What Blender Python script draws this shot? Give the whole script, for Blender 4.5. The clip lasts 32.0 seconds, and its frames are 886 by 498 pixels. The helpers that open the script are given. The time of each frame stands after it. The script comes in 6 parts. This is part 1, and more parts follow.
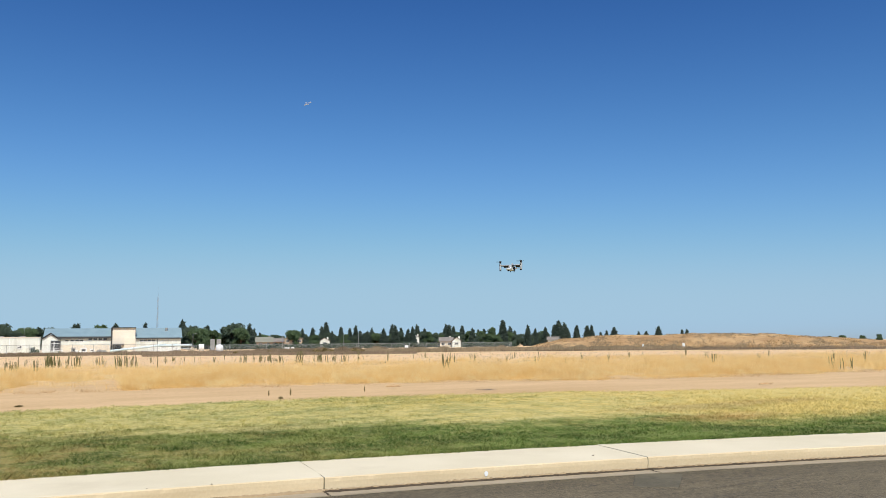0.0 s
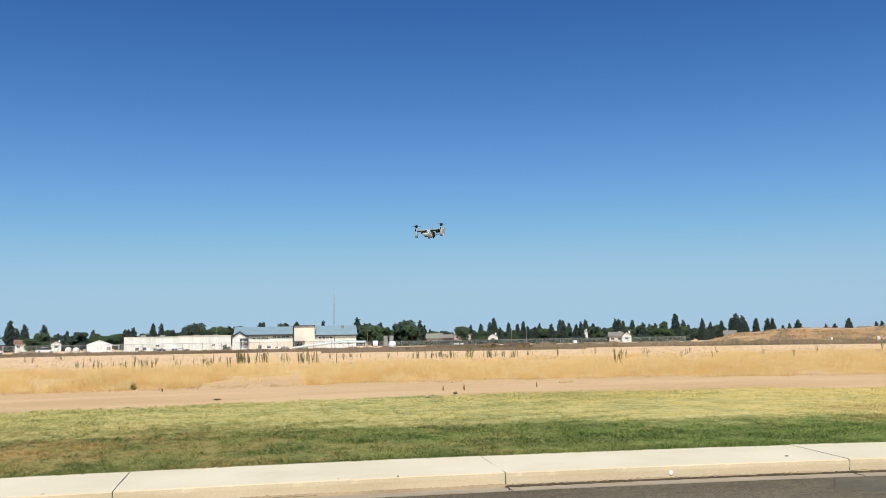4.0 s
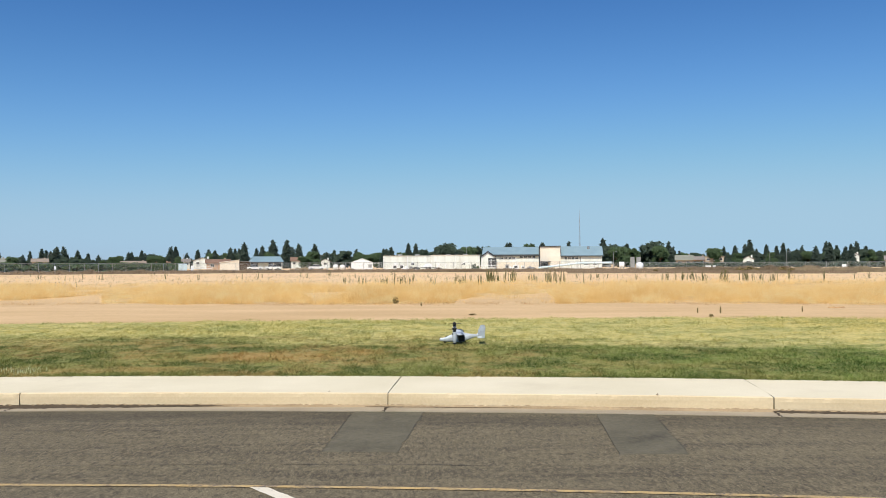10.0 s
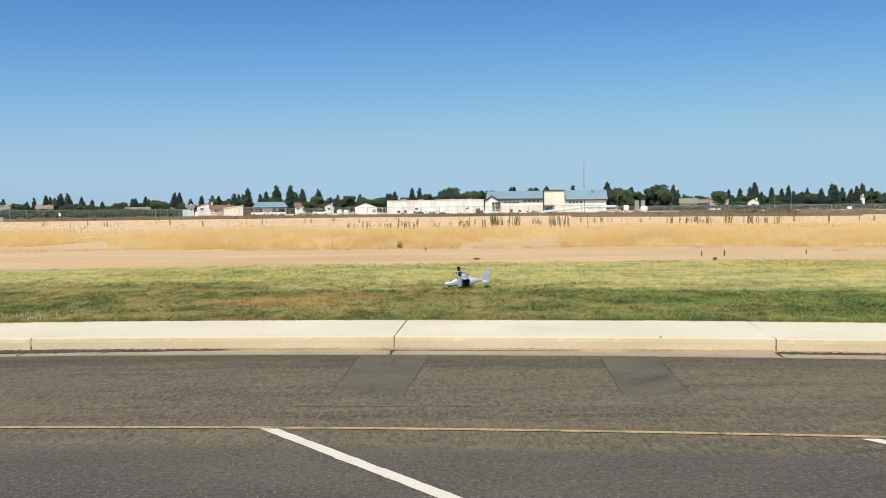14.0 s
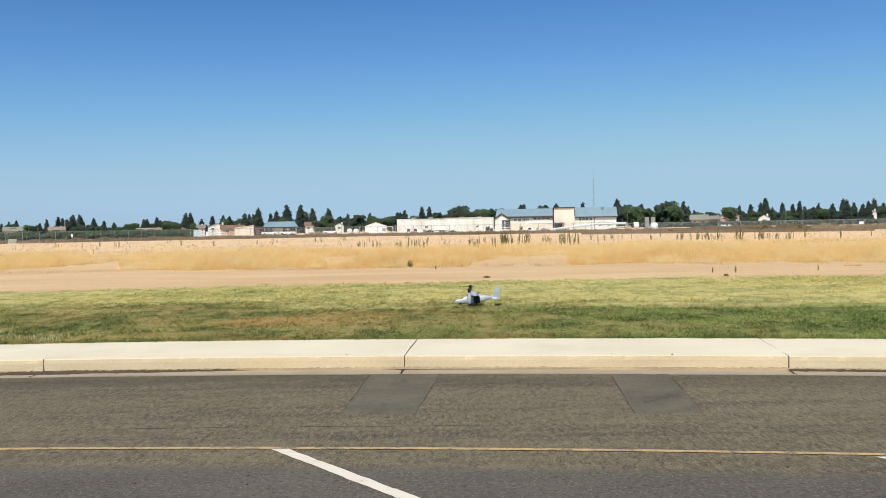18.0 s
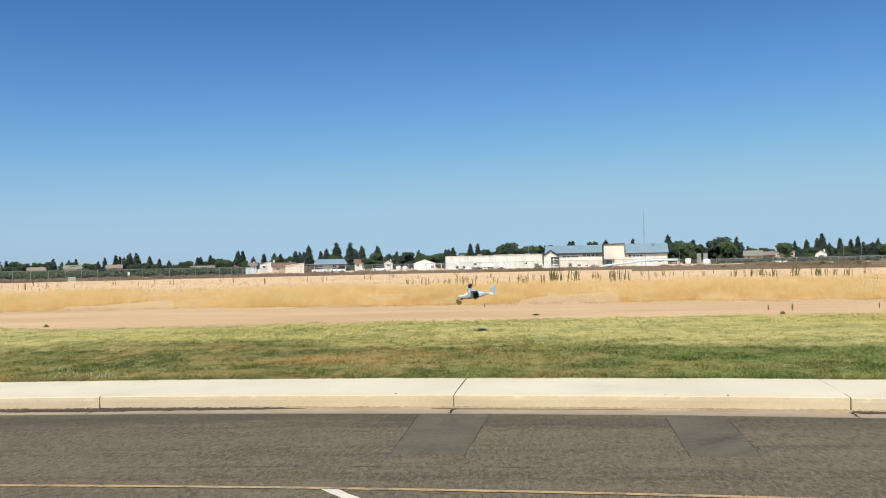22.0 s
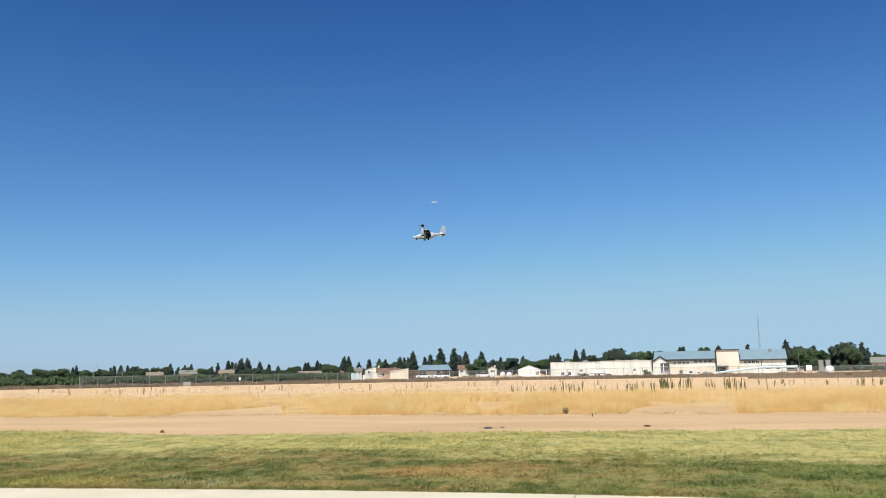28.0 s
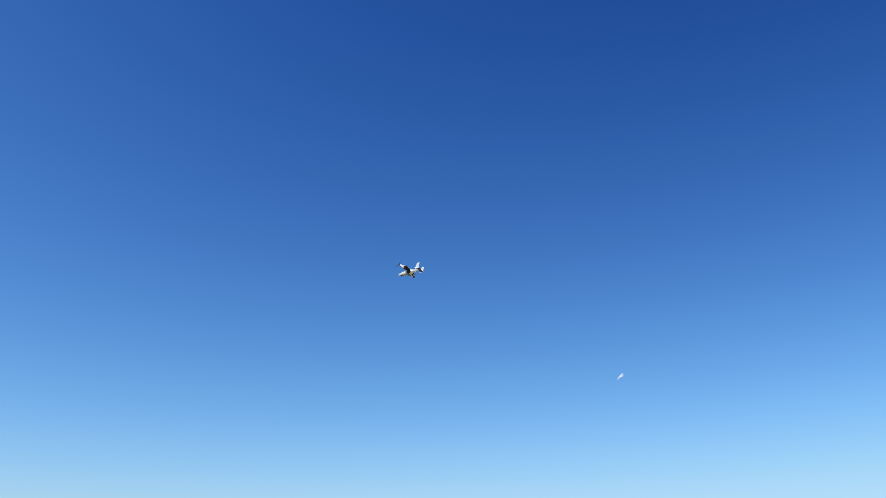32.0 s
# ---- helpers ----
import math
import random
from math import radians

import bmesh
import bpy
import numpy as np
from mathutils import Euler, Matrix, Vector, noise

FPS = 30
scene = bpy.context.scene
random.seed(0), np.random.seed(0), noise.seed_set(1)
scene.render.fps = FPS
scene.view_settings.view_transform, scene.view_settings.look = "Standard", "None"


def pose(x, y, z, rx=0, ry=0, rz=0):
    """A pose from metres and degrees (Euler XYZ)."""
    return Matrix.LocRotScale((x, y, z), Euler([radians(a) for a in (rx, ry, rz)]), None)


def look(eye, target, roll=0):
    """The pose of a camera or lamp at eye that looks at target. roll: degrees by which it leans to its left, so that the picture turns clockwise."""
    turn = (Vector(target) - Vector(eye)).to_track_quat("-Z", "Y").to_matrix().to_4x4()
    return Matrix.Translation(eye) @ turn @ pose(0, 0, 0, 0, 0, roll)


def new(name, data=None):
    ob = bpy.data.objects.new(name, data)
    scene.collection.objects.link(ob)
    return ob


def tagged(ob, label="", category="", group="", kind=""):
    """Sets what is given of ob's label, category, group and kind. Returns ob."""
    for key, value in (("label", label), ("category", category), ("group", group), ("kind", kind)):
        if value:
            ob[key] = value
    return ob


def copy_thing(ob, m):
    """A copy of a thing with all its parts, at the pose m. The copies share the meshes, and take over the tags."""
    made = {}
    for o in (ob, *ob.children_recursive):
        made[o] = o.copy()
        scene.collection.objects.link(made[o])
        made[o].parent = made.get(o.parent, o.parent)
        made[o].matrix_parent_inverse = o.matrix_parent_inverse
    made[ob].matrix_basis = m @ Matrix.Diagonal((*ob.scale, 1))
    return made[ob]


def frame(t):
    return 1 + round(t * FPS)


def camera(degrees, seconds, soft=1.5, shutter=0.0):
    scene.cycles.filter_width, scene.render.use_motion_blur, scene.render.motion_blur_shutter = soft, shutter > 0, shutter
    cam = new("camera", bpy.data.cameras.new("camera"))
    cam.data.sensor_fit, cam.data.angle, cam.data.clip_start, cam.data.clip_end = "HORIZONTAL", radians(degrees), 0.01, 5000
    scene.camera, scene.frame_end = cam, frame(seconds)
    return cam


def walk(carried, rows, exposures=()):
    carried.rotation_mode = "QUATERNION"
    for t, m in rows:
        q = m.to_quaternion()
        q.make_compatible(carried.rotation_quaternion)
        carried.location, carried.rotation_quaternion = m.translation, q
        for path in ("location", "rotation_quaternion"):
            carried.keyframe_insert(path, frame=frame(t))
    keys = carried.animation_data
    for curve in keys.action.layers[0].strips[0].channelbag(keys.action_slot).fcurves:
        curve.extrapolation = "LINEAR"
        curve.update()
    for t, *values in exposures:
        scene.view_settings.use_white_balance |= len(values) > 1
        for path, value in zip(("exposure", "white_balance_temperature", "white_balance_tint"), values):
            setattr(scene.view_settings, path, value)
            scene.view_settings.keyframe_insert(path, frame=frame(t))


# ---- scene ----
cam = camera(56.25, 32.0, soft=0.9)


def held(x, y, z, yaw, pitch, roll):
    """A hand-held camera: yaw to the left of +y, pitch up, roll to its left, in degrees."""
    return pose(x, y, z, 0, 0, yaw) @ pose(0, 0, 0, 90 + pitch, 0, 0) @ pose(0, 0, 0, 0, 0, roll)


walk(cam, [
    (0.0, held(0.189, -0.055, 1.611, -28.81, 6.48, -0.57)),
    (0.5, held(0.183, -0.047, 1.607, -28.07, 6.17, -0.24)),
    (1.0, held(0.181, -0.051, 1.608, -27.12, 5.92, -0.65)),
    (1.5, held(0.174, -0.042, 1.607, -25.89, 5.86, -0.76)),
    (2.0, held(0.158, -0.032, 1.609, -24.61, 5.83, -0.68)),
    (2.5, held(0.150, -0.016, 1.605, -23.16, 5.85, -0.69)),
    (3.0, held(0.137, -0.011, 1.603, -21.29, 5.90, -0.82)),
    (3.5, held(0.121, -0.020, 1.608, -19.36, 6.07, -0.89)),
    (4.0, held(0.096, -0.012, 1.615, -17.37, 6.33, -0.98)),
    (4.5, held(0.083, -0.023, 1.618, -15.68, 6.63, -1.07)),
    (6.5, held(0.064, -0.008, 1.611, -12.17, 6.18, -0.43)),
    (7.0, held(0.059, -0.002, 1.603, -10.85, 5.68, -0.29)),
    (7.5, held(0.042, 0.009, 1.599, -8.94, 4.91, -0.20)),
    (8.0, held(0.019, 0.023, 1.588, -6.67, 3.71, -0.06)),
    (8.5, held(0.000, 0.034, 1.581, -4.67, 2.51, 0.04)),
    (9.0, held(-0.013, 0.034, 1.578, -3.25, 1.81, 0.08)),
    (9.5, held(-0.022, 0.040, 1.574, -1.82, 1.35, -0.14)),
    (10.0, held(-0.034, 0.036, 1.573, -0.49, 1.05, -0.25)),
    (10.5, held(-0.038, 0.041, 1.573, 0.24, 0.92, -0.24)),
    (11.0, held(-0.035, 0.043, 1.570, 0.41, 0.94, -0.32)),
    (11.5, held(-0.028, 0.034, 1.575, 0.27, 0.97, -0.23)),
    (12.0, held(-0.028, 0.037, 1.570, 0.05, 0.74, 0.01)),
    (12.5, held(-0.035, 0.026, 1.573, -0.15, -0.01, 0.05)),
    (13.0, held(-0.038, 0.022, 1.573, -0.15, -0.75, -0.05)),
    (13.5, held(-0.043, 0.018, 1.574, -0.19, -1.99, -0.16)),
    (14.0, held(-0.044, 0.018, 1.574, -0.19, -2.78, -0.57)),
    (14.5, held(-0.042, 0.018, 1.573, -0.27, -2.80, -0.76)),
    (16.5, held(-0.043, 0.010, 1.575, 0.08, -2.51, -0.98)),
    (17.0, held(-0.044, 0.015, 1.575, 0.30, -2.16, -1.00)),
    (17.5, held(-0.046, 0.007, 1.580, 0.55, -1.69, -0.97)),
    (18.0, held(-0.040, 0.003, 1.581, 0.49, -1.51, -1.01)),
    (18.5, held(-0.032, 0.010, 1.579, 0.53, -1.39, -1.09)),
    (19.0, held(-0.032, 0.020, 1.582, 0.84, -1.09, -1.15)),
    (19.5, held(-0.030, 0.024, 1.582, 1.12, -1.02, -1.25)),
    (20.0, held(-0.025, 0.021, 1.582, 1.12, -0.84, -1.10)),
    (20.5, held(-0.028, 0.015, 1.587, 1.58, -0.13, -1.04)),
    (21.0, held(-0.034, 0.010, 1.594, 2.51, 0.49, -1.19)),
    (21.5, held(-0.041, 0.004, 1.600, 3.26, 0.81, -1.20)),
    (22.0, held(-0.045, 0.005, 1.598, 3.79, 1.11, -1.19)),
    (22.5, held(-0.046, 0.007, 1.601, 4.40, 1.57, -1.28)),
    (23.0, held(-0.046, 0.005, 1.605, 4.64, 2.08, -1.25)),
    (23.5, held(-0.049, 0.003, 1.609, 4.69, 2.39, -1.19)),
    (24.0, held(-0.051, 0.001, 1.609, 4.95, 2.65, -1.19)),
    (24.5, held(-0.057, -0.008, 1.615, 5.72, 3.21, -1.13)),
    (25.0, held(-0.066, -0.015, 1.622, 6.89, 3.91, -1.12)),
    (25.5, held(-0.072, -0.021, 1.625, 7.79, 4.42, -1.07)),
    (27.5, held(-0.080, -0.022, 1.649, 10.46, 7.35, -1.02)),
    (28.0, held(-0.065, -0.023, 1.657, 10.81, 8.50, -0.98)),
    (28.5, held(-0.046, -0.030, 1.658, 11.52, 10.58, -1.31)),
    (29.0, held(-0.064, -0.043, 1.666, 12.96, 13.08, -1.11)),
    (29.5, held(-0.061, -0.050, 1.662, 15.46, 15.10, -0.86)),
    (30.0, held(-0.056, -0.048, 1.658, 19.71, 17.54, -0.20)),
    (30.5, held(-0.056, -0.048, 1.658, 24.80, 19.90, 0.20)),
    (31.0, held(-0.056, -0.048, 1.658, 31.00, 21.30, 0.20)),
    (31.5, held(-0.056, -0.048, 1.658, 37.90, 21.50, 0.10)),
    (32.0, held(-0.056, -0.048, 1.658, 44.60, 21.00, 0.00)),
], exposures=[(0.0, -0.06), (4.0, -0.04), (10.0, -0.02), (22.0, -0.02), (28.0, 0.0), (29.0, 0.03), (30.0, 0.10), (31.0, 0.28), (32.0, 0.33)])

# ---- light ----
SUN_AZ, SUN_EL = -165.0, 54.0      # from +y towards +x, and up
world = bpy.data.worlds.new("sky")
scene.world = world
world.use_nodes = True
sky = world.node_tree.nodes.new("ShaderNodeTexSky")
sky.sky_type, sky.sun_disc = "NISHITA", False
sky.sun_elevation, sky.sun_rotation = radians(SUN_EL), radians(SUN_AZ)
sky.altitude, sky.air_density, sky.dust_density, sky.ozone_density = 100, 1.0, 0.45, 3.0
back = world.node_tree.nodes["Background"]
back.inputs["Strength"].default_value = 0.0570
wt = world.node_tree
split, whole = wt.nodes.new("ShaderNodeSeparateColor"), wt.nodes.new("ShaderNodeCombineColor")
wt.links.new(sky.outputs[0], split.inputs[0])


def sky_math(kind, a, b, soft=0.0):
    node = wt.nodes.new("ShaderNodeMath")
    node.operation = kind
    wt.links.new(a, node.inputs[0])
    if isinstance(b, bpy.types.NodeSocket):
        wt.links.new(b, node.inputs[1])
    else:
        node.inputs[1].default_value = b
    node.inputs[2].default_value = soft
    return node.outputs[0]


# a clear, deep blue summer sky overhead, pale haze low down
blue = sky_math("SMOOTH_MAX", split.outputs[2], split.outputs[1], 0.6)
for i, (band, less, power, gain, most) in enumerate(((split.outputs[0], 0.5, 1.4, 0.99, 6.8), (split.outputs[1], 0.8, 1.15, 1.70, 10.4), (blue, 1.0, 1.0, 2.5, 13.2))):
    band = sky_math("MAXIMUM", sky_math("SUBTRACT", band, less), 0.0)
    band = sky_math("MULTIPLY", sky_math("POWER", band, power), gain)
    wt.links.new(sky_math("SMOOTH_MIN", band, most, (6.0, 7.0, 2.5)[i]), whole.inputs[i])
world.node_tree.links.new(whole.outputs[0], back.inputs["Color"])
sun = new("sun", bpy.data.lights.new("sun", "SUN"))
sun.data.energy, sun.data.angle, sun.data.color = 4.6, radians(0.5), (1.0, 0.92, 0.78)
toward = Vector((math.sin(radians(SUN_AZ)) * math.cos(radians(SUN_EL)), math.cos(radians(SUN_AZ)) * math.cos(radians(SUN_EL)), math.sin(radians(SUN_EL))))
sun.matrix_basis = look(toward * 50, (0, 0, 0))

# ---- materials ----


class Nodes:
    """Builds a material's node tree in few words."""

    def __init__(self, name, rough=0.8, metal=0.0):
        self.m = bpy.data.materials.new(name)
        self.m.use_nodes = True
        self.t = self.m.node_tree
        self.b = self.t.nodes["Principled BSDF"]
        self.b.inputs["Roughness"].default_value, self.b.inputs["Metallic"].default_value = rough, metal
        self.b.inputs["Specular IOR Level"].default_value = 0.3

    def n(self, kind, **values):
        node = self.t.nodes.new("ShaderNode" + kind)
        for key, value in values.items():
            if key in ("operation", "data_type", "blend_type", "noise_dimensions", "feature"):
                if key == "operation":
                    node.operation = value
                elif key == "data_type":
                    node.data_type = value
                elif key == "blend_type":
                    node.blend_type = value
                elif key == "feature":
                    node.feature = value
            else:
                self.put(node, key.replace("_", " "), value)
        return node

    def put(self, node, key, value):
        socket = node.inputs[int(key[1:])] if key[0] == "i" and key[1:].isdigit() else node.inputs[key]
        if isinstance(value, bpy.types.NodeSocket):
            self.t.links.new(value, socket)
        else:
            socket.default_value = value

    def where(self, moving=False):
        if moving:
            return self.n("TexCoord").outputs["Object"]
        return self.n("NewGeometry").outputs["Position"]

    def noise(self, scale, detail=4.0, rough=0.6, vec=None, moving=False, stretch=None):
        vec = vec or self.where(moving)
        if stretch:
            vec = self.n("VectorMath", operation="MULTIPLY", i0=vec, i1=stretch).outputs[0]
        return self.n("TexNoise", Vector=vec, Scale=scale, Detail=detail, Roughness=rough).outputs["Fac"]

    def ramp(self, fac, low, high):
        return self.n("MapRange", Value=fac, From_Min=low, From_Max=high).outputs[0]

    def math(self, op, a, b=0.0):
        return self.n("Math", operation=op, i0=a, i1=b).outputs[0]

    def mix(self, fac, a, b):
        node = self.t.nodes.new("ShaderNodeMix")
        node.data_type = "RGBA"
        for socket, value in ((node.inputs[0], fac), (node.inputs[6], a), (node.inputs[7], b)):
            if isinstance(value, bpy.types.NodeSocket):
                self.t.links.new(value, socket)
            else:
                socket.default_value = (*value, 1) if isinstance(value, tuple) and len(value) == 3 else value
        return node.outputs[2]

    def colour(self, value):
        self.put(self.b, "Base Color", value)

    def thin(self, share):
        """Lets sunlight pass, as thin leaves do."""
        leaf = self.n("BsdfTranslucent", Color=self.b.inputs["Base Color"].links[0].from_socket)
        both = self.n("MixShader", Fac=share, i1=self.b.outputs[0], i2=leaf.outputs[0])
        self.t.links.new(both.outputs[0], self.t.nodes["Material Output"].inputs["Surface"])

    def bump(self, fac, strength, distance):
        node = self.n("Bump", Strength=strength, Distance=distance, Height=fac)
        self.t.links.new(node.outputs[0], self.b.inputs["Normal"])


def surface(name, dark, light, scale=2.0, fine=25.0, rough=0.8, metal=0.0, bump=0.2, depth=0.01, moving=False, stretch=None, stain=None):
    """A worn surface: two colours at two scales, fine relief, and a stain where given."""
    k = Nodes(name, rough, metal)
    big, small = k.noise(scale, moving=moving, stretch=stretch), k.noise(fine, 3.0, moving=moving)
    c = k.mix(k.ramp(k.math("ADD", k.math("MULTIPLY", big, 0.65), k.math("MULTIPLY", small, 0.35)), 0.35, 0.65), dark, light)
    if stain:
        c = k.mix(k.math("MULTIPLY", k.ramp(k.noise(scale * 0.37, 5.0, moving=moving, stretch=stretch), 0.55, 0.75), 0.6), c, stain)
    k.colour(c)
    if bump:
        k.bump(small, bump, depth)
    return k.m


def island(name, a, b, rough=0.75, spread=1.0, c=None, scale=0.02, bushy=0.0, mottle=None, leafy=0.0):
    """Leaves and stalks: each clump takes its own tone between a and b; c comes in as broad patches."""
    k = Nodes(name, rough)
    g = k.n("NewGeometry")
    col = k.mix(k.math("MULTIPLY", g.outputs["Random Per Island"], spread), a, b)
    if c:
        col = k.mix(k.math("MULTIPLY", k.ramp(k.noise(scale, 3.0), 0.45, 0.62), 0.8), col, c)
    if mottle:      # bleached and rusty clumps, and broad browner drifts
        col = k.mix(k.math("MULTIPLY", k.ramp(k.noise(0.55, 5.0, 0.7, stretch=(1.0, 0.3, 1.0)), 0.49, 0.58), 0.45), col, mottle[2])
        col = k.mix(k.math("MULTIPLY", k.ramp(k.noise(1.6, 5.0, 0.75, stretch=(1.0, 0.5, 1.0)), 0.50, 0.56), 0.85), col, mottle[0])
        col = k.mix(k.math("MULTIPLY", k.ramp(k.noise(2.1, 5.0, 0.75, stretch=(1.0, 0.5, 1.3)), 0.51, 0.60), 0.7), col, mottle[1])
    k.colour(col)
    k.b.inputs["Specular IOR Level"].default_value = 0.15
    if bushy:      # round stems: shaded as a soft mass, not as flat blades
        half = k.n("VectorMath", operation="SCALE", i0=g.outputs["Normal"])
        half.inputs["Scale"].default_value = 1 - bushy
        up = k.n("VectorMath", operation="ADD", i0=half.outputs[0], i1=(0.0, -0.35 * bushy, 0.9 * bushy))
        k.put(k.b, "Normal", k.n("VectorMath", operation="NORMALIZE", i0=up.outputs[0]).outputs[0])
    if leafy:
        k.thin(leafy)
    return k.m


ARC_X, ARC_Y = -5.0, -53.65        # the street bends round this point
R_YELLOW, R_GUTTER, R_KERB, R_WALK = 59.72, 62.72, 63.02, 64.38


BURNT, BLEACHED = (0.52, 0.30, 0.105), (0.76, 0.66, 0.29)
THIRSTY = [(-2.7, 12.85, 1.15, 0.75, BURNT), (-1.34, 13.5, 0.5, 0.45, BURNT), (4.8, 14.35, 1.4, 0.4, BLEACHED), (3.6, 14.8, 1.2, 0.3, BLEACHED),
           (-4.2, 11.42, 1.2, 0.32, (0.42, 0.29, 0.11)), (-0.85, 14.75, 0.5, 0.18, BLEACHED), (1.37, 13.0, 0.4, 0.3, (0.40, 0.28, 0.11)),
           (-7.95, 11.45, 1.1, 0.5, (0.52, 0.45, 0.11)), (14.6, 13.7, 1.6, 0.5, BLEACHED), (12.8, 11.6, 1.5, 0.7, BURNT), (9.2, 13.5, 1.9, 0.22, BLEACHED),
           (13.9, 13.6, 2.0, 0.75, (0.44, 0.30, 0.10)), (17.0, 13.9, 1.8, 0.6, (0.50, 0.33, 0.12))]


def lawn_tone(k, blade=False):
    """Mown grass: watered dark green by the walk, straw-green towards the dirt, with thirsty brown patches."""
    at = k.n("SeparateXYZ", Vector=k.where())
    x, y = at.outputs[0], at.outputs[1]
    dx, dy = k.math("SUBTRACT", x, ARC_X), k.math("SUBTRACT", y, ARC_Y)
    r = k.math("SQRT", k.math("ADD", k.math("MULTIPLY", dx, dx), k.math("MULTIPLY", dy, dy)))
    d = k.math("SUBTRACT", r, R_WALK)
    drift = k.noise(0.5, 6.0, 0.7, stretch=(0.55, 0.9, 1.0))
    tuft = k.noise(6.5, 6.0, 0.75, stretch=(1.0, 0.55, 1.0))
    patch = k.noise(1.3, 7.0, 0.78, stretch=(0.6, 0.8, 1.0))
    dd = k.math("ADD", d, k.math("MULTIPLY", k.math("SUBTRACT", drift, 0.5), 8.0))
    dd = k.math("ADD", dd, k.math("MULTIPLY", k.math("SUBTRACT", tuft, 0.5), 3.5))
    edge = k.math("MAXIMUM", k.math("SUBTRACT", 5.3, k.math("MULTIPLY", k.math("MAXIMUM", x, 0.0), 0.19)), 2.5)
    dry = k.ramp(k.math("SUBTRACT", dd, edge), -0.9, 0.9)
    straw = k.mix(k.ramp(x, 5.0, 16.0), (0.57, 0.505, 0.165), (0.80, 0.62, 0.205))
    spots = k.ramp(patch, 0.47, 0.57)
    straw = k.mix(k.math("MULTIPLY", k.math("MULTIPLY", spots, k.ramp(x, 20.0, 8.0)), 0.85), straw, (0.22, 0.265, 0.065))
    lush = k.ramp(k.math("ADD", x, k.math("MULTIPLY", k.math("SUBTRACT", drift, 0.5), 14.0)), -1.0, 7.0)
    green = k.mix(k.ramp(patch, 0.42, 0.56), k.mix(lush, (0.050, 0.086, 0.018), (0.036, 0.097, 0.015)), k.mix(lush, (0.245, 0.25, 0.072), (0.145, 0.24, 0.050)))
    brown = k.math("MULTIPLY", k.ramp(k.noise(0.95, 7.0, 0.8, stretch=(0.6, 0.8, 1.0)), 0.48, 0.54), k.ramp(x, 7.0, -1.0))
    brown = k.math("MULTIPLY", brown, k.ramp(tuft, 0.36, 0.56))
    green = k.mix(k.math("MULTIPLY", brown, 0.9), green, (0.46, 0.285, 0.115))
    c = k.mix(dry, green, straw)
    c = k.mix(k.math("MULTIPLY", k.ramp(tuft, 0.50, 0.62), 0.55), c, k.mix(dry, (0.30, 0.33, 0.105), (0.78, 0.69, 0.30)))
    c = k.mix(k.math("MULTIPLY", k.ramp(tuft, 0.48, 0.36), 0.60), c, k.mix(dry, (0.058, 0.085, 0.022), (0.34, 0.335, 0.115)))
    fray = k.math("MULTIPLY", k.math("SUBTRACT", k.noise(3.0, 6.0, 0.8), 0.5), 4.5)
    for px, py, rx, ry, tone in THIRSTY:
        ex, ey = k.math("DIVIDE", k.math("SUBTRACT", x, px), rx), k.math("DIVIDE", k.math("SUBTRACT", y, py), ry)
        e = k.math("ADD", k.math("ADD", k.math("MULTIPLY", ex, ex), k.math("MULTIPLY", ey, ey)), fray)
        c = k.mix(k.math("MULTIPLY", k.ramp(e, 1.5, -0.6), 0.85), c, tone)
    if blade:
        g = k.n("NewGeometry")
        c = k.mix(k.math("MULTIPLY", k.ramp(g.outputs["Random Per Island"], 0.55, 0.75), 0.44), c, k.mix(dry, (0.46, 0.46, 0.185), (0.76, 0.70, 0.36)))
        c = k.mix(k.math("MULTIPLY", k.ramp(g.outputs["Random Per Island"], 0.32, 0.14), 0.32), c, (0.060, 0.084, 0.024))
    else:
        c = k.mix(k.math("MULTIPLY", k.ramp(k.noise(22.0, 3.0), 0.42, 0.62), 0.5), c, (0.15, 0.12, 0.05))
        c = k.mix(k.math("MULTIPLY", k.ramp(k.noise(38.0, 4.0, 0.8, stretch=(1.0, 0.35, 1.0)), 0.50, 0.60), 0.65), c, k.mix(dry, (0.42, 0.40, 0.17), (0.78, 0.70, 0.38)))
    k.colour(c)
    k.b.inputs["Specular IOR Level"].default_value, k.b.inputs["Roughness"].default_value = 0.05, 0.9


k = Nodes("lawn_soil", 0.95)
lawn_tone(k)
k.bump(k.noise(60.0, 3.0), 0.6, 0.02)
LAWN = k.m
k = Nodes("lawn_blades", 0.7)
lawn_tone(k, True)
k.thin(0.25)
BLADES = k.m

k = Nodes("sandy_ground", 0.95)      # packed sandy dirt near by, straw-covered field beyond
at = k.n("SeparateXYZ", Vector=k.where())
sand = k.mix(k.ramp(k.noise(0.35, 6.0, 0.65, stretch=(0.3, 1.0, 1.0)), 0.35, 0.65), (0.58, 0.40, 0.205), (0.70, 0.50, 0.275))
sand = k.mix(k.math("MULTIPLY", k.ramp(k.noise(7.0, 4.0), 0.5, 0.7), 0.35), sand, (0.40, 0.255, 0.14))
straw = k.mix(k.ramp(k.noise(0.12, 6.0, 0.7, stretch=(0.35, 1.0, 1.0)), 0.38, 0.6), (0.76, 0.53, 0.25), (0.66, 0.44, 0.22))
dust = k.mix(k.ramp(k.noise(0.3, 6.0, 0.75, stretch=(0.12, 1.0, 1.0)), 0.42, 0.6), (0.83, 0.61, 0.355), (0.75, 0.52, 0.295))
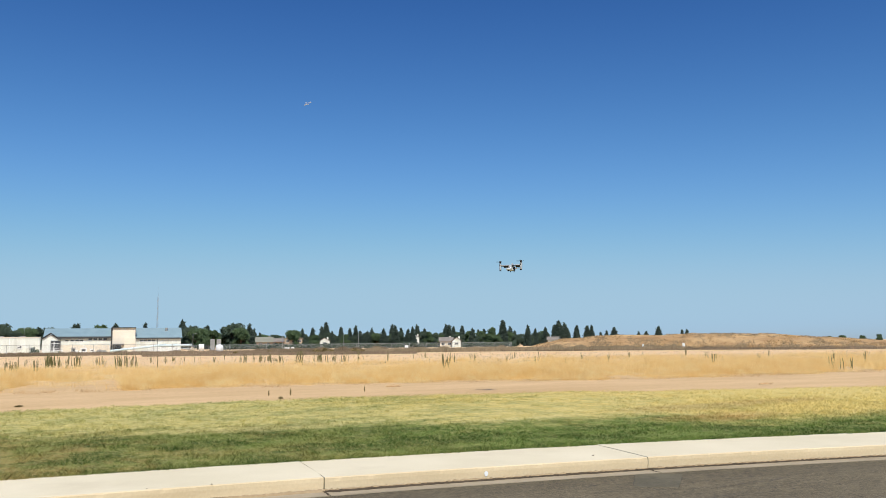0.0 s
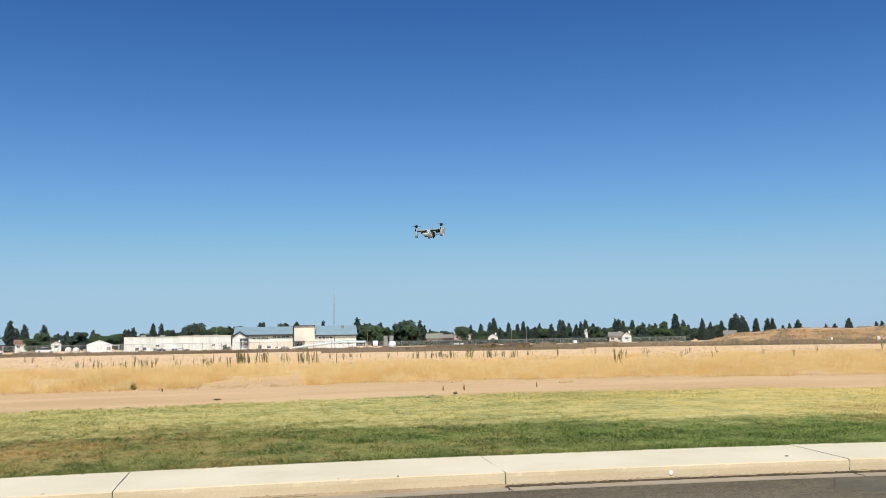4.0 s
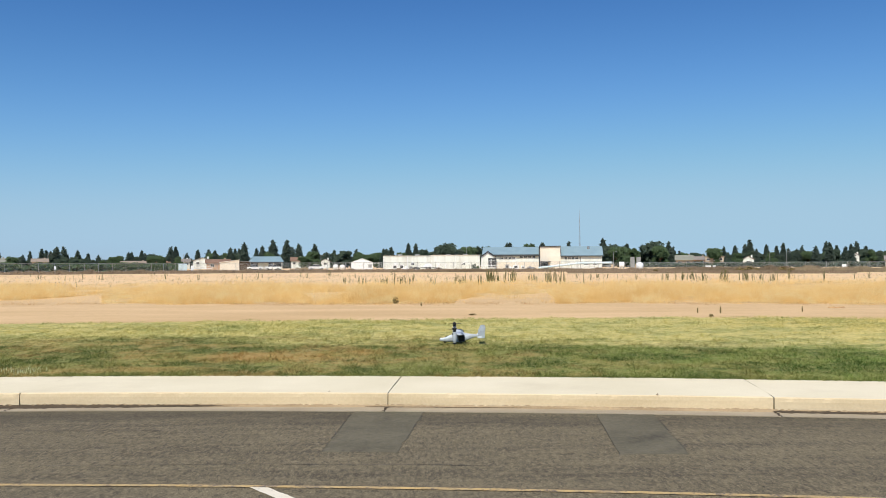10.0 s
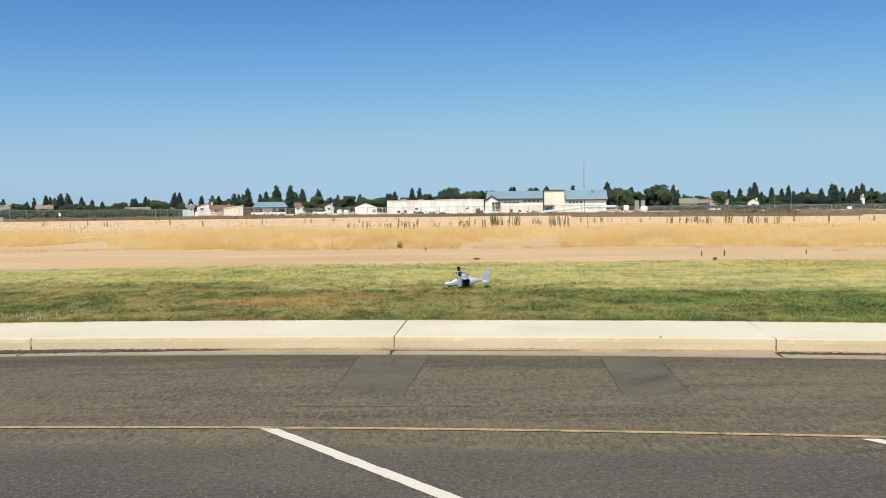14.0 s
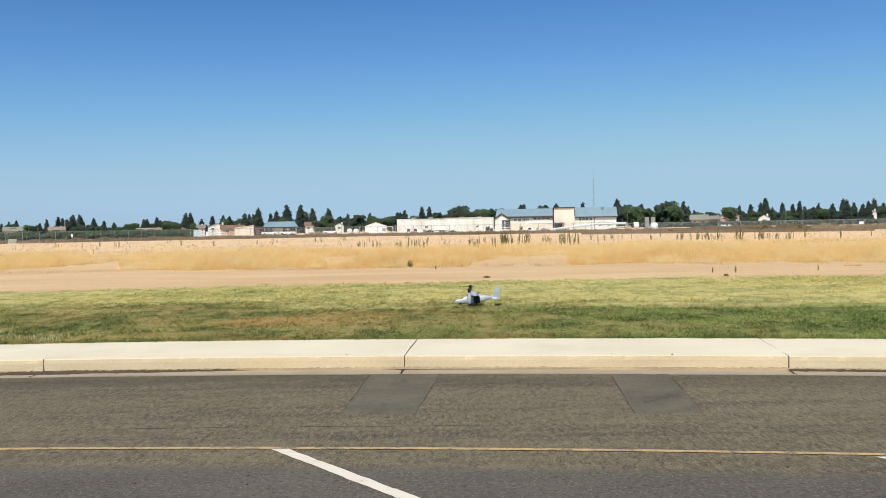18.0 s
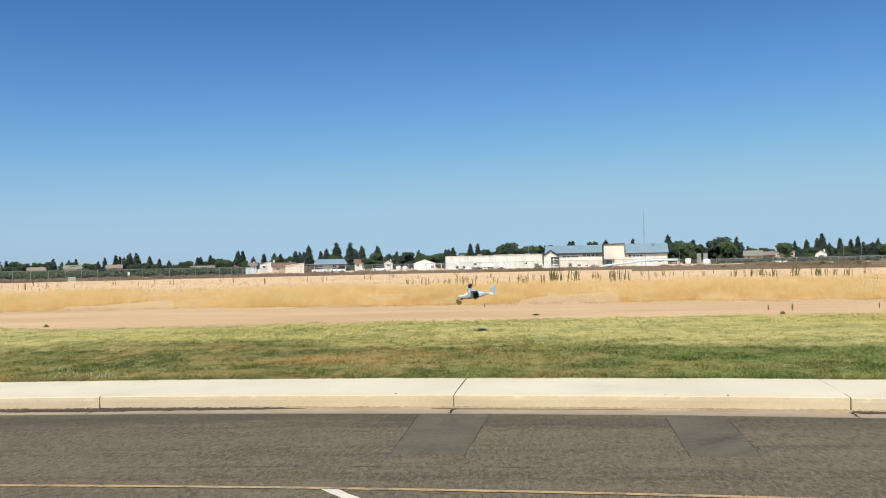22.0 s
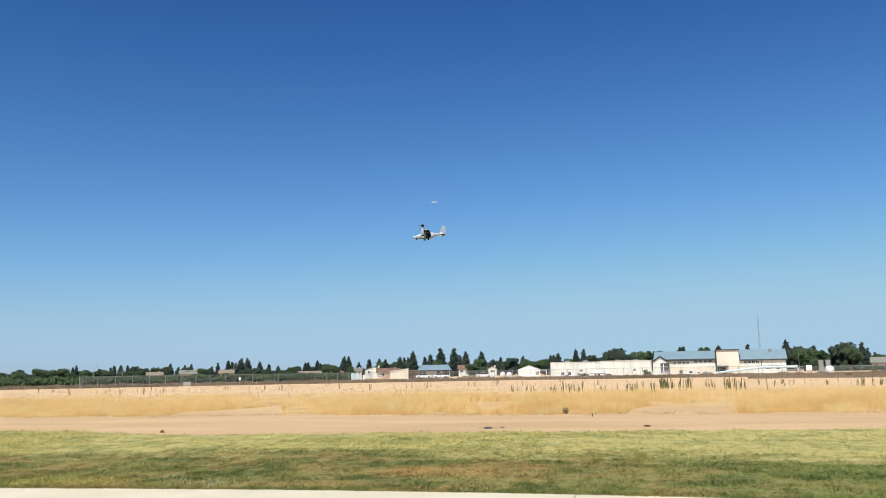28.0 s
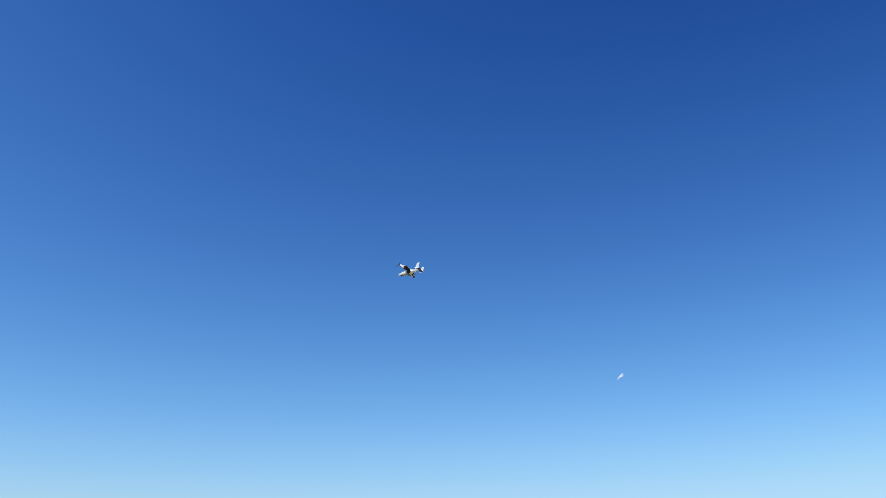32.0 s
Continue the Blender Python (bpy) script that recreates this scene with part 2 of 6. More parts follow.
dust = k.mix(k.math("MULTIPLY", k.ramp(k.noise(0.42, 7.0, 0.8, stretch=(0.1, 1.0, 1.0)), 0.53, 0.61), 0.6), dust, (0.46, 0.30, 0.17))
straw = k.mix(k.ramp(at.outputs[1], 56.0, 66.0), straw, dust)
k.colour(k.mix(k.ramp(at.outputs[1], 33.0, 48.0), sand, straw))
k.bump(k.noise(18.0, 5.0), 0.5, 0.02)
GROUND = k.m

k = Nodes("asphalt", 0.85)
base = k.mix(k.ramp(k.noise(0.4, 6.0, 0.7, stretch=(0.25, 1.0, 1.0)), 0.38, 0.62), (0.110, 0.091, 0.055), (0.172, 0.145, 0.088))
base = k.mix(k.math("MULTIPLY", k.ramp(k.noise(1.5, 7.0, 0.75, stretch=(0.05, 1.0, 1.0)), 0.50, 0.60), 0.72), base, (0.062, 0.051, 0.034))
base = k.mix(k.math("MULTIPLY", k.ramp(k.noise(4.0, 7.0, 0.8, stretch=(0.4, 1.0, 1.0)), 0.48, 0.60), 0.55), base, (0.225, 0.188, 0.113))
base = k.mix(k.math("MULTIPLY", k.ramp(k.noise(9.0, 6.0, 0.75, stretch=(1.0, 0.35, 1.0)), 0.48, 0.38), 0.5), base, (0.074, 0.060, 0.040))
base = k.mix(k.math("MULTIPLY", k.ramp(k.noise(26.0, 6.0, 0.8, stretch=(1.0, 0.4, 1.0)), 0.49, 0.58), 0.75), base, (0.25, 0.208, 0.128))
base = k.mix(k.math("MULTIPLY", k.ramp(k.noise(23.0, 6.0, 0.8, stretch=(1.0, 0.4, 1.0)), 0.52, 0.60), 0.7), base, (0.044, 0.036, 0.025))
base = k.mix(k.math("MULTIPLY", k.ramp(k.noise(80.0, 3.0, 0.7), 0.54, 0.64), 0.6), base, (0.38, 0.33, 0.21))
base = k.mix(k.math("MULTIPLY", k.ramp(k.noise(55.0, 3.0, 0.7), 0.52, 0.64), 0.65), base, (0.038, 0.032, 0.023))
at = k.n("SeparateXYZ", Vector=k.where())
dx, dy = k.math("SUBTRACT", at.outputs[0], ARC_X), k.math("SUBTRACT", at.outputs[1], ARC_Y)
r = k.math("SQRT", k.math("ADD", k.math("MULTIPLY", dx, dx), k.math("MULTIPLY", dy, dy)))
# the parking bays are paved in greyer asphalt with pale chippings
bay = k.mix(k.ramp(k.noise(0.7, 6.0, 0.7, stretch=(0.4, 1.0, 1.0)), 0.38, 0.62), (0.084, 0.075, 0.056), (0.128, 0.115, 0.088))
bay = k.mix(k.math("MULTIPLY", k.ramp(k.noise(30.0, 6.0, 0.8), 0.50, 0.60), 0.7), bay, (0.195, 0.178, 0.136))
bay = k.mix(k.math("MULTIPLY", k.ramp(k.noise(26.0, 6.0, 0.8), 0.52, 0.60), 0.7), bay, (0.044, 0.038, 0.029))
bay = k.mix(k.math("MULTIPLY", k.math("MULTIPLY", k.ramp(k.noise(58.0, 2.0, 0.6), 0.64, 0.70), k.ramp(k.noise(5.0, 4.0, 0.7), 0.35, 0.6)), 0.85), bay, (0.50, 0.46, 0.36))
seam = k.math("ADD", r, k.math("MULTIPLY", k.math("SUBTRACT", k.noise(3.0, 4.0, 0.7), 0.5), 0.12))
base = k.mix(k.ramp(seam, R_YELLOW - 0.40, R_YELLOW - 0.58), base, bay)
r = k.math("ADD", r, k.math("MULTIPLY", k.math("SUBTRACT", k.noise(0.9, 7.0, 0.8, stretch=(0.3, 1.0, 1.0)), 0.5), 2.2))
drip = k.math("MULTIPLY", k.ramp(r, 61.9, 62.3), k.ramp(r, 63.1, 62.6))      # old oily stain along the gutter
base = k.mix(k.math("MULTIPLY", drip, k.n("MapRange", Value=at.outputs[0], From_Min=-1.0, From_Max=5.0, To_Min=0.5, To_Max=0.2).outputs[0]), base, (0.050, 0.043, 0.030))
k.colour(base)
k.bump(k.noise(90.0, 3.0), 0.6, 0.006)
ASPHALT = k.m
k = Nodes("patch_asphalt", 0.85)
base = k.mix(k.ramp(k.noise(2.2, 6.0, 0.7, stretch=(0.7, 0.8, 1.0)), 0.38, 0.62), (0.108, 0.097, 0.062), (0.150, 0.134, 0.088))
base = k.mix(k.math("MULTIPLY", k.ramp(k.noise(30.0, 6.0, 0.8, stretch=(0.7, 1.0, 1.0)), 0.50, 0.62), 0.5), base, (0.195, 0.176, 0.128))
base = k.mix(k.math("MULTIPLY", k.ramp(k.noise(26.0, 6.0, 0.8, stretch=(0.6, 1.0, 1.0)), 0.52, 0.62), 0.45), base, (0.062, 0.056, 0.044))
base = k.mix(k.math("MULTIPLY", k.ramp(k.noise(1.2, 6.0, 0.75, stretch=(0.9, 0.6, 1.0)), 0.54, 0.62), 0.55), base, (0.052, 0.045, 0.034))
k.colour(base)
k.bump(k.noise(80.0, 3.0), 0.5, 0.005)
PATCH = k.m
SEAL = surface("crack_sealant", (0.050, 0.043, 0.032), (0.08, 0.070, 0.052), 3.0, 40.0, 0.6)


def paint(name, hue, worn, bare=0.57):
    k = Nodes(name, 0.6)
    gone = k.ramp(k.math("ADD", k.math("MULTIPLY", k.noise(75.0, 5.0, 0.75), 0.55), k.math("MULTIPLY", k.noise(6.0, 5.0, 0.75), 0.45)), bare, bare + 0.09)
    k.colour(k.mix(gone, k.mix(k.ramp(k.noise(3.0), 0.3, 0.7), hue, worn), (0.12, 0.105, 0.09)))
    k.bump(k.noise(90.0), 0.4, 0.004)
    return k.m


YELLOW, WHITE_LINE = paint("yellow_paint", (0.60, 0.42, 0.17), (0.46, 0.34, 0.17), 0.49), paint("white_paint", (0.82, 0.76, 0.62), (0.74, 0.68, 0.54))
CONCRETE = surface("concrete", (0.70, 0.635, 0.455), (0.80, 0.73, 0.545), 0.8, 45.0, 0.85, bump=0.25, depth=0.004, stain=(0.50, 0.43, 0.30))
GUTTER = surface("gutter_concrete", (0.32, 0.27, 0.19), (0.44, 0.375, 0.27), 1.2, 45.0, 0.9, bump=0.3, depth=0.004, stain=(0.22, 0.18, 0.125))
KERB_FACE = surface("kerb_face", (0.62, 0.50, 0.315), (0.76, 0.63, 0.42), 0.9, 40.0, 0.85, bump=0.25, depth=0.004, stretch=(1.0, 1.0, 4.0), stain=(0.52, 0.40, 0.24))
JOINT = surface("dirty_joint", (0.05, 0.040, 0.028), (0.10, 0.075, 0.05), 3.0, 40.0, 0.95)
SILT = surface("kerb_silt", (0.27, 0.20, 0.12), (0.42, 0.325, 0.205), 2.5, 30.0, 0.95, stain=(0.19, 0.14, 0.085))
STRAW = island("dry_grass", (0.95, 0.65, 0.255), (0.99, 0.74, 0.35), 0.8, 1.0, (0.94, 0.66, 0.29), 0.3, 0.86, ((0.99, 0.80, 0.43), (0.86, 0.56, 0.215), (0.82, 0.51, 0.19)), 0.3)
THATCH = island("brown_thatch", (0.42, 0.25, 0.12), (0.66, 0.42, 0.20), 0.9, 1.0, None, 0.02, 0.6)
OLIVE_WEED = island("olive_weed", (0.15, 0.115, 0.045), (0.26, 0.20, 0.085), 0.85, 1.0, None, 0.02, 0.3)
PALE_TUFT = island("pale_grass", (0.42, 0.47, 0.24), (0.70, 0.72, 0.46), 0.8)
BROWN_WEED = island("brown_weeds", (0.23, 0.175, 0.110), (0.36, 0.28, 0.18), 0.85, 1.0, (0.22, 0.175, 0.11), 0.05, 0.4)
FENCE_WEED = island("fence_weeds", (0.165, 0.122, 0.084), (0.29, 0.22, 0.152), 0.85, 1.0, (0.13, 0.10, 0.062), 0.05, 0.4)
MOUND_GRASS = island("mound_grass", (0.40, 0.275, 0.14), (0.58, 0.41, 0.21), 0.85, 1.0, (0.27, 0.175, 0.09), 0.06)
GREEN_WEED = island("green_weeds", (0.105, 0.108, 0.045), (0.19, 0.18, 0.075), 0.8)
# needle and leaf tones are lifted to hold the haze of distance
NEEDLES = island("conifer_needles", (0.066, 0.097, 0.083), (0.099, 0.137, 0.109), 0.8, bushy=0.8, leafy=0.3)
LEAVES = island("broad_leaves", (0.080, 0.132, 0.066), (0.122, 0.182, 0.092), 0.7, bushy=0.8, leafy=0.3)
LEAVES_DARK = island("dark_leaves", (0.071, 0.106, 0.080), (0.106, 0.151, 0.106), 0.7, bushy=0.8, leafy=0.3)
BARK = surface("bark", (0.06, 0.042, 0.028), (0.13, 0.09, 0.06), 1.0, 8.0, 0.95, bump=0.6, depth=0.03)
MOUND = surface("mound_soil", (0.34, 0.20, 0.09), (0.64, 0.44, 0.22), 0.14, 1.1, 0.95, bump=0.6, depth=0.15, stretch=(0.5, 0.5, 3.0), stain=(0.22, 0.15, 0.08))
STUCCO_WHITE = surface("white_stucco", (0.63, 0.665, 0.625), (0.82, 0.86, 0.82), 0.9, 4.0, 0.9, stretch=(1.0, 1.0, 0.18), stain=(0.50, 0.49, 0.42))
STUCCO_CREAM = surface("cream_stucco", (0.72, 0.665, 0.555), (0.82, 0.765, 0.655), 0.3, 3.0, 0.9, stain=(0.55, 0.45, 0.33))
STUCCO_SALMON = surface("salmon_stucco", (0.46, 0.32, 0.22), (0.56, 0.40, 0.28), 0.3, 3.0, 0.9)
ROOF_BLUE = surface("blue_metal_roof", (0.20, 0.30, 0.355), (0.25, 0.36, 0.415), 0.4, 4.0, 0.65, 0.0, stain=(0.20, 0.27, 0.31))
STUCCO_TAN = surface("tan_stucco", (0.40, 0.33, 0.255), (0.50, 0.415, 0.325), 0.3, 3.0, 0.9, stain=(0.34, 0.28, 0.21))
GREY_PAINT = surface("grey_enamel", (0.36, 0.37, 0.33), (0.46, 0.47, 0.42), 0.8, 6.0, 0.6)
ROOF_TAN = surface("tan_tile_roof", (0.25, 0.205, 0.16), (0.36, 0.30, 0.24), 0.5, 5.0, 0.9)
ROOF_SAGE = surface("grey_green_shingle_roof", (0.22, 0.225, 0.185), (0.30, 0.305, 0.255), 0.5, 5.0, 0.9)
ROOF_TILE = surface("clay_tile_roof", (0.19, 0.12, 0.085), (0.28, 0.18, 0.125), 0.5, 5.0, 0.9)
ROOF_GREY = surface("grey_shingle_roof", (0.20, 0.18, 0.16), (0.31, 0.28, 0.25), 0.5, 5.0, 0.9)
DARK_TRIM = surface("dark_trim", (0.04, 0.045, 0.05), (0.08, 0.085, 0.09), 0.5, 5.0, 0.7)
GLASS_DARK = surface("window_glass", (0.02, 0.026, 0.032), (0.05, 0.06, 0.07), 0.3, 2.0, 0.15, bump=0.0)
WHITE_METAL = surface("white_metal", (0.79, 0.82, 0.83), (0.87, 0.90, 0.91), 0.5, 6.0, 0.5, stain=(0.7, 0.67, 0.6))
PALE_BLUE = surface("pale_blue_metal", (0.55, 0.70, 0.76), (0.70, 0.82, 0.86), 0.4, 4.0, 0.5)
GALVANISED = surface("galvanised_steel", (0.30, 0.31, 0.31), (0.45, 0.46, 0.46), 1.0, 12.0, 0.5, 0.6)
WIRE = surface("fence_wire", (0.40, 0.41, 0.40), (0.52, 0.53, 0.52), 1.0, 12.0, 0.6, 0.3, bump=0.0)
SKIN = surface("grey_model_paint", (0.35, 0.39, 0.44), (0.58, 0.635, 0.70), 9.0, 60.0, 0.45, moving=True, bump=0.05, depth=0.001, stain=(0.24, 0.27, 0.32))
SKIN_LIGHT = surface("pale_model_paint_and_glint", (0.66, 0.73, 0.80), (0.78, 0.85, 0.91), 6.0, 60.0, 0.45, moving=True, bump=0.05, depth=0.001)
MODEL_DARK = surface("dark_model_paint_and_shade", (0.010, 0.012, 0.018), (0.022, 0.026, 0.034), 9.0, 60.0, 0.75, moving=True, bump=0.0)
RUBBER = surface("black_rubber", (0.015, 0.015, 0.015), (0.03, 0.03, 0.03), 20.0, 90.0, 0.7, moving=True, bump=0.0)
FOAM_WHITE = surface("white_foam", (0.78, 0.84, 0.90), (0.84, 0.90, 0.95), 6.0, 60.0, 0.5, moving=True, bump=0.0)

# ---- shapes ----


def part(name, bm, material, parent=None, label=""):
    """Links a bmesh as one mesh object, under a thing or a part where given."""
    me = bpy.data.meshes.new(name)
    bmesh.ops.recalc_face_normals(bm, faces=bm.faces)
    bm.to_mesh(me)
    bm.free()
    me.materials.append(material)
    ob = new(name, me)
    ob.parent = parent
    if label:
        ob["label"] = label
    return ob


def thing(name, label, category, m=None, group=""):
    ob = new(name)
    ob.empty_display_size = 0.1
    if m is not None:
        ob.matrix_basis = m
    return tagged(ob, label, category, group)


def soft_box(size, at=(0, 0, 0), bevel=0.0, bm=None, turn=None, taper=1.0):
    """A box round its middle; taper narrows its top."""
    bm = bm or bmesh.new()
    made = bmesh.ops.create_cube(bm, size=1.0)["verts"]
    for v in made:
        s = taper if v.co.z > 0 else 1.0
        v.co = Vector((v.co.x * size[0] * s, v.co.y * size[1] * s, v.co.z * size[2]))
    if bevel:
        edges = list({e for v in made for e in v.link_edges})
        made = [v for v in bmesh.ops.bevel(bm, geom=edges, offset=bevel, segments=2, affect="EDGES")["verts"]] + [v for v in made if v.is_valid]
    mat = Matrix.Translation(at) @ (turn or Matrix())
    for v in set(made):
        v.co = mat @ v.co
    return bm


def rod(a, b, ra, rb=None, seg=8, bm=None, cap=True):
    """A round bar from a to b."""
    bm = bm or bmesh.new()
    a, b = Vector(a), Vector(b)
    m = Matrix.Translation((a + b) / 2) @ (b - a).to_track_quat("Z", "Y").to_matrix().to_4x4()
    bmesh.ops.create_cone(bm, cap_ends=cap, segments=seg, radius1=ra, radius2=ra if rb is None else rb, depth=(b - a).length, matrix=m)
    return bm


def loft(rings, bm=None, close=True):
    """A skin over rings of equal counts of points."""
    bm = bm or bmesh.new()
    rows = [[bm.verts.new(p) for p in ring] for ring in rings]
    for r0, r1 in zip(rows, rows[1:]):
        n = len(r0)
        for i in range(n):
            bm.faces.new((r0[i], r0[(i + 1) % n], r1[(i + 1) % n], r1[i]))
    if close:
        bm.faces.new(rows[0][::-1])
        bm.faces.new(rows[-1])
    return bm


def smooth(ob):
    ob.data.shade_smooth()
    return ob


def joined(name, verts, faces, material, parent=None):
    """One mesh from arrays: verts (n, 3), faces (m, k) of one size."""
    verts, faces = np.asarray(verts, np.float32), np.asarray(faces, np.int32)
    me = bpy.data.meshes.new(name)
    me.vertices.add(len(verts))
    me.vertices.foreach_set("co", verts.ravel())
    count, k = faces.shape
    me.loops.add(count * k)
    me.loops.foreach_set("vertex_index", faces.ravel())
    me.polygons.add(count)
    me.polygons.foreach_set("loop_start", np.arange(0, count * k, k, dtype=np.int32))
    me.update(calc_edges=True)
    me.validate()
    me.materials.append(material)
    ob = new(name, me)
    ob.parent = parent
    return ob


def arc(r, degrees, z=0.0):
    """A point on the street's bend: degrees clockwise from straight ahead of its centre."""
    a = radians(degrees)
    return Vector((ARC_X + r * math.sin(a), ARC_Y + r * math.cos(a), z))


def place(az, far, z=0.0):
    """A place by its bearing from where the camera stands, in degrees clockwise from +y."""
    return Vector((far * math.sin(radians(az)), far * math.cos(radians(az)), z))


GZ = 0.15      # the field's level over the street

# ---- ground, street and walk ----


def ring_sheet(name, r0, r1, z, d0, d1, step, material, rows=1):
    n = int((d1 - d0) / step)
    verts = [arc(r0 + (r1 - r0) * j / rows, d0 + (d1 - d0) * i / n, z) for i in range(n + 1) for j in range(rows + 1)]
    faces = [(i * (rows + 1) + j, (i + 1) * (rows + 1) + j, (i + 1) * (rows + 1) + j + 1, i * (rows + 1) + j + 1) for i in range(n) for j in range(rows)]
    return joined(name, verts, faces, material)


def ground_height(x, y):
    r = math.hypot(x - ARC_X, y - ARC_Y) - R_WALK
    soft = 0.03 * noise.noise((x * 0.15, y * 0.15, 0)) + 0.05 * noise.noise((x * 0.03, y * 0.03, 5)) * min(1, max(0, (y - 30) / 60))
    return GZ - 0.03 + soft * min(1.0, max(0.0, (r - 0.5) / 3))


def field():
    """The field: rings out from the walk to the horizon."""
    radii = [0.0, 0.6, 1.5, 3, 5, 7, 9, 11, 13, 15, 17.5, 20, 23, 27, 32, 38, 46, 56, 70, 90, 115, 150, 200, 280, 400, 700, 1400, 3500]
    degs = [a * 1.5 for a in range(-120, 121)]
    verts, faces = [], []
    for a in degs:
        for r in radii:
            p = arc(R_WALK - 0.02 + r, a)
            verts.append((p.x, p.y, ground_height(p.x, p.y)))
    n = len(radii)
    for i in range(len(degs) - 1):
        faces += [(i * n + j, (i + 1) * n + j, (i + 1) * n + j + 1, i * n + j + 1) for j in range(n - 1)]
    return tagged(smooth(joined("ground", verts, faces, GROUND)), "sandy dirt field with straw-coloured cover", "ground", kind="structure")


field()
tagged(ring_sheet("road", 0.02, R_GUTTER, 0.0, -180, 180, 1.0, ASPHALT, 8), "worn grey-brown asphalt street", "road", kind="structure")
gutter = thing("gutter", "dusty concrete gutter along the kerb", "gutter")
gutter["kind"] = "structure"
walkway = thing("pavement", "pale concrete walk with an upright kerb", "pavement")
walkway["kind"] = "structure"
tagged(ring_sheet("joint_bed", R_GUTTER - 0.02, R_WALK - 0.01, -0.015, -40, 40, 1.0, JOINT), "dark dirty bed below the concrete joints", "ground", kind="structure")

STEP_DEG = 3.75


def slab_mesh(width_deg, seed):
    """One cast length of walk and kerb with a chipped upper edge, standing at 0 degrees."""
    outline = [(R_KERB + 0.012, -0.02), (R_KERB, 0.02), (R_KERB - 0.004, 0.105), (R_KERB - 0.002, 0.143), (R_KERB + 0.010, 0.1535), (R_KERB + 0.4, 0.1545), (R_KERB + 0.75, 0.155), (R_KERB + 1.1, 0.1555), (R_WALK, 0.156), (R_WALK, -0.02)]
    rings = []
    for i in range(121):
        a = -width_deg / 2 + width_deg * i / 120
        ring = []
        for j, (r, z) in enumerate(outline):
            chip = max(0.0, noise.fractal((i * 0.16, seed * 7.0, 2), 0.7, 2.0, 4) - 0.15) if j in (3, 4) and 0 < i < 120 else 0.0
            side = 0.012 * noise.noise((j * 1.3, seed * 5.0 + i, 8)) if i in (0, 120) else 0.0
            ring.append(arc(r + (0.030 if j == 4 else 0.010) * chip, a + math.degrees(side / R_KERB), z - (0.016 if j == 3 else 0.004) * chip) - arc(R_KERB, 0))
        rings.append(ring)
    me = bpy.data.meshes.new("slab")
    bm = loft(rings)
    bmesh.ops.recalc_face_normals(bm, faces=bm.faces)
    bm.to_mesh(me)
    bm.free()
    me.materials.append(CONCRETE)
    me.materials.append(KERB_FACE)
    for f in me.polygons:
        if f.normal.y < -0.3:
            f.material_index = 1
    return me


def gutter_mesh(width_deg):
    outline = [(R_GUTTER, -0.02), (R_GUTTER, 0.006), (R_KERB - 0.005, 0.000), (R_KERB - 0.005, -0.02)]
    rings = [[arc(r, -width_deg / 2 + width_deg * i / 8, z) - arc(R_KERB, 0) for r, z in outline] for i in range(9)]
    me = bpy.data.meshes.new("gutter_length")
    bm = loft(rings)
    bmesh.ops.recalc_face_normals(bm, faces=bm.faces)
    bm.to_mesh(me)
    bm.free()
    me.materials.append(GUTTER)
    return me


SLABS, GUTTER_LENGTH = [slab_mesh(STEP_DEG - 0.012, v) for v in range(4)], gutter_mesh(STEP_DEG - 0.012)
for i in range(-9, 9):
    a = 4.03 + (i + 0.5) * STEP_DEG
    for name, me, owner in (("slab", SLABS[i % 4], walkway), ("gutter_length", GUTTER_LENGTH, gutter)):
        ob = new(name, me)
        ob.parent = owner
        p = arc(R_KERB, a)
        ob.matrix_basis = Matrix.Translation(p) @ Matrix.Rotation(radians(-a), 4, "Z") @ Matrix.Translation((0, 0, random.uniform(-0.003, 0.003)))

# lines and patches on the street
tagged(ring_sheet("yellow_line", R_YELLOW - 0.028, R_YELLOW + 0.028, 0.005, -60, 60, 0.5, YELLOW), "worn yellow painted edge line on the asphalt", "road marking", kind="structure")


def stripe(x, y, x1, y1, width):
    """A painted bay line with slightly wandering, worn edges."""
    bm = bmesh.new()
    a, b = Vector((x, y, 0.0045)), Vector((x1, y1, 0.0045))
    rows = []
    for i in range(91):
        p = a.lerp(b, i / 90)
        half = width / 2 * (1 + 0.1 * i / 90)
        rows.append([bm.verts.new(p + Vector((e * half + 0.012 * noise.fractal((p.x * 9, p.y * 9, 3 + e), 0.8, 2.0, 3), 0, 0))) for e in (-1, 1)])
    for r0, r1 in zip(rows, rows[1:]):
        bm.faces.new((r0[0], r1[0], r1[1], r0[1]))
    tagged(part("white_stripe", bm, WHITE_LINE), "slanting worn white bay line painted on asphalt", "road marking", "slanting bay lines", "structure")


stripe(-1.295, 5.93, 1.75, 2.45, 0.125)
stripe(2.83, 5.50, 5.6, 1.7, 0.125)
stripe(-5.45, 6.02, -2.6, 2.5, 0.125)
stripe(6.9, 4.75, 9.2, 0.8, 0.125)


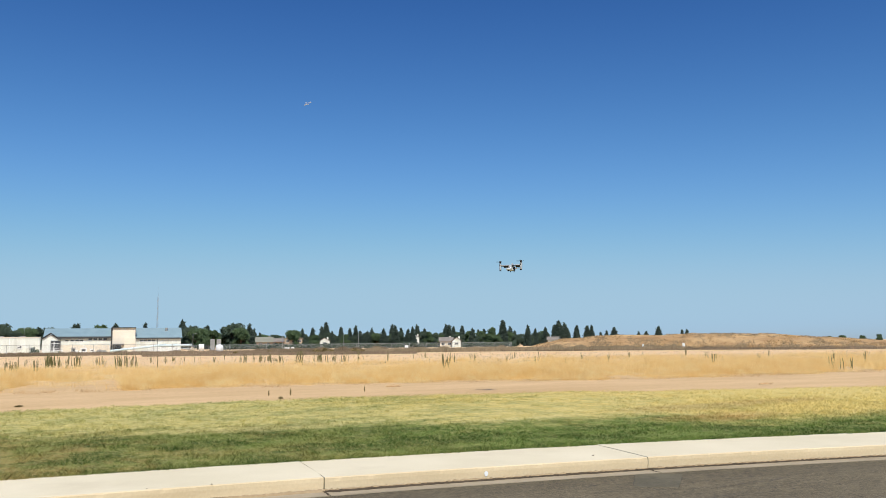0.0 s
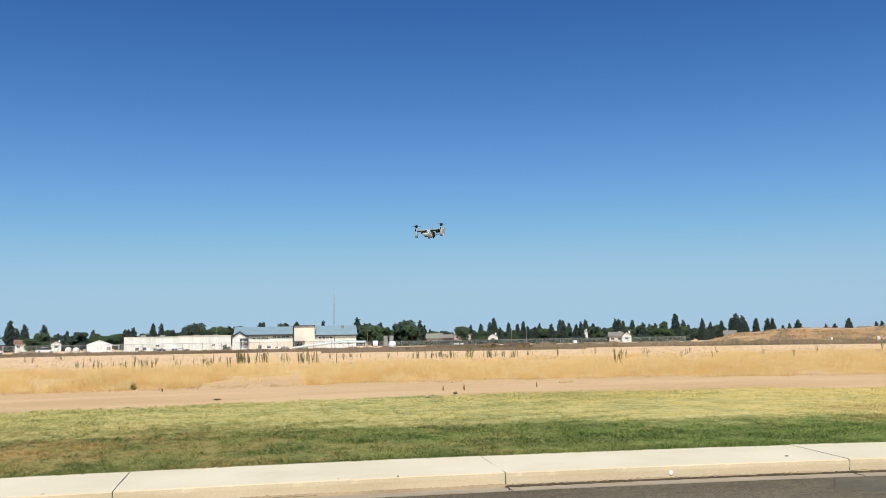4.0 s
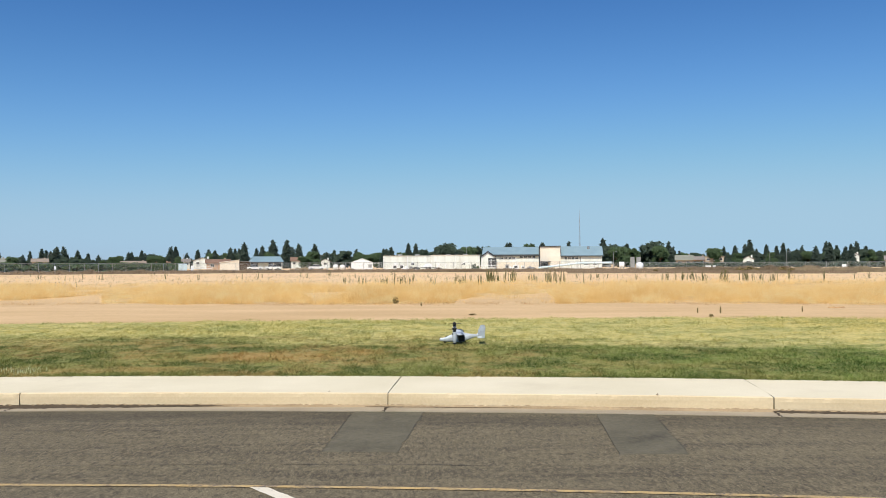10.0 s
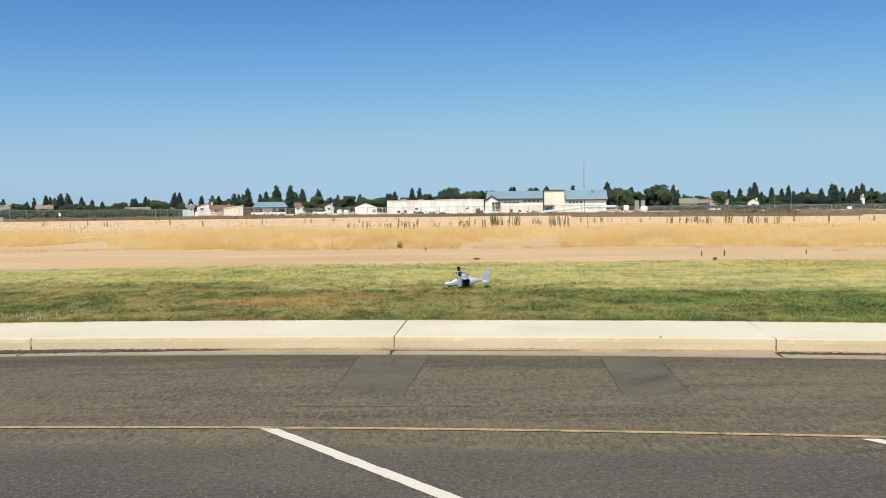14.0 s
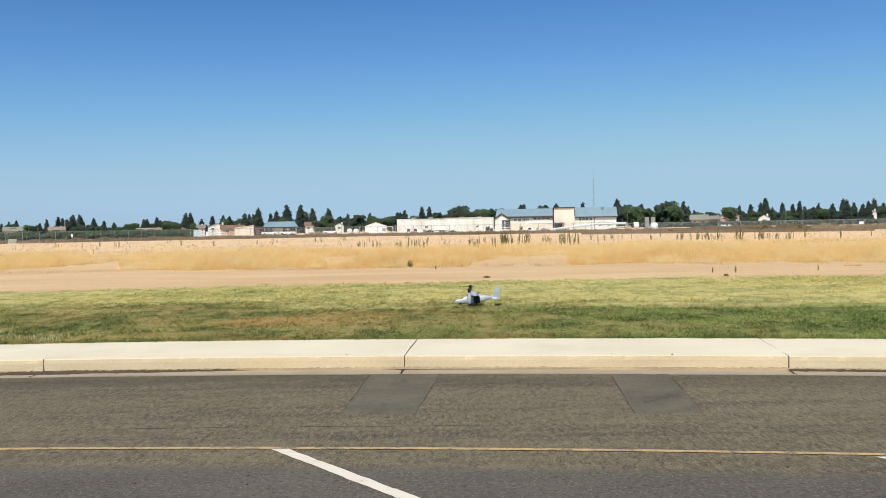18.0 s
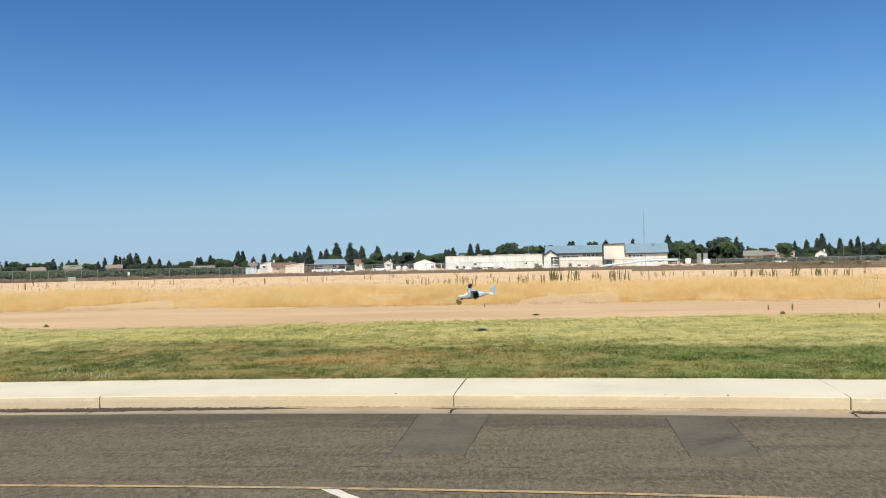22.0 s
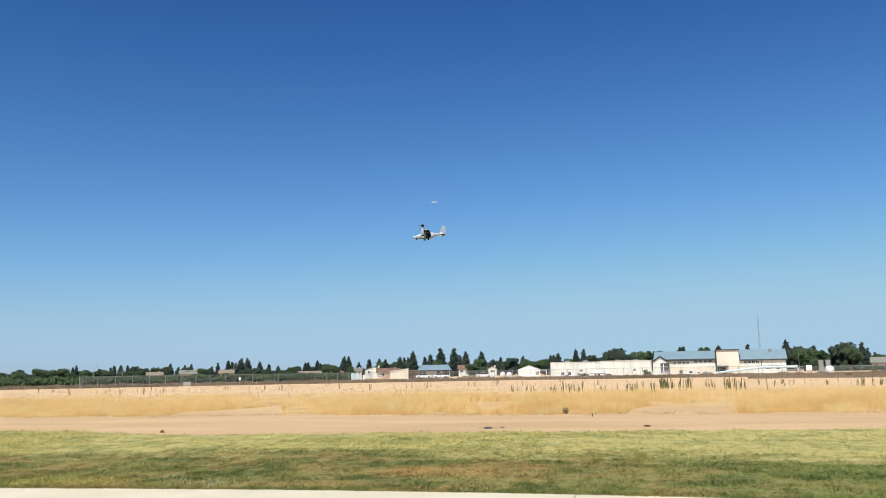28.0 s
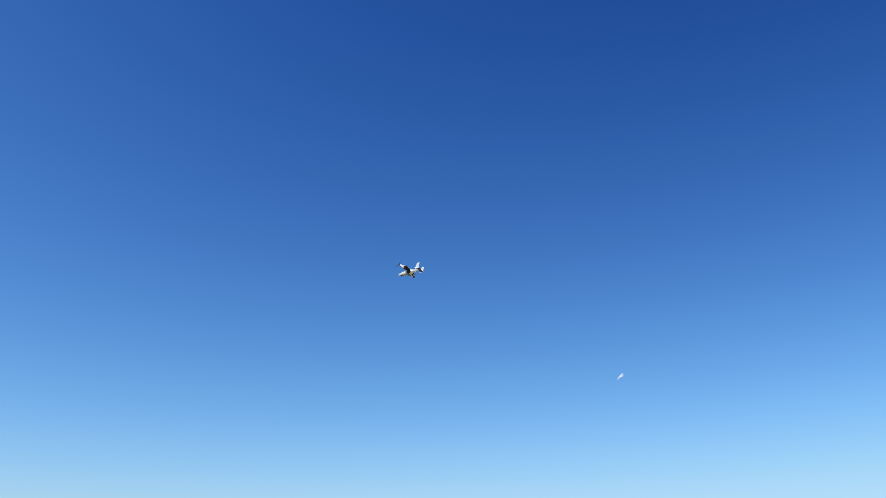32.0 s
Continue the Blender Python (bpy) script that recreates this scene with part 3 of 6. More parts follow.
def road_patch(corners, label):
    owner = thing("road_patch", label, "road patch")
    owner["kind"] = "structure"
    bm = bmesh.new()
    rings = []
    for lift, grow in ((0.0005, 1.0), (0.003, 0.985)):
        mid = sum((Vector(c) for c in corners), Vector((0, 0))) / 4
        ring = []
        for i in range(4):
            a, b = Vector(corners[i]), Vector(corners[(i + 1) % 4])
            for j in range(10):
                p = mid + (a.lerp(b, j / 10) - mid) * grow
                w = 0.03 * noise.noise((p.x * 5, p.y * 5, 1)) + 0.012 * noise.noise((p.x * 19, p.y * 19, 4))
                ring.append((p.x + w, p.y + w, lift))
        rings.append(ring)
    part("asphalt_fill", loft(rings, bm), PATCH, owner)
    for i, wide in ((0, 0.008), (2, 0.005)):
        a, b = Vector(corners[i]), Vector(corners[i + 1])
        out = Vector((b.y - a.y, a.x - b.x)).normalized()
        bm = bmesh.new()
        rows = []
        for j in range(31):
            p = a.lerp(b, j / 30)
            w = wide * max(0.05, 0.5 + 1.3 * noise.noise((p.x * 4, p.y * 4, 8 + i)))
            p = p + out * 0.012 * noise.noise((p.x * 9, p.y * 9, 3))
            rows.append([bm.verts.new((*(p + out * e), 0.0065)) for e in (-w / 2, w / 2)])
        for r0, r1 in zip(rows, rows[1:]):
            bm.faces.new((r0[0], r1[0], r1[1], r0[1]))
        part("sealed_edge", bm, SEAL, owner)


road_patch([(-0.93, 8.93), (-1.00, 7.04), (-0.36, 6.99), (-0.17, 8.89)], "square grey asphalt patch by the gutter")
road_patch([(1.63, 8.71), (1.47, 6.86), (2.05, 6.87), (2.22, 8.68)], "square grey asphalt patch with stained corner")
road_patch([(7.25, 7.95), (6.6, 7.25), (7.0, 6.95), (7.7, 7.6)], "small worn grey asphalt patch by the gutter")

# ---- lawn ----
EDGE_X = [-60, -30, -18.5, -15, -11.5, -8, -5, 0, 6, 9, 12, 15, 18, 24.5, 32, 45, 70]
EDGE_Y = [24, 23.5, 23.0, 22.4, 20.6, 21.2, 21.6, 21.9, 22.1, 22.0, 21.3, 20.2, 18.8, 16.4, 13.0, 5.0, -15]
FAR_X = [-80, -25, -17, -12, -6, 0, 8, 15, 24, 37, 60, 90]
FAR_Y = [30, 30.8, 31.2, 31.2, 30.6, 30.3, 30.2, 28.4, 24.8, 24.2, 22, 18]


def wobble(x, y, s, seed):
    return noise.fractal((x * s, y * s, seed), 0.9, 2.1, 4)


def lawn_edge(x):
    return float(np.interp(x, EDGE_X, EDGE_Y)) + 0.5 * wobble(x, 0, 0.35, 3.0) + 0.16 * wobble(x, 0, 2.2, 5.0)


def lawn_sheet():
    xs = np.arange(-46, 44, 0.25)
    rows = []
    for x in xs:
        a = math.asin(min(0.99, max(-0.99, (x - ARC_X) / R_WALK)))
        y0 = ARC_Y + R_WALK * math.cos(a) + 0.01
        y1 = max(lawn_edge(x), y0 + 0.3)
        rows.append([(x, y0 + (y1 - y0) * j / 24) for j in range(25)])
    verts = [(x, y, ground_height(x, y) + 0.028 - (0.03 if j in (0, 24) else 0)) for row in rows for j, (x, y) in enumerate(row)]
    faces = [(i * 25 + j, (i + 1) * 25 + j, (i + 1) * 25 + j + 1, i * 25 + j + 1) for i in range(len(rows) - 1) for j in range(24)]
    return tagged(smooth(joined("lawn", verts, faces, LAWN)), "mown grass, green by the walk and straw-coloured beyond", "lawn", kind="structure")


def blades(name, xy, z, height, width, lean, material, rng, sides=1):
    """Upright blades as slim triangles at the given places."""
    n = len(xy)
    turn = rng.uniform(0, math.pi, n)
    across = np.stack([np.cos(turn), np.sin(turn), 0 * turn], 1) * (width / 2)[:, None]
    tip = np.stack([rng.normal(0, 1, n) * lean * height, rng.normal(0, 1, n) * lean * height, height], 1)
    foot = np.column_stack([xy, z])
    verts = np.empty((n, 3, 3))
    verts[:, 0], verts[:, 1], verts[:, 2] = foot - across, foot + across, foot + tip
    return joined(name, verts.reshape(-1, 3), np.arange(n * 3).reshape(-1, 3), material)


def lawn_blades():
    rng = np.random.default_rng(4)
    edge_lut = np.array([lawn_edge(x) for x in np.arange(-46, 44.01, 0.1)])
    x = rng.uniform(-30, 34, 900000)
    depth = rng.uniform(0, 1, len(x)) ** 1.25
    a = np.arcsin((x - ARC_X) / R_WALK)
    y0 = ARC_Y + R_WALK * np.cos(a) - 0.02
    y1 = np.interp(x, np.arange(-46, 44.01, 0.1), edge_lut) + 0.1
    y = y0 + (y1 - y0) * depth
    keep = (np.abs(np.degrees(np.arctan2(x, y))) < 62) & (rng.uniform(0, 1, len(x)) < np.clip(14 / np.hypot(x, y), 0.2, 1) ** 1.2) & (x > -26 + 0 * y)
    # thin towards the ragged far edge
    keep &= rng.uniform(0, 1, len(x)) < np.clip((y1 - y) / 0.8, 0.25, 1)
    x, y = x[keep][:420000], y[keep][:420000]
    gx, gy = np.arange(-30, 34.1, 0.1), np.arange(-8, 25, 0.2)
    lut = np.array([[noise.fractal((p * 3.6, q * 1.5, 6), 0.8, 2.0, 3) for q in gy] for p in gx])
    tuft = lut[np.clip(((x + 30) / 0.1).astype(int), 0, len(gx) - 1), np.clip(((y + 8) / 0.2).astype(int), 0, len(gy) - 1)]
    tall = (0.020 + 0.026 * rng.uniform(0, 1, len(x)) ** 2) * np.clip(1 + 1.3 * tuft, 0.5, 2.3)
    ragged = rng.uniform(0, 1, len(x)) < 0.004
    tall[ragged] += rng.uniform(0.03, 0.09, ragged.sum())
    far = np.hypot(x, y)
    # ragged fringe over the edge of the walk
    fx = rng.uniform(-24, 28, 16000)
    fa = np.arcsin((fx - ARC_X) / R_WALK)
    fy = ARC_Y + R_WALK * np.cos(fa) + rng.uniform(-0.06, 0.05, len(fx))
    bushy = np.array([noise.noise((v * 1.7, 0, 3)) for v in fx])
    x, y = np.concatenate([x, fx]), np.concatenate([y, fy])
    tall = np.concatenate([tall, (0.035 + 0.05 * rng.uniform(0, 1, len(fx))) * np.clip(0.7 + bushy, 0.3, 1.6)])
    far = np.hypot(x, y)
    z = np.full(len(x), GZ - 0.01)
    ob = blades("lawn_grass", np.column_stack([x, y]), z, tall, 0.008 + 0.0004 * far, 0.95, BLADES, rng)
    return tagged(ob, "short mown lawn grass, green and straw-coloured blades", "grass", kind="stuff")


lawn_sheet()
lawn_blades()


def tall_tuft(x, y, material, name, label, count, height, spread, seed):
    rng = np.random.default_rng(seed)
    xy = rng.normal(0, spread, (count, 2)) + (x, y)
    tagged(blades(name, xy, np.full(count, GZ - 0.02), height * rng.uniform(0.5, 1.1, count), np.full(count, 0.012), 0.25, material, rng), label, "weed", kind="stuff")


# ---- dry field ----


def far_edge(x):
    return np.interp(x, FAR_X, FAR_Y)


def bare(x, y):
    """Where the dry grass leaves open ground: an inlet of the track, and strips far out."""
    a, far = np.degrees(np.arctan2(x, y)), np.hypot(x, y)
    inlet = (a > -30.5) & (a < -21.9) & (far < np.interp(a, [-30.5, -28.5, -24.4, -21.9], [33.5, 38, 42, 44.5]))
    notch = (a > 1.2) & (a < 8.2) & (far < np.interp(a, [1.2, 2.6, 5.7, 7.6, 8.2], [32, 36.5, 39.5, 41.5, 33]))
    strip = (y > 64) & (y < 86) | (y > 96) & (y < 132)
    open_soil = (np.abs(a) < 32) & (y > 88) | (a > 9) & (a < 34) & (far > 92) & (far < 106)
    return np.maximum.reduce([inlet * 0.996, notch * 0.95, strip * 0.74, open_soil * 0.8])


def dry_grass():
    rng = np.random.default_rng(8)
    n = 4300000
    a = np.radians(rng.uniform(-50, 60, n))
    u = rng.uniform(0, 1, n)
    far = 1 / (1 / 24 + u * (1 / 150 - 1 / 24))
    x, y = far * np.sin(a), far * np.cos(a)
    gx, gy = np.arange(-140, 150, 0.4), np.arange(0, 152, 0.4)
    lut = np.array([[noise.fractal((p * 0.28, q * 0.42, 2), 0.8, 2.0, 4) for q in gy] for p in gx])
    clump = lut[np.clip(((x + 140) / 0.4).astype(int), 0, len(gx) - 1), np.clip((y / 0.4).astype(int), 0, len(gy) - 1)]
    bands = np.array([[noise.fractal((p * 0.05, q * 0.22, 12), 0.8, 2.0, 4) for q in gy[::4]] for p in gx[::4]])
    drift = bands[np.clip(((x + 140) / 1.6).astype(int), 0, bands.shape[0] - 1), np.clip((y / 1.6).astype(int), 0, bands.shape[1] - 1)]
    ragged = np.interp(x, np.arange(-90, 90.1, 0.25), [1.0 * wobble(v, 0, 0.55, 9.0) for v in np.arange(-90, 90.1, 0.25)])
    ahead = y - far_edge(x) - ragged
    cover = np.interp(ahead, [0, 4, 10, 16, 40, 110], [0.75, 0.75, 0.6, 0.30, 0.17, 0.15]) * np.clip(0.6 + 2.2 * clump, 0.08, 1.3) * np.where(ahead > 22, np.clip(0.75 + 2.4 * drift, 0.1, 1.6), 1.0)
    keep = (ahead > 0) & (rng.uniform(0, 1, n) < cover) & (rng.uniform(0, 1, n) > bare(x, y)) & (rng.uniform(0, 1, n) < np.clip(0.5 + ahead / 1.2, 0, 1)) & (y < 140)
    x, y, far, clump, ahead = x[keep], y[keep], far[keep], clump[keep], ahead[keep]
    wave = np.interp(x * 0.9 + y * 0.4, np.arange(-200, 300, 0.5), [noise.fractal((v * 0.22, 0, 7), 0.9, 2.0, 4) for v in np.arange(-200, 300, 0.5)])
    tall = (0.34 + 0.24 * wave) * rng.uniform(0.3, 1.2, len(x)) ** 1.3 * np.clip(1 + 1.1 * clump, 0.35, 1.8) * np.clip(0.5 + ahead / 2.2, 0.5, 1) * np.where(y > 62, 0.55, 1.0)
    tall = np.clip(tall, 0.06, 0.85)
    ob = blades("dry_grass", np.column_stack([x, y]), np.full(len(x), GZ - 0.06), tall, 0.002 + 0.00019 * far, 0.55, STRAW, rng)
    return tagged(ob, "tall straw-yellow dry grass on the open field", "grass", kind="stuff")


dry_grass()


def thatch_edge():
    """Trampled brown stubble where the dry grass meets the bare track."""
    rng = np.random.default_rng(18)
    n = 26000
    x = rng.uniform(-40, 60, n)
    wave = np.interp(x, np.arange(-60, 80, 0.25), [noise.fractal((v * 0.5, 0, 3), 0.9, 2.0, 4) for v in np.arange(-60, 80, 0.25)])
    y = far_edge(x) + 1.2 * wave + rng.normal(0.2, 0.55, n)
    keep = rng.uniform(0, 1, n) < np.clip(0.45 + 1.2 * np.interp(x * 1.7, np.arange(-110, 110, 0.25), [noise.noise((v, 4, 0)) for v in np.arange(-110, 110, 0.25)]), 0.02, 1)
    x, y = x[keep], y[keep]
    ob = blades("brown_stubble", np.column_stack([x, y]), np.full(len(x), GZ - 0.05), rng.uniform(0.04, 0.13, len(x)), np.full(len(x), 0.014), 0.7, THATCH, rng)
    tagged(ob, "low trampled brown stubble at the grass edge", "weeds", kind="stuff")


thatch_edge()


def weed_belt(name, label, material, n, az0, az1, r0, r1, low, high, seed, width=0.05):
    rng = np.random.default_rng(seed)
    a, far = np.radians(rng.uniform(az0, az1, n)), rng.uniform(r0, r1, n)
    x, y = far * np.sin(a), far * np.cos(a)
    wave = np.interp(np.degrees(a), np.arange(-70, 70, 0.1), [0.5 + 0.6 * noise.fractal((v * 1.3, 0, seed), 0.9, 2.0, 4) for v in np.arange(-70, 70, 0.1)])
    tall = low + (high - low) * rng.uniform(0.3, 1, n) * np.clip(wave, 0.1, 1.2)
    tagged(blades(name, np.column_stack([x, y]), np.full(n, GZ - 0.05), tall, np.full(n, width), 0.3, material, rng), label, "weeds", kind="stuff")


weed_belt("brown_weeds", "low brown dried weeds along the fence", FENCE_WEED, 70000, -48, 47, 150, 186, 0.25, 1.0, 21, 0.12)
weed_belt("low_scrub", "low dark brown scrub on the bare field", FENCE_WEED, 15000, 15, 27, 122, 158, 0.12, 0.62, 25, 0.13)
weed_belt("ground_weeds", "very low brown weeds on the bare field", FENCE_WEED, 9000, 9, 15.4, 122, 158, 0.06, 0.3, 27, 0.13)
weed_belt("scrub_belt", "dense grey-brown scrub before the fence", BROWN_WEED, 34000, 23.5, 45, 140, 160, 0.3, 1.35, 24, 0.13)
weed_belt("scrub_rise", "patch of dark brown scrub by the fence", FENCE_WEED, 11000, 16.2, 25, 158, 176, 0.3, 1.5, 26, 0.13)
weed_belt("dry_stubble", "sparse brown stubble on the bare field", BROWN_WEED, 9000, -40, 58, 60, 140, 0.06, 0.28, 22, 0.06)


# dark upright weeds that stand out of the dry grass
def stalk_mesh(seed):
    rng = np.random.default_rng(seed)
    bm = bmesh.new()
    for _ in range(4):
        x, y = rng.normal(0, 0.07, 2)
        h = rng.uniform(0.6, 1.0)
        lean = rng.normal(0, 0.08, 2)
        a, b = Vector((x, y, 0)), Vector((x + lean[0], y + lean[1], h))
        rod(a, b, 0.024, 0.014, 4, bm, False)
        for j in range(26):
            f = rng.uniform(0.1, 1)
            p = a.lerp(b, f)
            t, q = rng.uniform(0, 6.28), rng.uniform(0.025, 0.05)
            out = Vector((math.cos(t), math.sin(t), rng.uniform(0.4, 1.2))) * q
            side = Vector((-math.sin(t), math.cos(t), 0)) * 0.022
            bm.faces.new([bm.verts.new(v) for v in (p - side, p + side, p + out)])
    me = bpy.data.meshes.new("tall_weed")
    bm.to_mesh(me)
    bm.free()
    me.materials.append(GREEN_WEED)
    return me


STALKS = [stalk_mesh(s) for s in range(4)]


def tall_weed(az, far, size):
    ob = new("tall_weed", random.choice(STALKS))
    ob.matrix_basis = Matrix.Translation(place(az, far, GZ - 0.05)) @ Matrix.Rotation(random.uniform(0, 6.28), 4, "Z") @ Matrix.Scale(size, 4)
    tagged(ob, "dark olive weed standing upright in dry grass", "weed", "tall weeds in the field")


# bearing, distance, height: the clear ones
for az_, far_, size_ in ((-6.25, 64, 0.58), (-5.92, 67, 0.55), (-5.32, 63, 0.63), (-5.09, 60, 0.68), (-4.9, 62, 0.55), (-3.8, 62, 0.62), (-3.6, 61, 0.63), (-3.47, 64, 0.55),
                         (-2.5, 60, 0.69), (-2.35, 65, 0.55), (-2.17, 62, 0.65), (-1.87, 60, 0.58), (-0.56, 90, 0.66), (-0.37, 65, 0.55), (-0.14, 58, 0.55), (1.49, 82, 0.55),
                         (1.63, 57, 0.62), (1.93, 60, 0.55), (2.33, 75, 0.55), (2.44, 75, 0.55), (3.0, 55, 1.09), (-2.9, 57, 0.8), (29.0, 48, 1.0), (29.3, 48, 0.8),
                         (46.8, 60, 0.9), (53.9, 46, 0.7), (54.5, 47, 0.6), (55.0, 46, 0.65), (10.1, 62, 0.8), (49.6, 60, 0.7)):
    tall_weed(az_, far_, size_)
# clusters: how many, bearings, distances, sizes
for n_, az_a, az_b, far_a, far_b, size_a, size_b in ((22, 3.5, 5.5, 64, 74, 0.7, 1.3), (6, 6.0, 6.9, 68, 76, 0.5, 0.8), (11, 7.3, 8.8, 60, 70, 0.65, 1.25), (7, 0.5, 2.8, 58, 70, 0.5, 0.9),
                                                     (26, 15.2, 18.1, 69, 80, 0.45, 0.9), (6, 18.9, 19.3, 68, 74, 0.7, 1.15), (11, 20.1, 21.6, 70, 80, 0.5, 0.9), (4, 22.0, 22.4, 70, 76, 0.6, 1.0),
                                                     (14, 9.4, 15.0, 74, 92, 0.35, 0.75), (12, 22.6, 34, 64, 90, 0.5, 1.0), (46, -38, 1, 80, 128, 0.35, 0.85), (9, -6.5, -1.5, 60, 74, 0.4, 0.7), (14, 34, 57, 55, 90, 0.4, 0.9)):
    for i in range(n_):
        tall_weed(random.uniform(az_a, az_b), random.uniform(far_a, far_b), random.uniform(size_a, size_b))


def small_bush(x, y, size, material, label, seed):
    rng = np.random.default_rng(seed)
    n = 240
    d = rng.normal(0, 1, (n, 3))
    d /= np.linalg.norm(d, axis=1)[:, None]
    p = d * rng.uniform(0.1, 1, n)[:, None] * (0.55, 0.55, 0.5) + (0, 0, 0.32)
    s = rng.normal(0, 0.09, (n, 3, 3))
    ob = joined("small_bush", (p[:, None] + s).reshape(-1, 3), np.arange(n * 3).reshape(-1, 3), material)
    ob.matrix_basis = Matrix.Translation((x, y, GZ - 0.03)) @ Matrix.Diagonal((size[0], size[0], size[1], 1))
    tagged(ob, label, "weed")


small_bush(-1.54, 30.9, (0.22, 0.29), OLIVE_WEED, "round olive weed at the edge of the dirt", 1)
small_bush(-0.55, 29.0, (0.06, 0.15), OLIVE_WEED, "small dark weed sprig on the dirt", 2)
small_bush(0.99, 23.6, (0.22, 0.06), OLIVE_WEED, "low olive weed where the lawn ends", 3)
small_bush(-12.4, 21.9, (0.14, 0.1), OLIVE_WEED, "dark little weed by the lawn's edge", 4)
small_bush(8.2, 24.0, (0.05, 0.25), OLIVE_WEED, "thin dark weed sprig on the dirt", 5)
small_bush(7.6, 24.2, (0.045, 0.2), OLIVE_WEED, "thin dark weed sprig on bare dirt", 6)
small_bush(7.4, 22.4, (0.13, 0.1), OLIVE_WEED, "dusty weed at the lawn's edge", 7)
small_bush(10.8, 24.5, (0.04, 0.2), OLIVE_WEED, "short dark weed sprig on the dirt", 8)
for az_, far_, wide_, tall_, seed_ in ((20.2, 150, 1.5, 0.9, 71), (20.75, 152, 1.7, 1.1, 72), (21.2, 150, 1.1, 0.8, 73), (22.8, 148, 1.6, 1.0, 74), (23.3, 150, 1.2, 0.8, 75), (17.1, 158, 1.2, 0.7, 76), (14.9, 150, 1.0, 0.55, 77)):
    small_bush(place(az_, far_).x, place(az_, far_).y, (wide_, tall_), OLIVE_WEED, "round olive-brown shrub on the dry field", seed_)
tall_tuft(-5.6, 11.25, PALE_TUFT, "pale_grass_tuft", "pale bleached grass tuft by the walk", 110, 0.085, 0.17, 31)
tall_tuft(-6.1, 11.35, PALE_TUFT, "pale_grass_tuft", "thin pale grass tuft by the walk", 50, 0.075, 0.16, 32)
tall_tuft(-6.6, 11.9, PALE_TUFT, "pale_grass_tuft", "sparse pale grass tuft in the lawn", 36, 0.07, 0.2, 33)


def branch_litter(x, y, length, turn, label):
    owner = thing("fallen_branch", label, "branch", pose(x, y, GZ + 0.01, 0, 0, turn))
    bm = bmesh.new()
    pts = [Vector((length * (i / 8 - 0.5), 0.05 * noise.noise((i * 0.9, x, 0)), 0.02 + 0.03 * abs(noise.noise((i * 0.7, y, 4))))) for i in range(9)]
    for i in range(8):
        rod(pts[i], pts[i + 1], 0.022 - 0.0018 * i, 0.020 - 0.0018 * i, 6, bm)
    part("stem", bm, THATCH, owner)
    bm = bmesh.new()
    for i in (2, 4, 5):
        rod(pts[i], pts[i] + Vector((0.16, 0.1 * (-1) ** i, 0.05)), 0.010, 0.004, 5, bm)
    part("twig", bm, THATCH, owner)


branch_litter(12.3, 25.5, 0.5, -12, "brown dry branch lying on the dirt track")
branch_litter(22.6, 18.9, 0.45, -20, "brown dry litter beside the lawn")

# ---- fence ----


def fence(points, height=1.85, gap=3.0):
    owner = thing("chain_link_fence", "grey chain-link fence with steel posts along the field", "fence")
    post_me = None
    total = 0.0
    wires = ([], [])
    for (x0, y0), (x1, y1) in zip(points, points[1:]):
        a, b = Vector((x0, y0, GZ)), Vector((x1, y1, GZ))
        n = max(1, round((b - a).length / gap))
        for i in range(n + 1):
            p = a.lerp(b, i / n)
            if post_me is None:
                ob = part("post", rod((0, 0, 0), (0, 0, height + 0.08), 0.045, None, 8), GALVANISED, owner)
                post_me = ob.data
            else:
                ob = new("post", post_me)
                ob.parent = owner
            ob.matrix_basis = Matrix.Translation(p)
        part("top_rail", rod(a + Vector((0, 0, height)), b + Vector((0, 0, height)), 0.03, None, 6), GALVANISED, owner)
        way, length = (b - a).normalized(), (b - a).length
        s = 0.2
        for k in range(int((length + height) / s)):
            for sign in (1, -1):
                u0 = k * s - (height if sign > 0 else 0)
                z0, z1 = 0.0, height
                u1 = u0 + sign * height
                if sign < 0:
                    u0, u1 = k * s, k * s - height
                lo, hi = sorted((u0, u1))
                if hi <= 0 or lo >= length:
                    continue
                f0, f1 = max(0.0, min(1.0, (0 - u0) / (u1 - u0) if u0 < 0 or u0 > length else 0)), 1.0
                p, q = a + way * min(max(u0, 0), length) + Vector((0, 0, 0.02)), a + way * min(max(u1, 0), length) + Vector((0, 0, height))
                base = len(wires[0])
                t = way * 0.008
                wires[0].extend([p - t, p + t, q + t, q - t])
                wires[1].append((base, base + 1, base + 2, base + 3))
    joined("wire_mesh", wires[0], wires[1], WIRE, owner)
    return owner


left_end, corner = place(-34.4, 150), place(-16, 186)
fence([(left_end.x, left_end.y), (corner.x, corner.y)])
mid_c, right_end = place(12, 188), place(33.5, 192)
fence([(corner.x + 0.2, corner.y), (mid_c.x, mid_c.y)], gap=4.0)
fence([(mid_c.x + 0.2, mid_c.y), (right_end.x, right_end.y)], height=1.55, gap=4.0)

# ---- mound ----


MOUND_AZ = [31.5, 34.4, 37, 40, 42.7, 45, 48, 51, 53, 56.7, 62, 74]
MOUND_TOP = [0.0, 0.25, 2.1, 2.7, 3.05, 3.15, 3.05, 2.6, 2.1, 1.35, 0.9, 0.0]


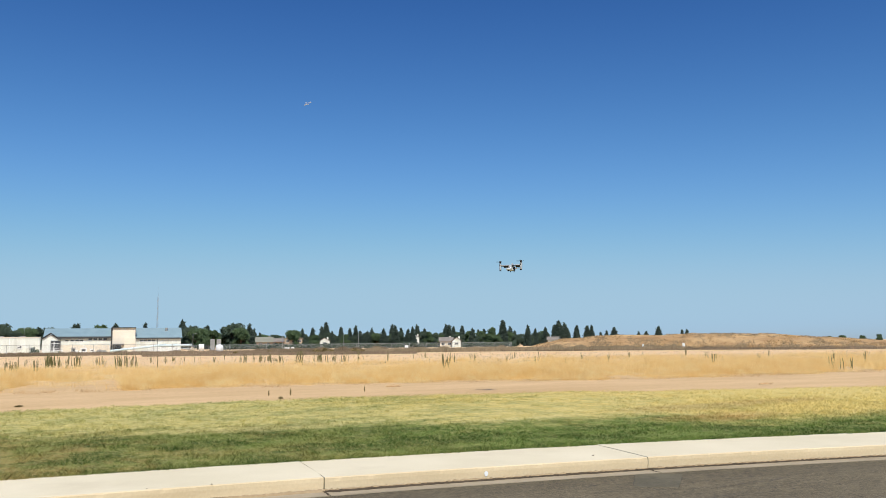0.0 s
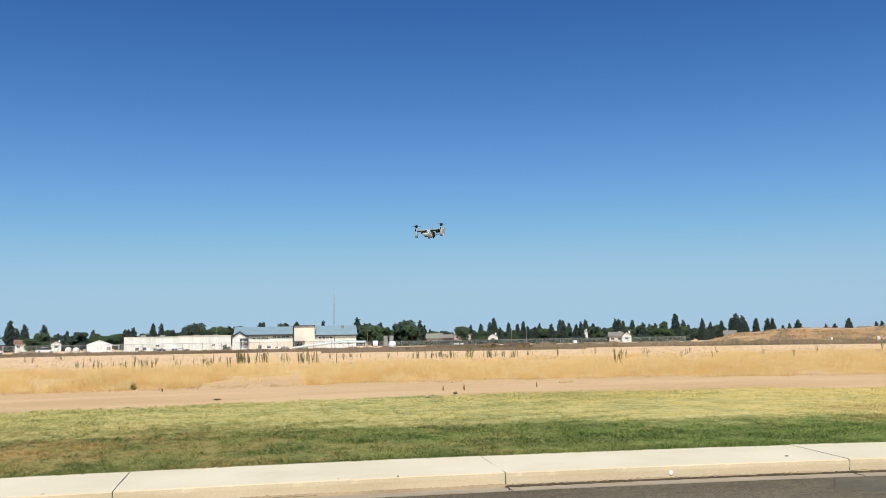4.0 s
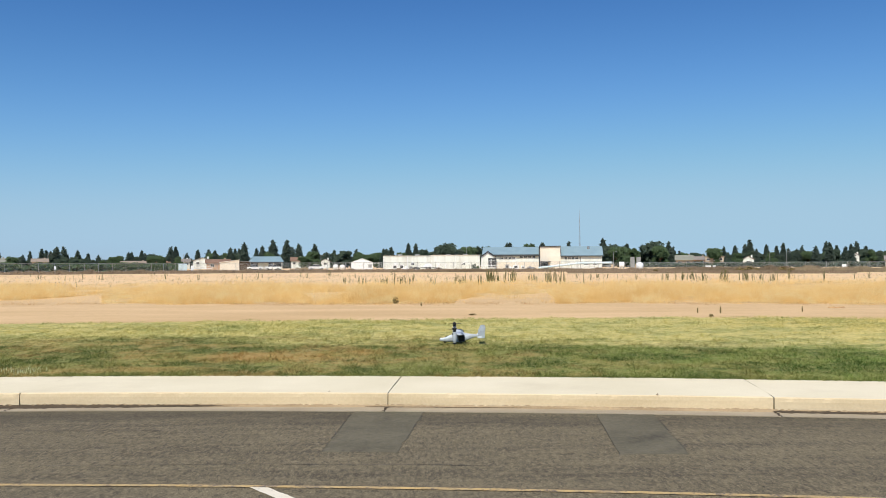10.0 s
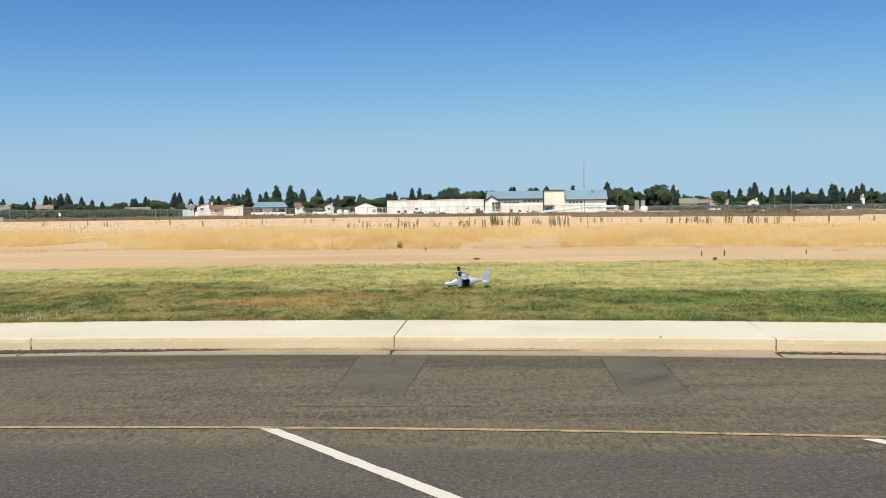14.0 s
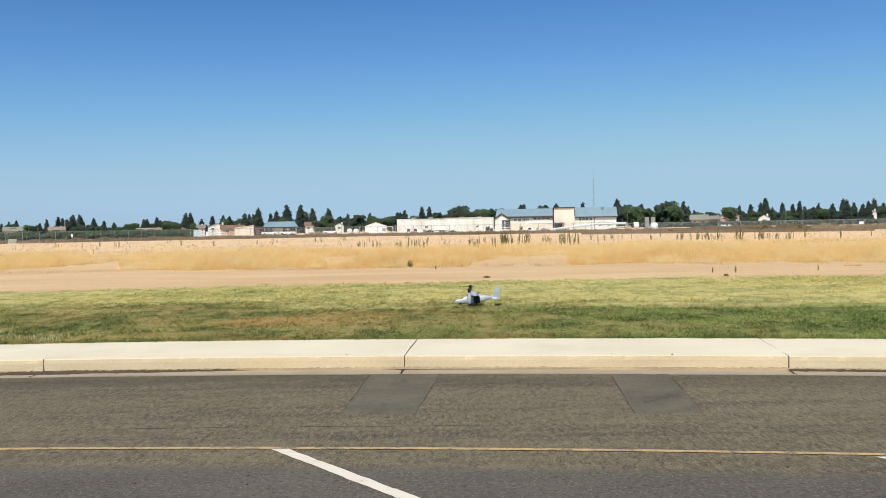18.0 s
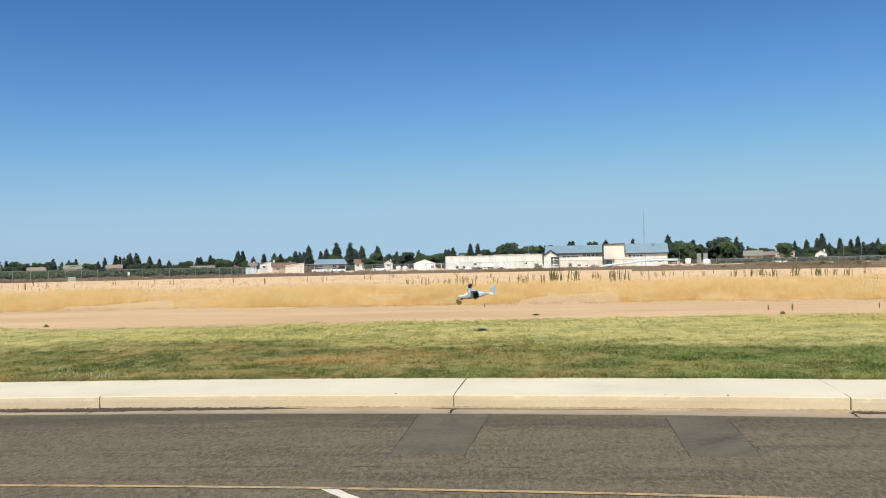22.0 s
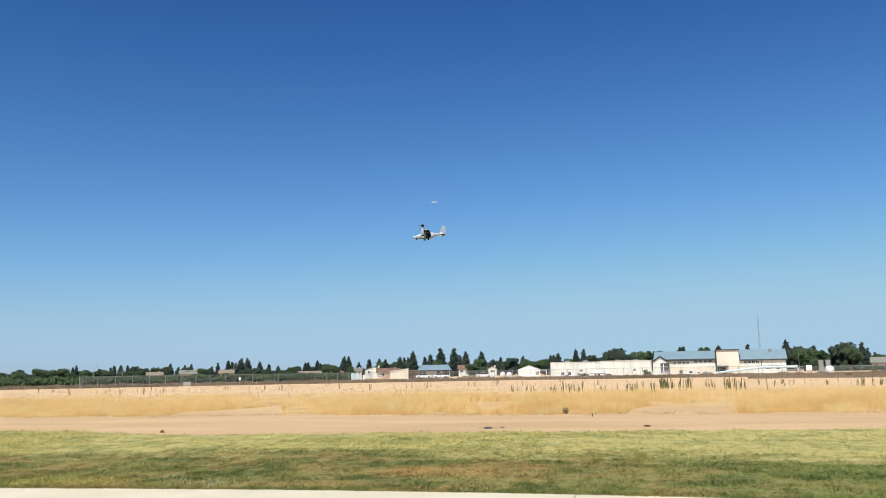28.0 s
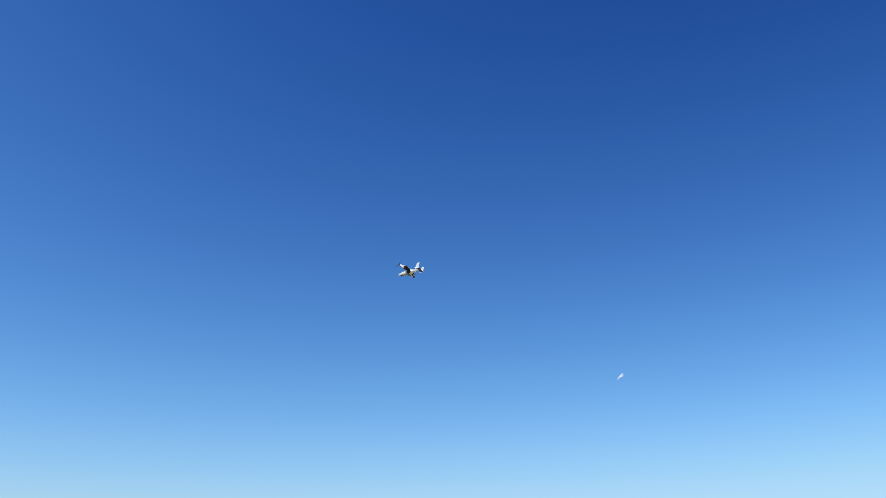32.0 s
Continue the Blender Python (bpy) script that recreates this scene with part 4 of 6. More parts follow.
def mound_height(az, f):
    """Height of the heap at a bearing, f from its front foot (0) to its back (1)."""
    c = float(np.interp(az, MOUND_AZ, MOUND_TOP))
    up = float(np.interp(f * 11, range(12), [0.0, 0.06, 0.2, 0.42, 0.66, 0.86, 0.97, 1.0, 0.9, 0.6, 0.25, 0.0]))
    p = place(az, 150 + 66 * f)
    rough = 0.55 * noise.fractal((p.x * 0.07, p.y * 0.07, 1), 0.9, 2.0, 5)
    return GZ - 0.12 + (c + rough * min(1, c)) * up


def mound():
    """A long low heap of dry soil behind the field."""
    az_s, fs = np.arange(31.5, 74, 0.25), np.linspace(0, 1, 23)
    verts = [(*place(a, 150 + 66 * f).xy, mound_height(a, f)) for a in az_s for f in fs]
    n = len(fs)
    faces = [(i * n + j, (i + 1) * n + j, (i + 1) * n + j + 1, i * n + j + 1) for i in range(len(az_s) - 1) for j in range(n - 1)]
    tagged(smooth(joined("soil_mound", verts, faces, MOUND)), "long low mound of dry brown soil and weeds", "mound")


def mound_cover(name, label, material, n, seed, low, high, width, bar):
    rng = np.random.default_rng(seed)
    az, f = rng.uniform(33, 62, n), rng.uniform(0, 0.66, n)
    thick = np.array([noise.fractal((a * 1.1, v * 5, seed), 0.8, 2.0, 3) for a, v in zip(az, f)])
    thick = thick + 0.3 * (f < 0.33)
    keep = thick > bar
    az, f, thick = az[keep], f[keep], thick[keep]
    a, r = np.radians(az), 150 + 66 * f
    z = np.array([mound_height(p, q) for p, q in zip(az, f)])
    tall = rng.uniform(low, high, len(az)) * np.clip(0.5 + 2 * (thick - bar), 0.5, 1.6)
    tagged(blades(name, np.column_stack([r * np.sin(a), r * np.cos(a)]), z - 0.03, tall, np.full(len(az), width), 0.4, material, rng), label, "weeds", kind="stuff")


mound_cover("mound_grass", "tan dry grass over the soil mound", MOUND_GRASS, 30000, 51, 0.07, 0.2, 0.15, -0.1)
mound_cover("mound_scrub", "brown scrub scattered over the soil mound", BROWN_WEED, 30000, 52, 0.1, 0.3, 0.16, 0.15)
mound()
weed_belt("mound_weeds", "dry brown weeds over the soil mound's foot", FENCE_WEED, 12000, 33, 60, 138, 156, 0.15, 0.7, 23, 0.12)

# ---- trees ----


def clumps(n, rng, where, size, squash=1.0):
    """n leaf clumps: each a few crossing triangles round a point of where()."""
    out = []
    for _ in range(n):
        p = where(rng)
        s = size * rng.uniform(0.6, 1.35)
        for _ in range(3):
            q = rng.normal(0, 0.5, (3, 3)) * (s, s, s * squash)
            out.append(p + q)
    return np.concatenate(out)


def conifer(seed, width):
    """A pointed tree, 10 m high at scale 1."""
    rng = np.random.default_rng(seed)
    owner = thing("conifer_tree", "dark green pointed conifer behind the field", "tree")
    trunk = bmesh.new()
    rod((0, 0, 0), (0, 0, 9.4), 0.22, 0.04, 7, trunk)
    for i in range(14):
        h, t = 1.4 + i * 0.5, i * 2.4
        reach = width * (1 - h / 10) * 0.9
        rod((0, 0, h), (math.cos(t) * reach, math.sin(t) * reach, h - 0.1 + reach * 0.2), 0.05, 0.015, 5, trunk)
    part("trunk", trunk, BARK, owner)
    tiers = rng.uniform(0.75, 1.15, 24)

    def where(rng):
        h = 0.3 + 9.7 * (1 - math.sqrt(rng.uniform(0, 1)))
        r = width * (1 - h / 10.15) ** 0.8 * (0.5 + 0.5 * tiers[int(h * 2.3) % 24]) * math.sqrt(rng.uniform(0.2, 1))
        t = rng.uniform(0, 6.283)
        lop = 1 + 0.25 * math.sin(t * 2 + seed)
        return np.array([math.cos(t) * r * lop, math.sin(t) * r, h])

    v = clumps(1500, rng, where, 0.52, 0.85)
    tip = clumps(14, rng, lambda g: np.array([g.normal(0, 0.05), g.normal(0, 0.05), g.uniform(9.0, 10.0)]), 0.2, 1.4)
    v = np.concatenate([v, tip])
    joined("crown", v, np.arange(len(v)).reshape(-1, 3), NEEDLES, owner)
    return owner


def broadleaf(seed, width, material, label):
    """A round-crowned tree with an uneven outline, 10 m high at scale 1."""
    rng = np.random.default_rng(seed)
    owner = thing("leafy_tree", label, "tree")
    trunk = bmesh.new()
    rod((0, 0, 0), (0, 0, 4.5), 0.4, 0.26, 8, trunk)
    heads = []
    for i in range(20):
        t, e = i * 2.4 + rng.uniform(-0.3, 0.3), rng.uniform(0.1, 1)
        tip = np.array([math.cos(t) * width * 0.62 * e ** 0.5, math.sin(t) * width * 0.62 * e ** 0.5, rng.uniform(1.8, 8.0) + (1 - e) * 1.2])
        heads.append((tip, rng.uniform(1.2, 2.1)))
        rod((0, 0, 1.5 + 0.12 * i), tuple(tip), 0.14, 0.04, 6, trunk)
    part("trunk", trunk, BARK, owner)

    def where(rng):
        tip, r = heads[rng.integers(len(heads))]
        d = rng.normal(0, 1, 3)
        d /= np.linalg.norm(d)
        p = tip + d * r * rng.uniform(0.35, 1.0) * (1, 1, 0.85)
        p[2] = min(p[2], 10.0)
        return p

    v = clumps(1900, rng, where, 0.68)
    joined("crown", v, np.arange(len(v)).reshape(-1, 3), material, owner)
    return owner


CONIFERS = [conifer(s, w) for s, w in ((1, 2.0), (2, 2.5), (3, 1.7), (4, 2.9), (5, 2.2))]
LEAFY = [broadleaf(11, 4.4, LEAVES, "broad leafy green tree behind the fence"), broadleaf(12, 5.2, LEAVES_DARK, "dark broad leafy tree behind the fence"),
         broadleaf(13, 4.0, LEAVES, "rounded green leafy tree near houses"), broadleaf(14, 5.8, LEAVES_DARK, "wide dark leafy tree among houses")]
for i, ob in enumerate(CONIFERS + LEAFY):
    p = place(70 + 2.5 * i, 360, GZ - 0.1)
    ob.matrix_basis = Matrix.Translation(p)
    ob["group"] = "conifers along the far road" if i < 5 else "leafy trees along the far road"

# bearing and height at 340 m, west to east
CONES_WEST = [
    ((-34.8, 6.1), (-34.6, 6.8), (-33.3, 5.6), (-32.6, 5.9), (-32.4, 6.6), (-32.0, 6.8), (-31.6, 6.7), (-31.2, 5.9)),
    ((-30.8, 5.6), (-29.0, 6.9), (-28.5, 5.8), (-28.1, 6.4), (-27.7, 6.9), (-26.4, 5.8), (-26.0, 7.1), (-25.35, 8.0), (-25.1, 7.5), (-24.85, 7.2), (-24.6, 8.0), (-24.5, 8.9)),
    ((-24.1, 8.7), (-23.3, 7.5), (-22.7, 6.5), (-22.1, 5.8), (-20.3, 6.9), (-20.1, 6.9), (-19.5, 7.6), (-19.3, 6.5)),
    ((-17.7, 8.9), (-17.4, 9.0), (-16.7, 6.5), (-16.0, 7.8), (-15.3, 8.0), (-14.9, 7.6), (-13.9, 8.7), (-13.6, 8.3)),
    ((-13.3, 8.1), (-13.0, 10.9), (-12.2, 8.5), (-11.8, 9.5), (-11.1, 11.5), (-10.2, 11.5), (-9.8, 8.8), (-9.4, 10.3)),
]
CONES_MIDDLE = [
    ((-8.3, 10.0), (-7.5, 6.9), (-7.0, 7.8), (-5.5, 7.9), (-3.6, 8.2), (-3.4, 8.2), (-3.1, 8.9), (-1.9, 10.4)),
    ((-1.4, 10.4), (-0.0, 8.7), (0.9, 10.0), (4.9, 10.3), (5.1, 10.4), (7.3, 10.5), (7.4, 9.8), (9.1, 10.5)),
    ((11.4, 11.7), (12.8, 8.8), (13.0, 9.7), (15.7, 10.1), (16.0, 8.1), (16.4, 6.6), (19.2, 8.2), (19.9, 8.5)),
    ((20.5, 9.1), (20.8, 10.7), (21.2, 7.1), (21.8, 8.8), (22.4, 8.1), (22.8, 9.3), (23.1, 7.2), (23.6, 6.9)),
    ((23.9, 8.1), (24.7, 7.8), (25.3, 9.5), (25.5, 9.1)),
]
CONES_EAST = [
    ((25.9, 8.1), (26.4, 7.7), (26.7, 8.6), (27.0, 9.4), (27.5, 7.8), (29.0, 9.3), (29.2, 9.3), (29.5, 8.7)),
    ((30.1, 8.8), (30.8, 7.8), (31.2, 7.2), (31.6, 7.4), (32.9, 10.9), (33.4, 8.2), (33.7, 6.6), (34.6, 8.7)),
    ((35.1, 7.4), (35.8, 7.8), (36.4, 8.8), (36.7, 10.5), (37.1, 9.5), (37.3, 7.2), (37.9, 8.4), (38.6, 8.3)),
    ((38.9, 8.4), (39.5, 5.6), (39.9, 6.1), (40.4, 7.5), (42.0, 5.6), (42.5, 5.7), (43.3, 7.7), (44.8, 6.2)),
    ((45.1, 6.3),),
]
LEAVES_WEST = [
    ((-38.2, 3.6), (-37.8, 4.8), (-37.3, 3.2), (-36.8, 6.1), (-36.2, 5.5), (-36.0, 3.1), (-35.2, 1.6), (-34.0, 5.3)),
    ((-32.9, 4.2), (-31.9, 4.4), (-31.0, 4.0), (-29.9, 5.9), (-29.3, 4.2), (-27.9, 4.4), (-27.0, 5.3), (-24.3, 4.3)),
    ((-23.5, 4.7), (-21.9, 3.9), (-21.2, 5.2), (-18.9, 5.3), (-18.3, 5.7), (-17.2, 5.3), (-15.1, 6.7), (-8.5, 7.4)),
    ((-6.3, 7.9), (-5.3, 6.9), (-5.1, 6.1), (-4.6, 6.1), (-2.4, 6.8), (-0.7, 7.5)),
]
LEAVES_EAST = [
    ((0.6, 10.0), (1.3, 8.6), (2.2, 9.2), (3.3, 9.6), (6.4, 10.2), (11.9, 9.1), (12.4, 8.8), (13.3, 8.0)),
    ((14.6, 10.1), (15.2, 8.8), (18.6, 7.8), (20.0, 5.8), (22.1, 5.9), (24.3, 6.2), (27.8, 6.6), (29.8, 5.5)),
    ((31.9, 5.5), (32.2, 8.2), (46.1, 5.8), (46.6, 5.6), (49.1, 4.9), (49.9, 5.0), (52.7, 4.2), (53.6, 4.0)),
    ((54.4, 4.4), (55.5, 4.3), (56.4, 4.7)),
]


def plant(kinds, az, tall, far, rng):
    far_scale = far / 340
    size = (tall - 1.6) * far_scale + 1.6 - GZ
    p = place(az, far, GZ - 0.1)
    wide = rng.uniform(1.0, 1.4) if kinds is CONIFERS else rng.uniform(0.85, 1.2)
    m = Matrix.Translation(p) @ Matrix.Rotation(rng.uniform(0, 6.28), 4, "Z") @ Matrix.Diagonal((size / 10 * wide, size / 10 * wide, size / 10, 1))
    copy_thing(kinds[rng.randrange(len(kinds))], m)


rng_t = random.Random(6)
for az_, tall_ in (pair for row in CONES_WEST + CONES_MIDDLE + CONES_EAST for pair in row):
    plant(CONIFERS, az_, tall_, rng_t.uniform(330, 390) if az_ > -24 else rng_t.uniform(350, 420), rng_t)
for az_, tall_ in (pair for row in LEAVES_WEST + LEAVES_EAST for pair in row):
    far_ = 205 if az_ < -34.6 else (rng_t.uniform(300, 345) if tall_ > 3.4 else 250)
    tall_ = tall_ - 1.1 if az_ > 46 else tall_
    plant(LEAFY, az_, tall_, far_, rng_t)
plant([LEAFY[0]], -8.4, 7.2, 262, rng_t)      # the broad green tree by the pavilion
plant([LEAFY[2]], -9.0, 5.4, 258, rng_t)
for az_ in np.arange(-51.0, -38.0, 0.9):
    plant(LEAFY, float(az_) + rng_t.uniform(-0.3, 0.3), rng_t.uniform(3.2, 5.2), rng_t.uniform(206, 250), rng_t)
for az_ in (-49.2, -47.8, -45.6, -44.9, -42.7, -41.3, -40.2, -39.1):
    plant(CONIFERS, az_, rng_t.uniform(5.0, 6.8), rng_t.uniform(330, 380), rng_t)
# the low continuous belt of garden trees below the pointed tops
for az_ in np.arange(-51.0, 36.5, 0.42):
    a_ = float(az_) + rng_t.uniform(-0.2, 0.2)
    plant(LEAFY, a_, rng_t.uniform(4.6, 7.0) * (0.86 if a_ < -15 else 1.0), rng_t.uniform(345, 395), rng_t)


def hedge(az0, az1, far, tall, n, seed, label, leaf=None):
    """A continuous row of shrubs."""
    rng = np.random.default_rng(seed)
    a = np.radians(rng.uniform(az0, az1, n))
    r = far + rng.normal(0, 1.2, n)
    top = tall * (0.7 + 0.45 * np.array([noise.noise((v * 60, seed, 0)) for v in a]))
    p = np.stack([r * np.sin(a), r * np.cos(a), GZ + top * rng.uniform(0, 1, n) ** 0.7], 1)
    v = p[:, None] + rng.normal(0, 0.28, (n, 3, 3))
    tagged(joined("hedge", v.reshape(-1, 3), np.arange(n * 3).reshape(-1, 3), leaf or LEAVES_DARK), label, "hedge", kind="stuff")


hedge(-34.5, -17.2, 222, 2.3, 40000, 41, "green hedge behind the chain-link fence", LEAVES)
hedge(13.8, 33.8, 300, 2.0, 16000, 42, "dark green shrubs before the far houses")
hedge(-52.0, -34.2, 196, 2.1, 36000, 43, "dense green shrubs beyond the fence's end", LEAVES)

# ---- buildings ----


def facing(az, far, z=GZ):
    return Matrix.Translation(place(az, far, z)) @ Matrix.Rotation(radians(-az), 4, "Z")


def block(name, owner, x0, x1, y0, y1, z0, z1, material, label="", bevel=0.0):
    return part(name, soft_box((x1 - x0, y1 - y0, z1 - z0), ((x0 + x1) / 2, (y0 + y1) / 2, (z0 + z1) / 2), bevel), material, owner, label)


def gable_roof(owner, x0, x1, y0, y1, eave, ridge, material, over=0.4, along="x", label=""):
    """A pitched roof with thickness; its ridge runs along x or y."""
    t = 0.18
    bm = bmesh.new()
    if along == "x":
        ym = (y0 + y1) / 2
        prof = [(y0 - over, eave - 0.15), (ym, ridge), (y1 + over, eave - 0.15), (y1 + over, eave - 0.15 + t), (ym, ridge + t), (y0 - over, eave - 0.15 + t)]
        rings = [[(x, y, z) for y, z in prof] for x in (x0 - over, x1 + over)]
    else:
        xm = (x0 + x1) / 2
        prof = [(x0 - over, eave - 0.15), (xm, ridge), (x1 + over, eave - 0.15), (x1 + over, eave - 0.15 + t), (xm, ridge + t), (x0 - over, eave - 0.15 + t)]
        rings = [[(x, y, z) for x, z in prof] for y in (y0 - over, y1 + over)]
    return part("roof", loft(rings, bm), material, owner, label)


def gable_wall(owner, x0, x1, y, eave, ridge, material, depth=0.2):
    rings = [[(x0, yy, 0), (x1, yy, 0), (x1, yy, eave), ((x0 + x1) / 2, yy, ridge - 0.05), (x0, yy, eave)] for yy in (y, y + depth)]
    return part("gable_wall", loft(rings), material, owner)


def window(owner, x, z, w, h, y, frame_mat=None):
    """A framed window on a wall that faces -y; the pane sits back in its frame."""
    fr = bmesh.new()
    b = 0.08
    for cx, cz, sx, sz in ((x, z - h / 2, w + 2 * b, b), (x, z + h / 2, w + 2 * b, b), (x - w / 2, z, b, h), (x + w / 2, z, b, h), (x, z, 0.05, h)):
        soft_box((sx, 0.12, sz), (cx, y - 0.05, cz), 0, fr)
    ob = part("window", fr, frame_mat or WHITE_METAL, owner)
    part("pane", soft_box((w, 0.03, h), (x, y - 0.02, z)), GLASS_DARK, ob)
    return ob


def office():
    o = thing("office_building", "cream building with blue metal roofs and a taller middle block", "building", facing(7.3, 235))
    # west wing
    block("wall", o, -16.2, -0.9, 0, 9, 0, 4.0, STUCCO_WHITE)
    gable_roof(o, -16.6, -0.9, 0, 9.4, 4.15, 6.1, ROOF_BLUE, 0.35)
    # fascia made deeper, so its dark colour also stands for the eave's shadow
    block("eave_band", o, -16.9, -0.7, -0.5, -0.38, 3.55, 4.05, DARK_TRIM)
    # projecting gable porch at its west end
    block("wall", o, -17.0, -13.2, -2.5, -0.02, 0, 3.4, STUCCO_WHITE)
    gable_wall(o, -17.0, -13.2, -2.75, 3.4, 4.7, STUCCO_WHITE)
    gable_roof(o, -17.0, -13.2, -2.9, 0.2, 3.5, 4.85, DARK_TRIM, 0.3, "y", "dark-edged porch roof")
    # no real recess: the opening's shade is a dark panel on the wall
    part("porch_opening", soft_box((2.2, 0.12, 2.6), (-13.9, -2.82, 1.75), 0.02), DARK_TRIM, o, "tall dark panel for the shaded porch opening")
    part("porch_post", soft_box((0.18, 0.18, 2.6), (-14.2, -3.0, 1.5), 0.02), WHITE_METAL, o)
    part("porch_bar", soft_box((1.9, 0.1, 0.12), (-13.9, -2.95, 2.3), 0.02), WHITE_METAL, o)
    for x in (-11.4, -10.2, -9.0, -8.0):
        window(o, x, 3.05, 0.85, 0.5, 0)
    for x in (-5.9, -4.7, -3.5, -2.3):
        window(o, x, 3.35, 0.9, 0.55, 0)
    for x, w in ((-7.2, 0.6), (-2.0, 1.6)):
        window(o, x, 1.5, w, 0.9, 0)
    block("base_band", o, -13.0, -0.9, -0.05, -0.002, 0.0, 1.9, STUCCO_CREAM)
    # middle block
    block("wall", o, -0.55, 5.05, -1.2, 7, 0, 6.15, STUCCO_CREAM)
    block("parapet_cap", o, -0.85, 5.2, -1.5, 7.2, 6.15, 6.42, DARK_TRIM)
    block("side_pier", o, -0.95, -0.56, -1.3, 7, 0, 6.15, DARK_TRIM)
    block("wall", o, 2.2, 5.1, -2.6, -1.22, 0, 3.5, STUCCO_CREAM)
    block("canopy", o, -0.8, 2.3, -3.0, -1.22, 1.9, 2.1, DARK_TRIM)
    part("entrance", soft_box((2.1, 0.14, 1.8), (0.6, -1.25, 0.95), 0.02), GLASS_DARK, o, "dark glazed entrance under the canopy")
    # east wing
    block("wall", o, 5.08, 16.6, 0, 9, 0, 3.6, STUCCO_WHITE)
    gable_roof(o, 5.1, 16.6, 0, 9.4, 3.75, 6.2, ROOF_BLUE, 0.35)
    block("eave_band", o, 5.1, 16.9, -0.5, -0.38, 3.35, 3.65, DARK_TRIM)
    for x in (6.6, 7.6, 8.6, 9.6):
        window(o, x, 2.95, 0.75, 0.6, 0)
    for x in (12.2, 14.6):
        window(o, x, 1.5, 1.2, 0.9, 0)
    part("roof_vent", rod((13.0, 3.2, 5.0), (13.0, 3.2, 6.35), 0.36, 0.36, 12), GALVANISED, o, "short grey metal roof vent")
    part("downpipe", rod((10.6, -0.2, 0), (10.6, -0.2, 3.5), 0.08, None, 6), DARK_TRIM, o)
    return o


office()


def hall():
    o = thing("long_hall", "long low white stucco hall with a flat roof", "building", facing(-0.35, 236))
    block("wall", o, -13.6, 0.0, 0, 12, 0, 3.75, STUCCO_WHITE)
    block("wall", o, 0.02, 13.9, -0.3, 12, 0, 3.9, STUCCO_WHITE)
    block("parapet_cap", o, -13.7, 0.0, -0.12, 12, 3.75, 3.88, STUCCO_CREAM)
    block("parapet_cap", o, 0.0, 14.0, -0.45, 12, 3.9, 4.05, STUCCO_CREAM)
    for x in (-9, -4, 5, 10):
        block("roof_unit", o, x - 0.7, x + 0.7, 4, 5.4, 3.8, 4.35, GALVANISED, "", 0.04)
    for x in (-10.0, 2.1):
        part("door", soft_box((1.0, 0.1, 2.0), (x, -0.05 if x < 0 else -0.35, 1.0), 0.02), WHITE_METAL, o, "white metal door")
    for x in (-5.2, 9.2):
        window(o, x, 1.5, 0.9, 0.6, 0 if x < 0 else -0.3)
    for i in range(34):      # ragged dark edge of old roofing on the parapet
        x = -13.3 + 27 * i / 33 + 0.3 * noise.noise((i * 3.1, 0, 0))
        z = 3.88 if x < 0 else 4.05
        w = 0.15 + 0.35 * abs(noise.noise((i * 1.7, 4, 0)))
        block("roof_tar", o, x - w, x + w, -0.14 if x < 0 else -0.47, 0.6, z, z + 0.05 + 0.14 * abs(noise.noise((i * 2.3, 9, 0))), GALVANISED if i % 3 else DARK_TRIM)
    for x in (-13.4, -6.7, 0.1, 6.9, 13.5):
        part("downpipe", rod((x, -0.42, 0), (x, -0.42, 3.7), 0.07, None, 6), WHITE_METAL, o)
    return o


hall()


def mast():
    o = thing("radio_mast", "thin grey lattice radio mast behind the building", "mast", facing(9.85, 252))
    legs = [(0.35 * math.cos(t), 0.35 * math.sin(t)) for t in (0.5, 2.6, 4.7)]
    for x, y in legs:
        part("leg", rod((x, y, 0), (x * 0.35, y * 0.35, 15.5), 0.035, 0.022, 5), GALVANISED, o)
    bm = bmesh.new()
    for i in range(22):
        for j in range(3):
            a, b = legs[j], legs[(j + 1) % 3]
            z0, z1 = i * 0.7, (i + 1) * 0.7
            s0, s1 = 1 - 0.65 * z0 / 15.5, 1 - 0.65 * z1 / 15.5
            rod((a[0] * s0, a[1] * s0, z0), (b[0] * s1, b[1] * s1, z1), 0.012, None, 4, bm, False)
    part("bracing", bm, GALVANISED, o)
    part("crossarm", soft_box((2.6, 0.12, 0.14), (0.2, -0.5, 4.9), 0.02), GALVANISED, o)
    for x in (-1.1, 1.5):
        part("bracket", rod((x, -0.5, 4.9), (x, -0.5, 4.3), 0.05, None, 5), GALVANISED, o)
    part("whip", rod((0, 0, 15.4), (0, 0, 18.4), 0.03, 0.012, 5), GALVANISED, o)


mast()


def conveyor():
    o = thing("inclined_conduit", "long pale blue inclined conduit on steel trestles", "conduit", facing(9.55, 215))
    a, b = Vector((-9.4, 0, 0.35)), Vector((1.4, 0, 1.55))
    c = Vector((9.3, 0, 1.62))
    for p, q in ((a, b), (b, c)):
        part("trough", rod(p, q, 0.28, None, 10), PALE_BLUE, o)
    for x in (-7, -4, -1, 1.4, 3.6, 5.8, 8.6):
        z = 0.35 + (x + 9.4) * 0.111 if x < 1.4 else 1.6
        part("trestle", rod((x, 0, 0), (x, 0, z - 0.2), 0.07, None, 6), GALVANISED, o)
    block("rail", o, -1, 9.3, -0.3, -0.22, 0.75, 0.85, WHITE_METAL)
    block("rail", o, -1, 6.5, -0.3, -0.22, 0.25, 0.35, WHITE_METAL)


conveyor()


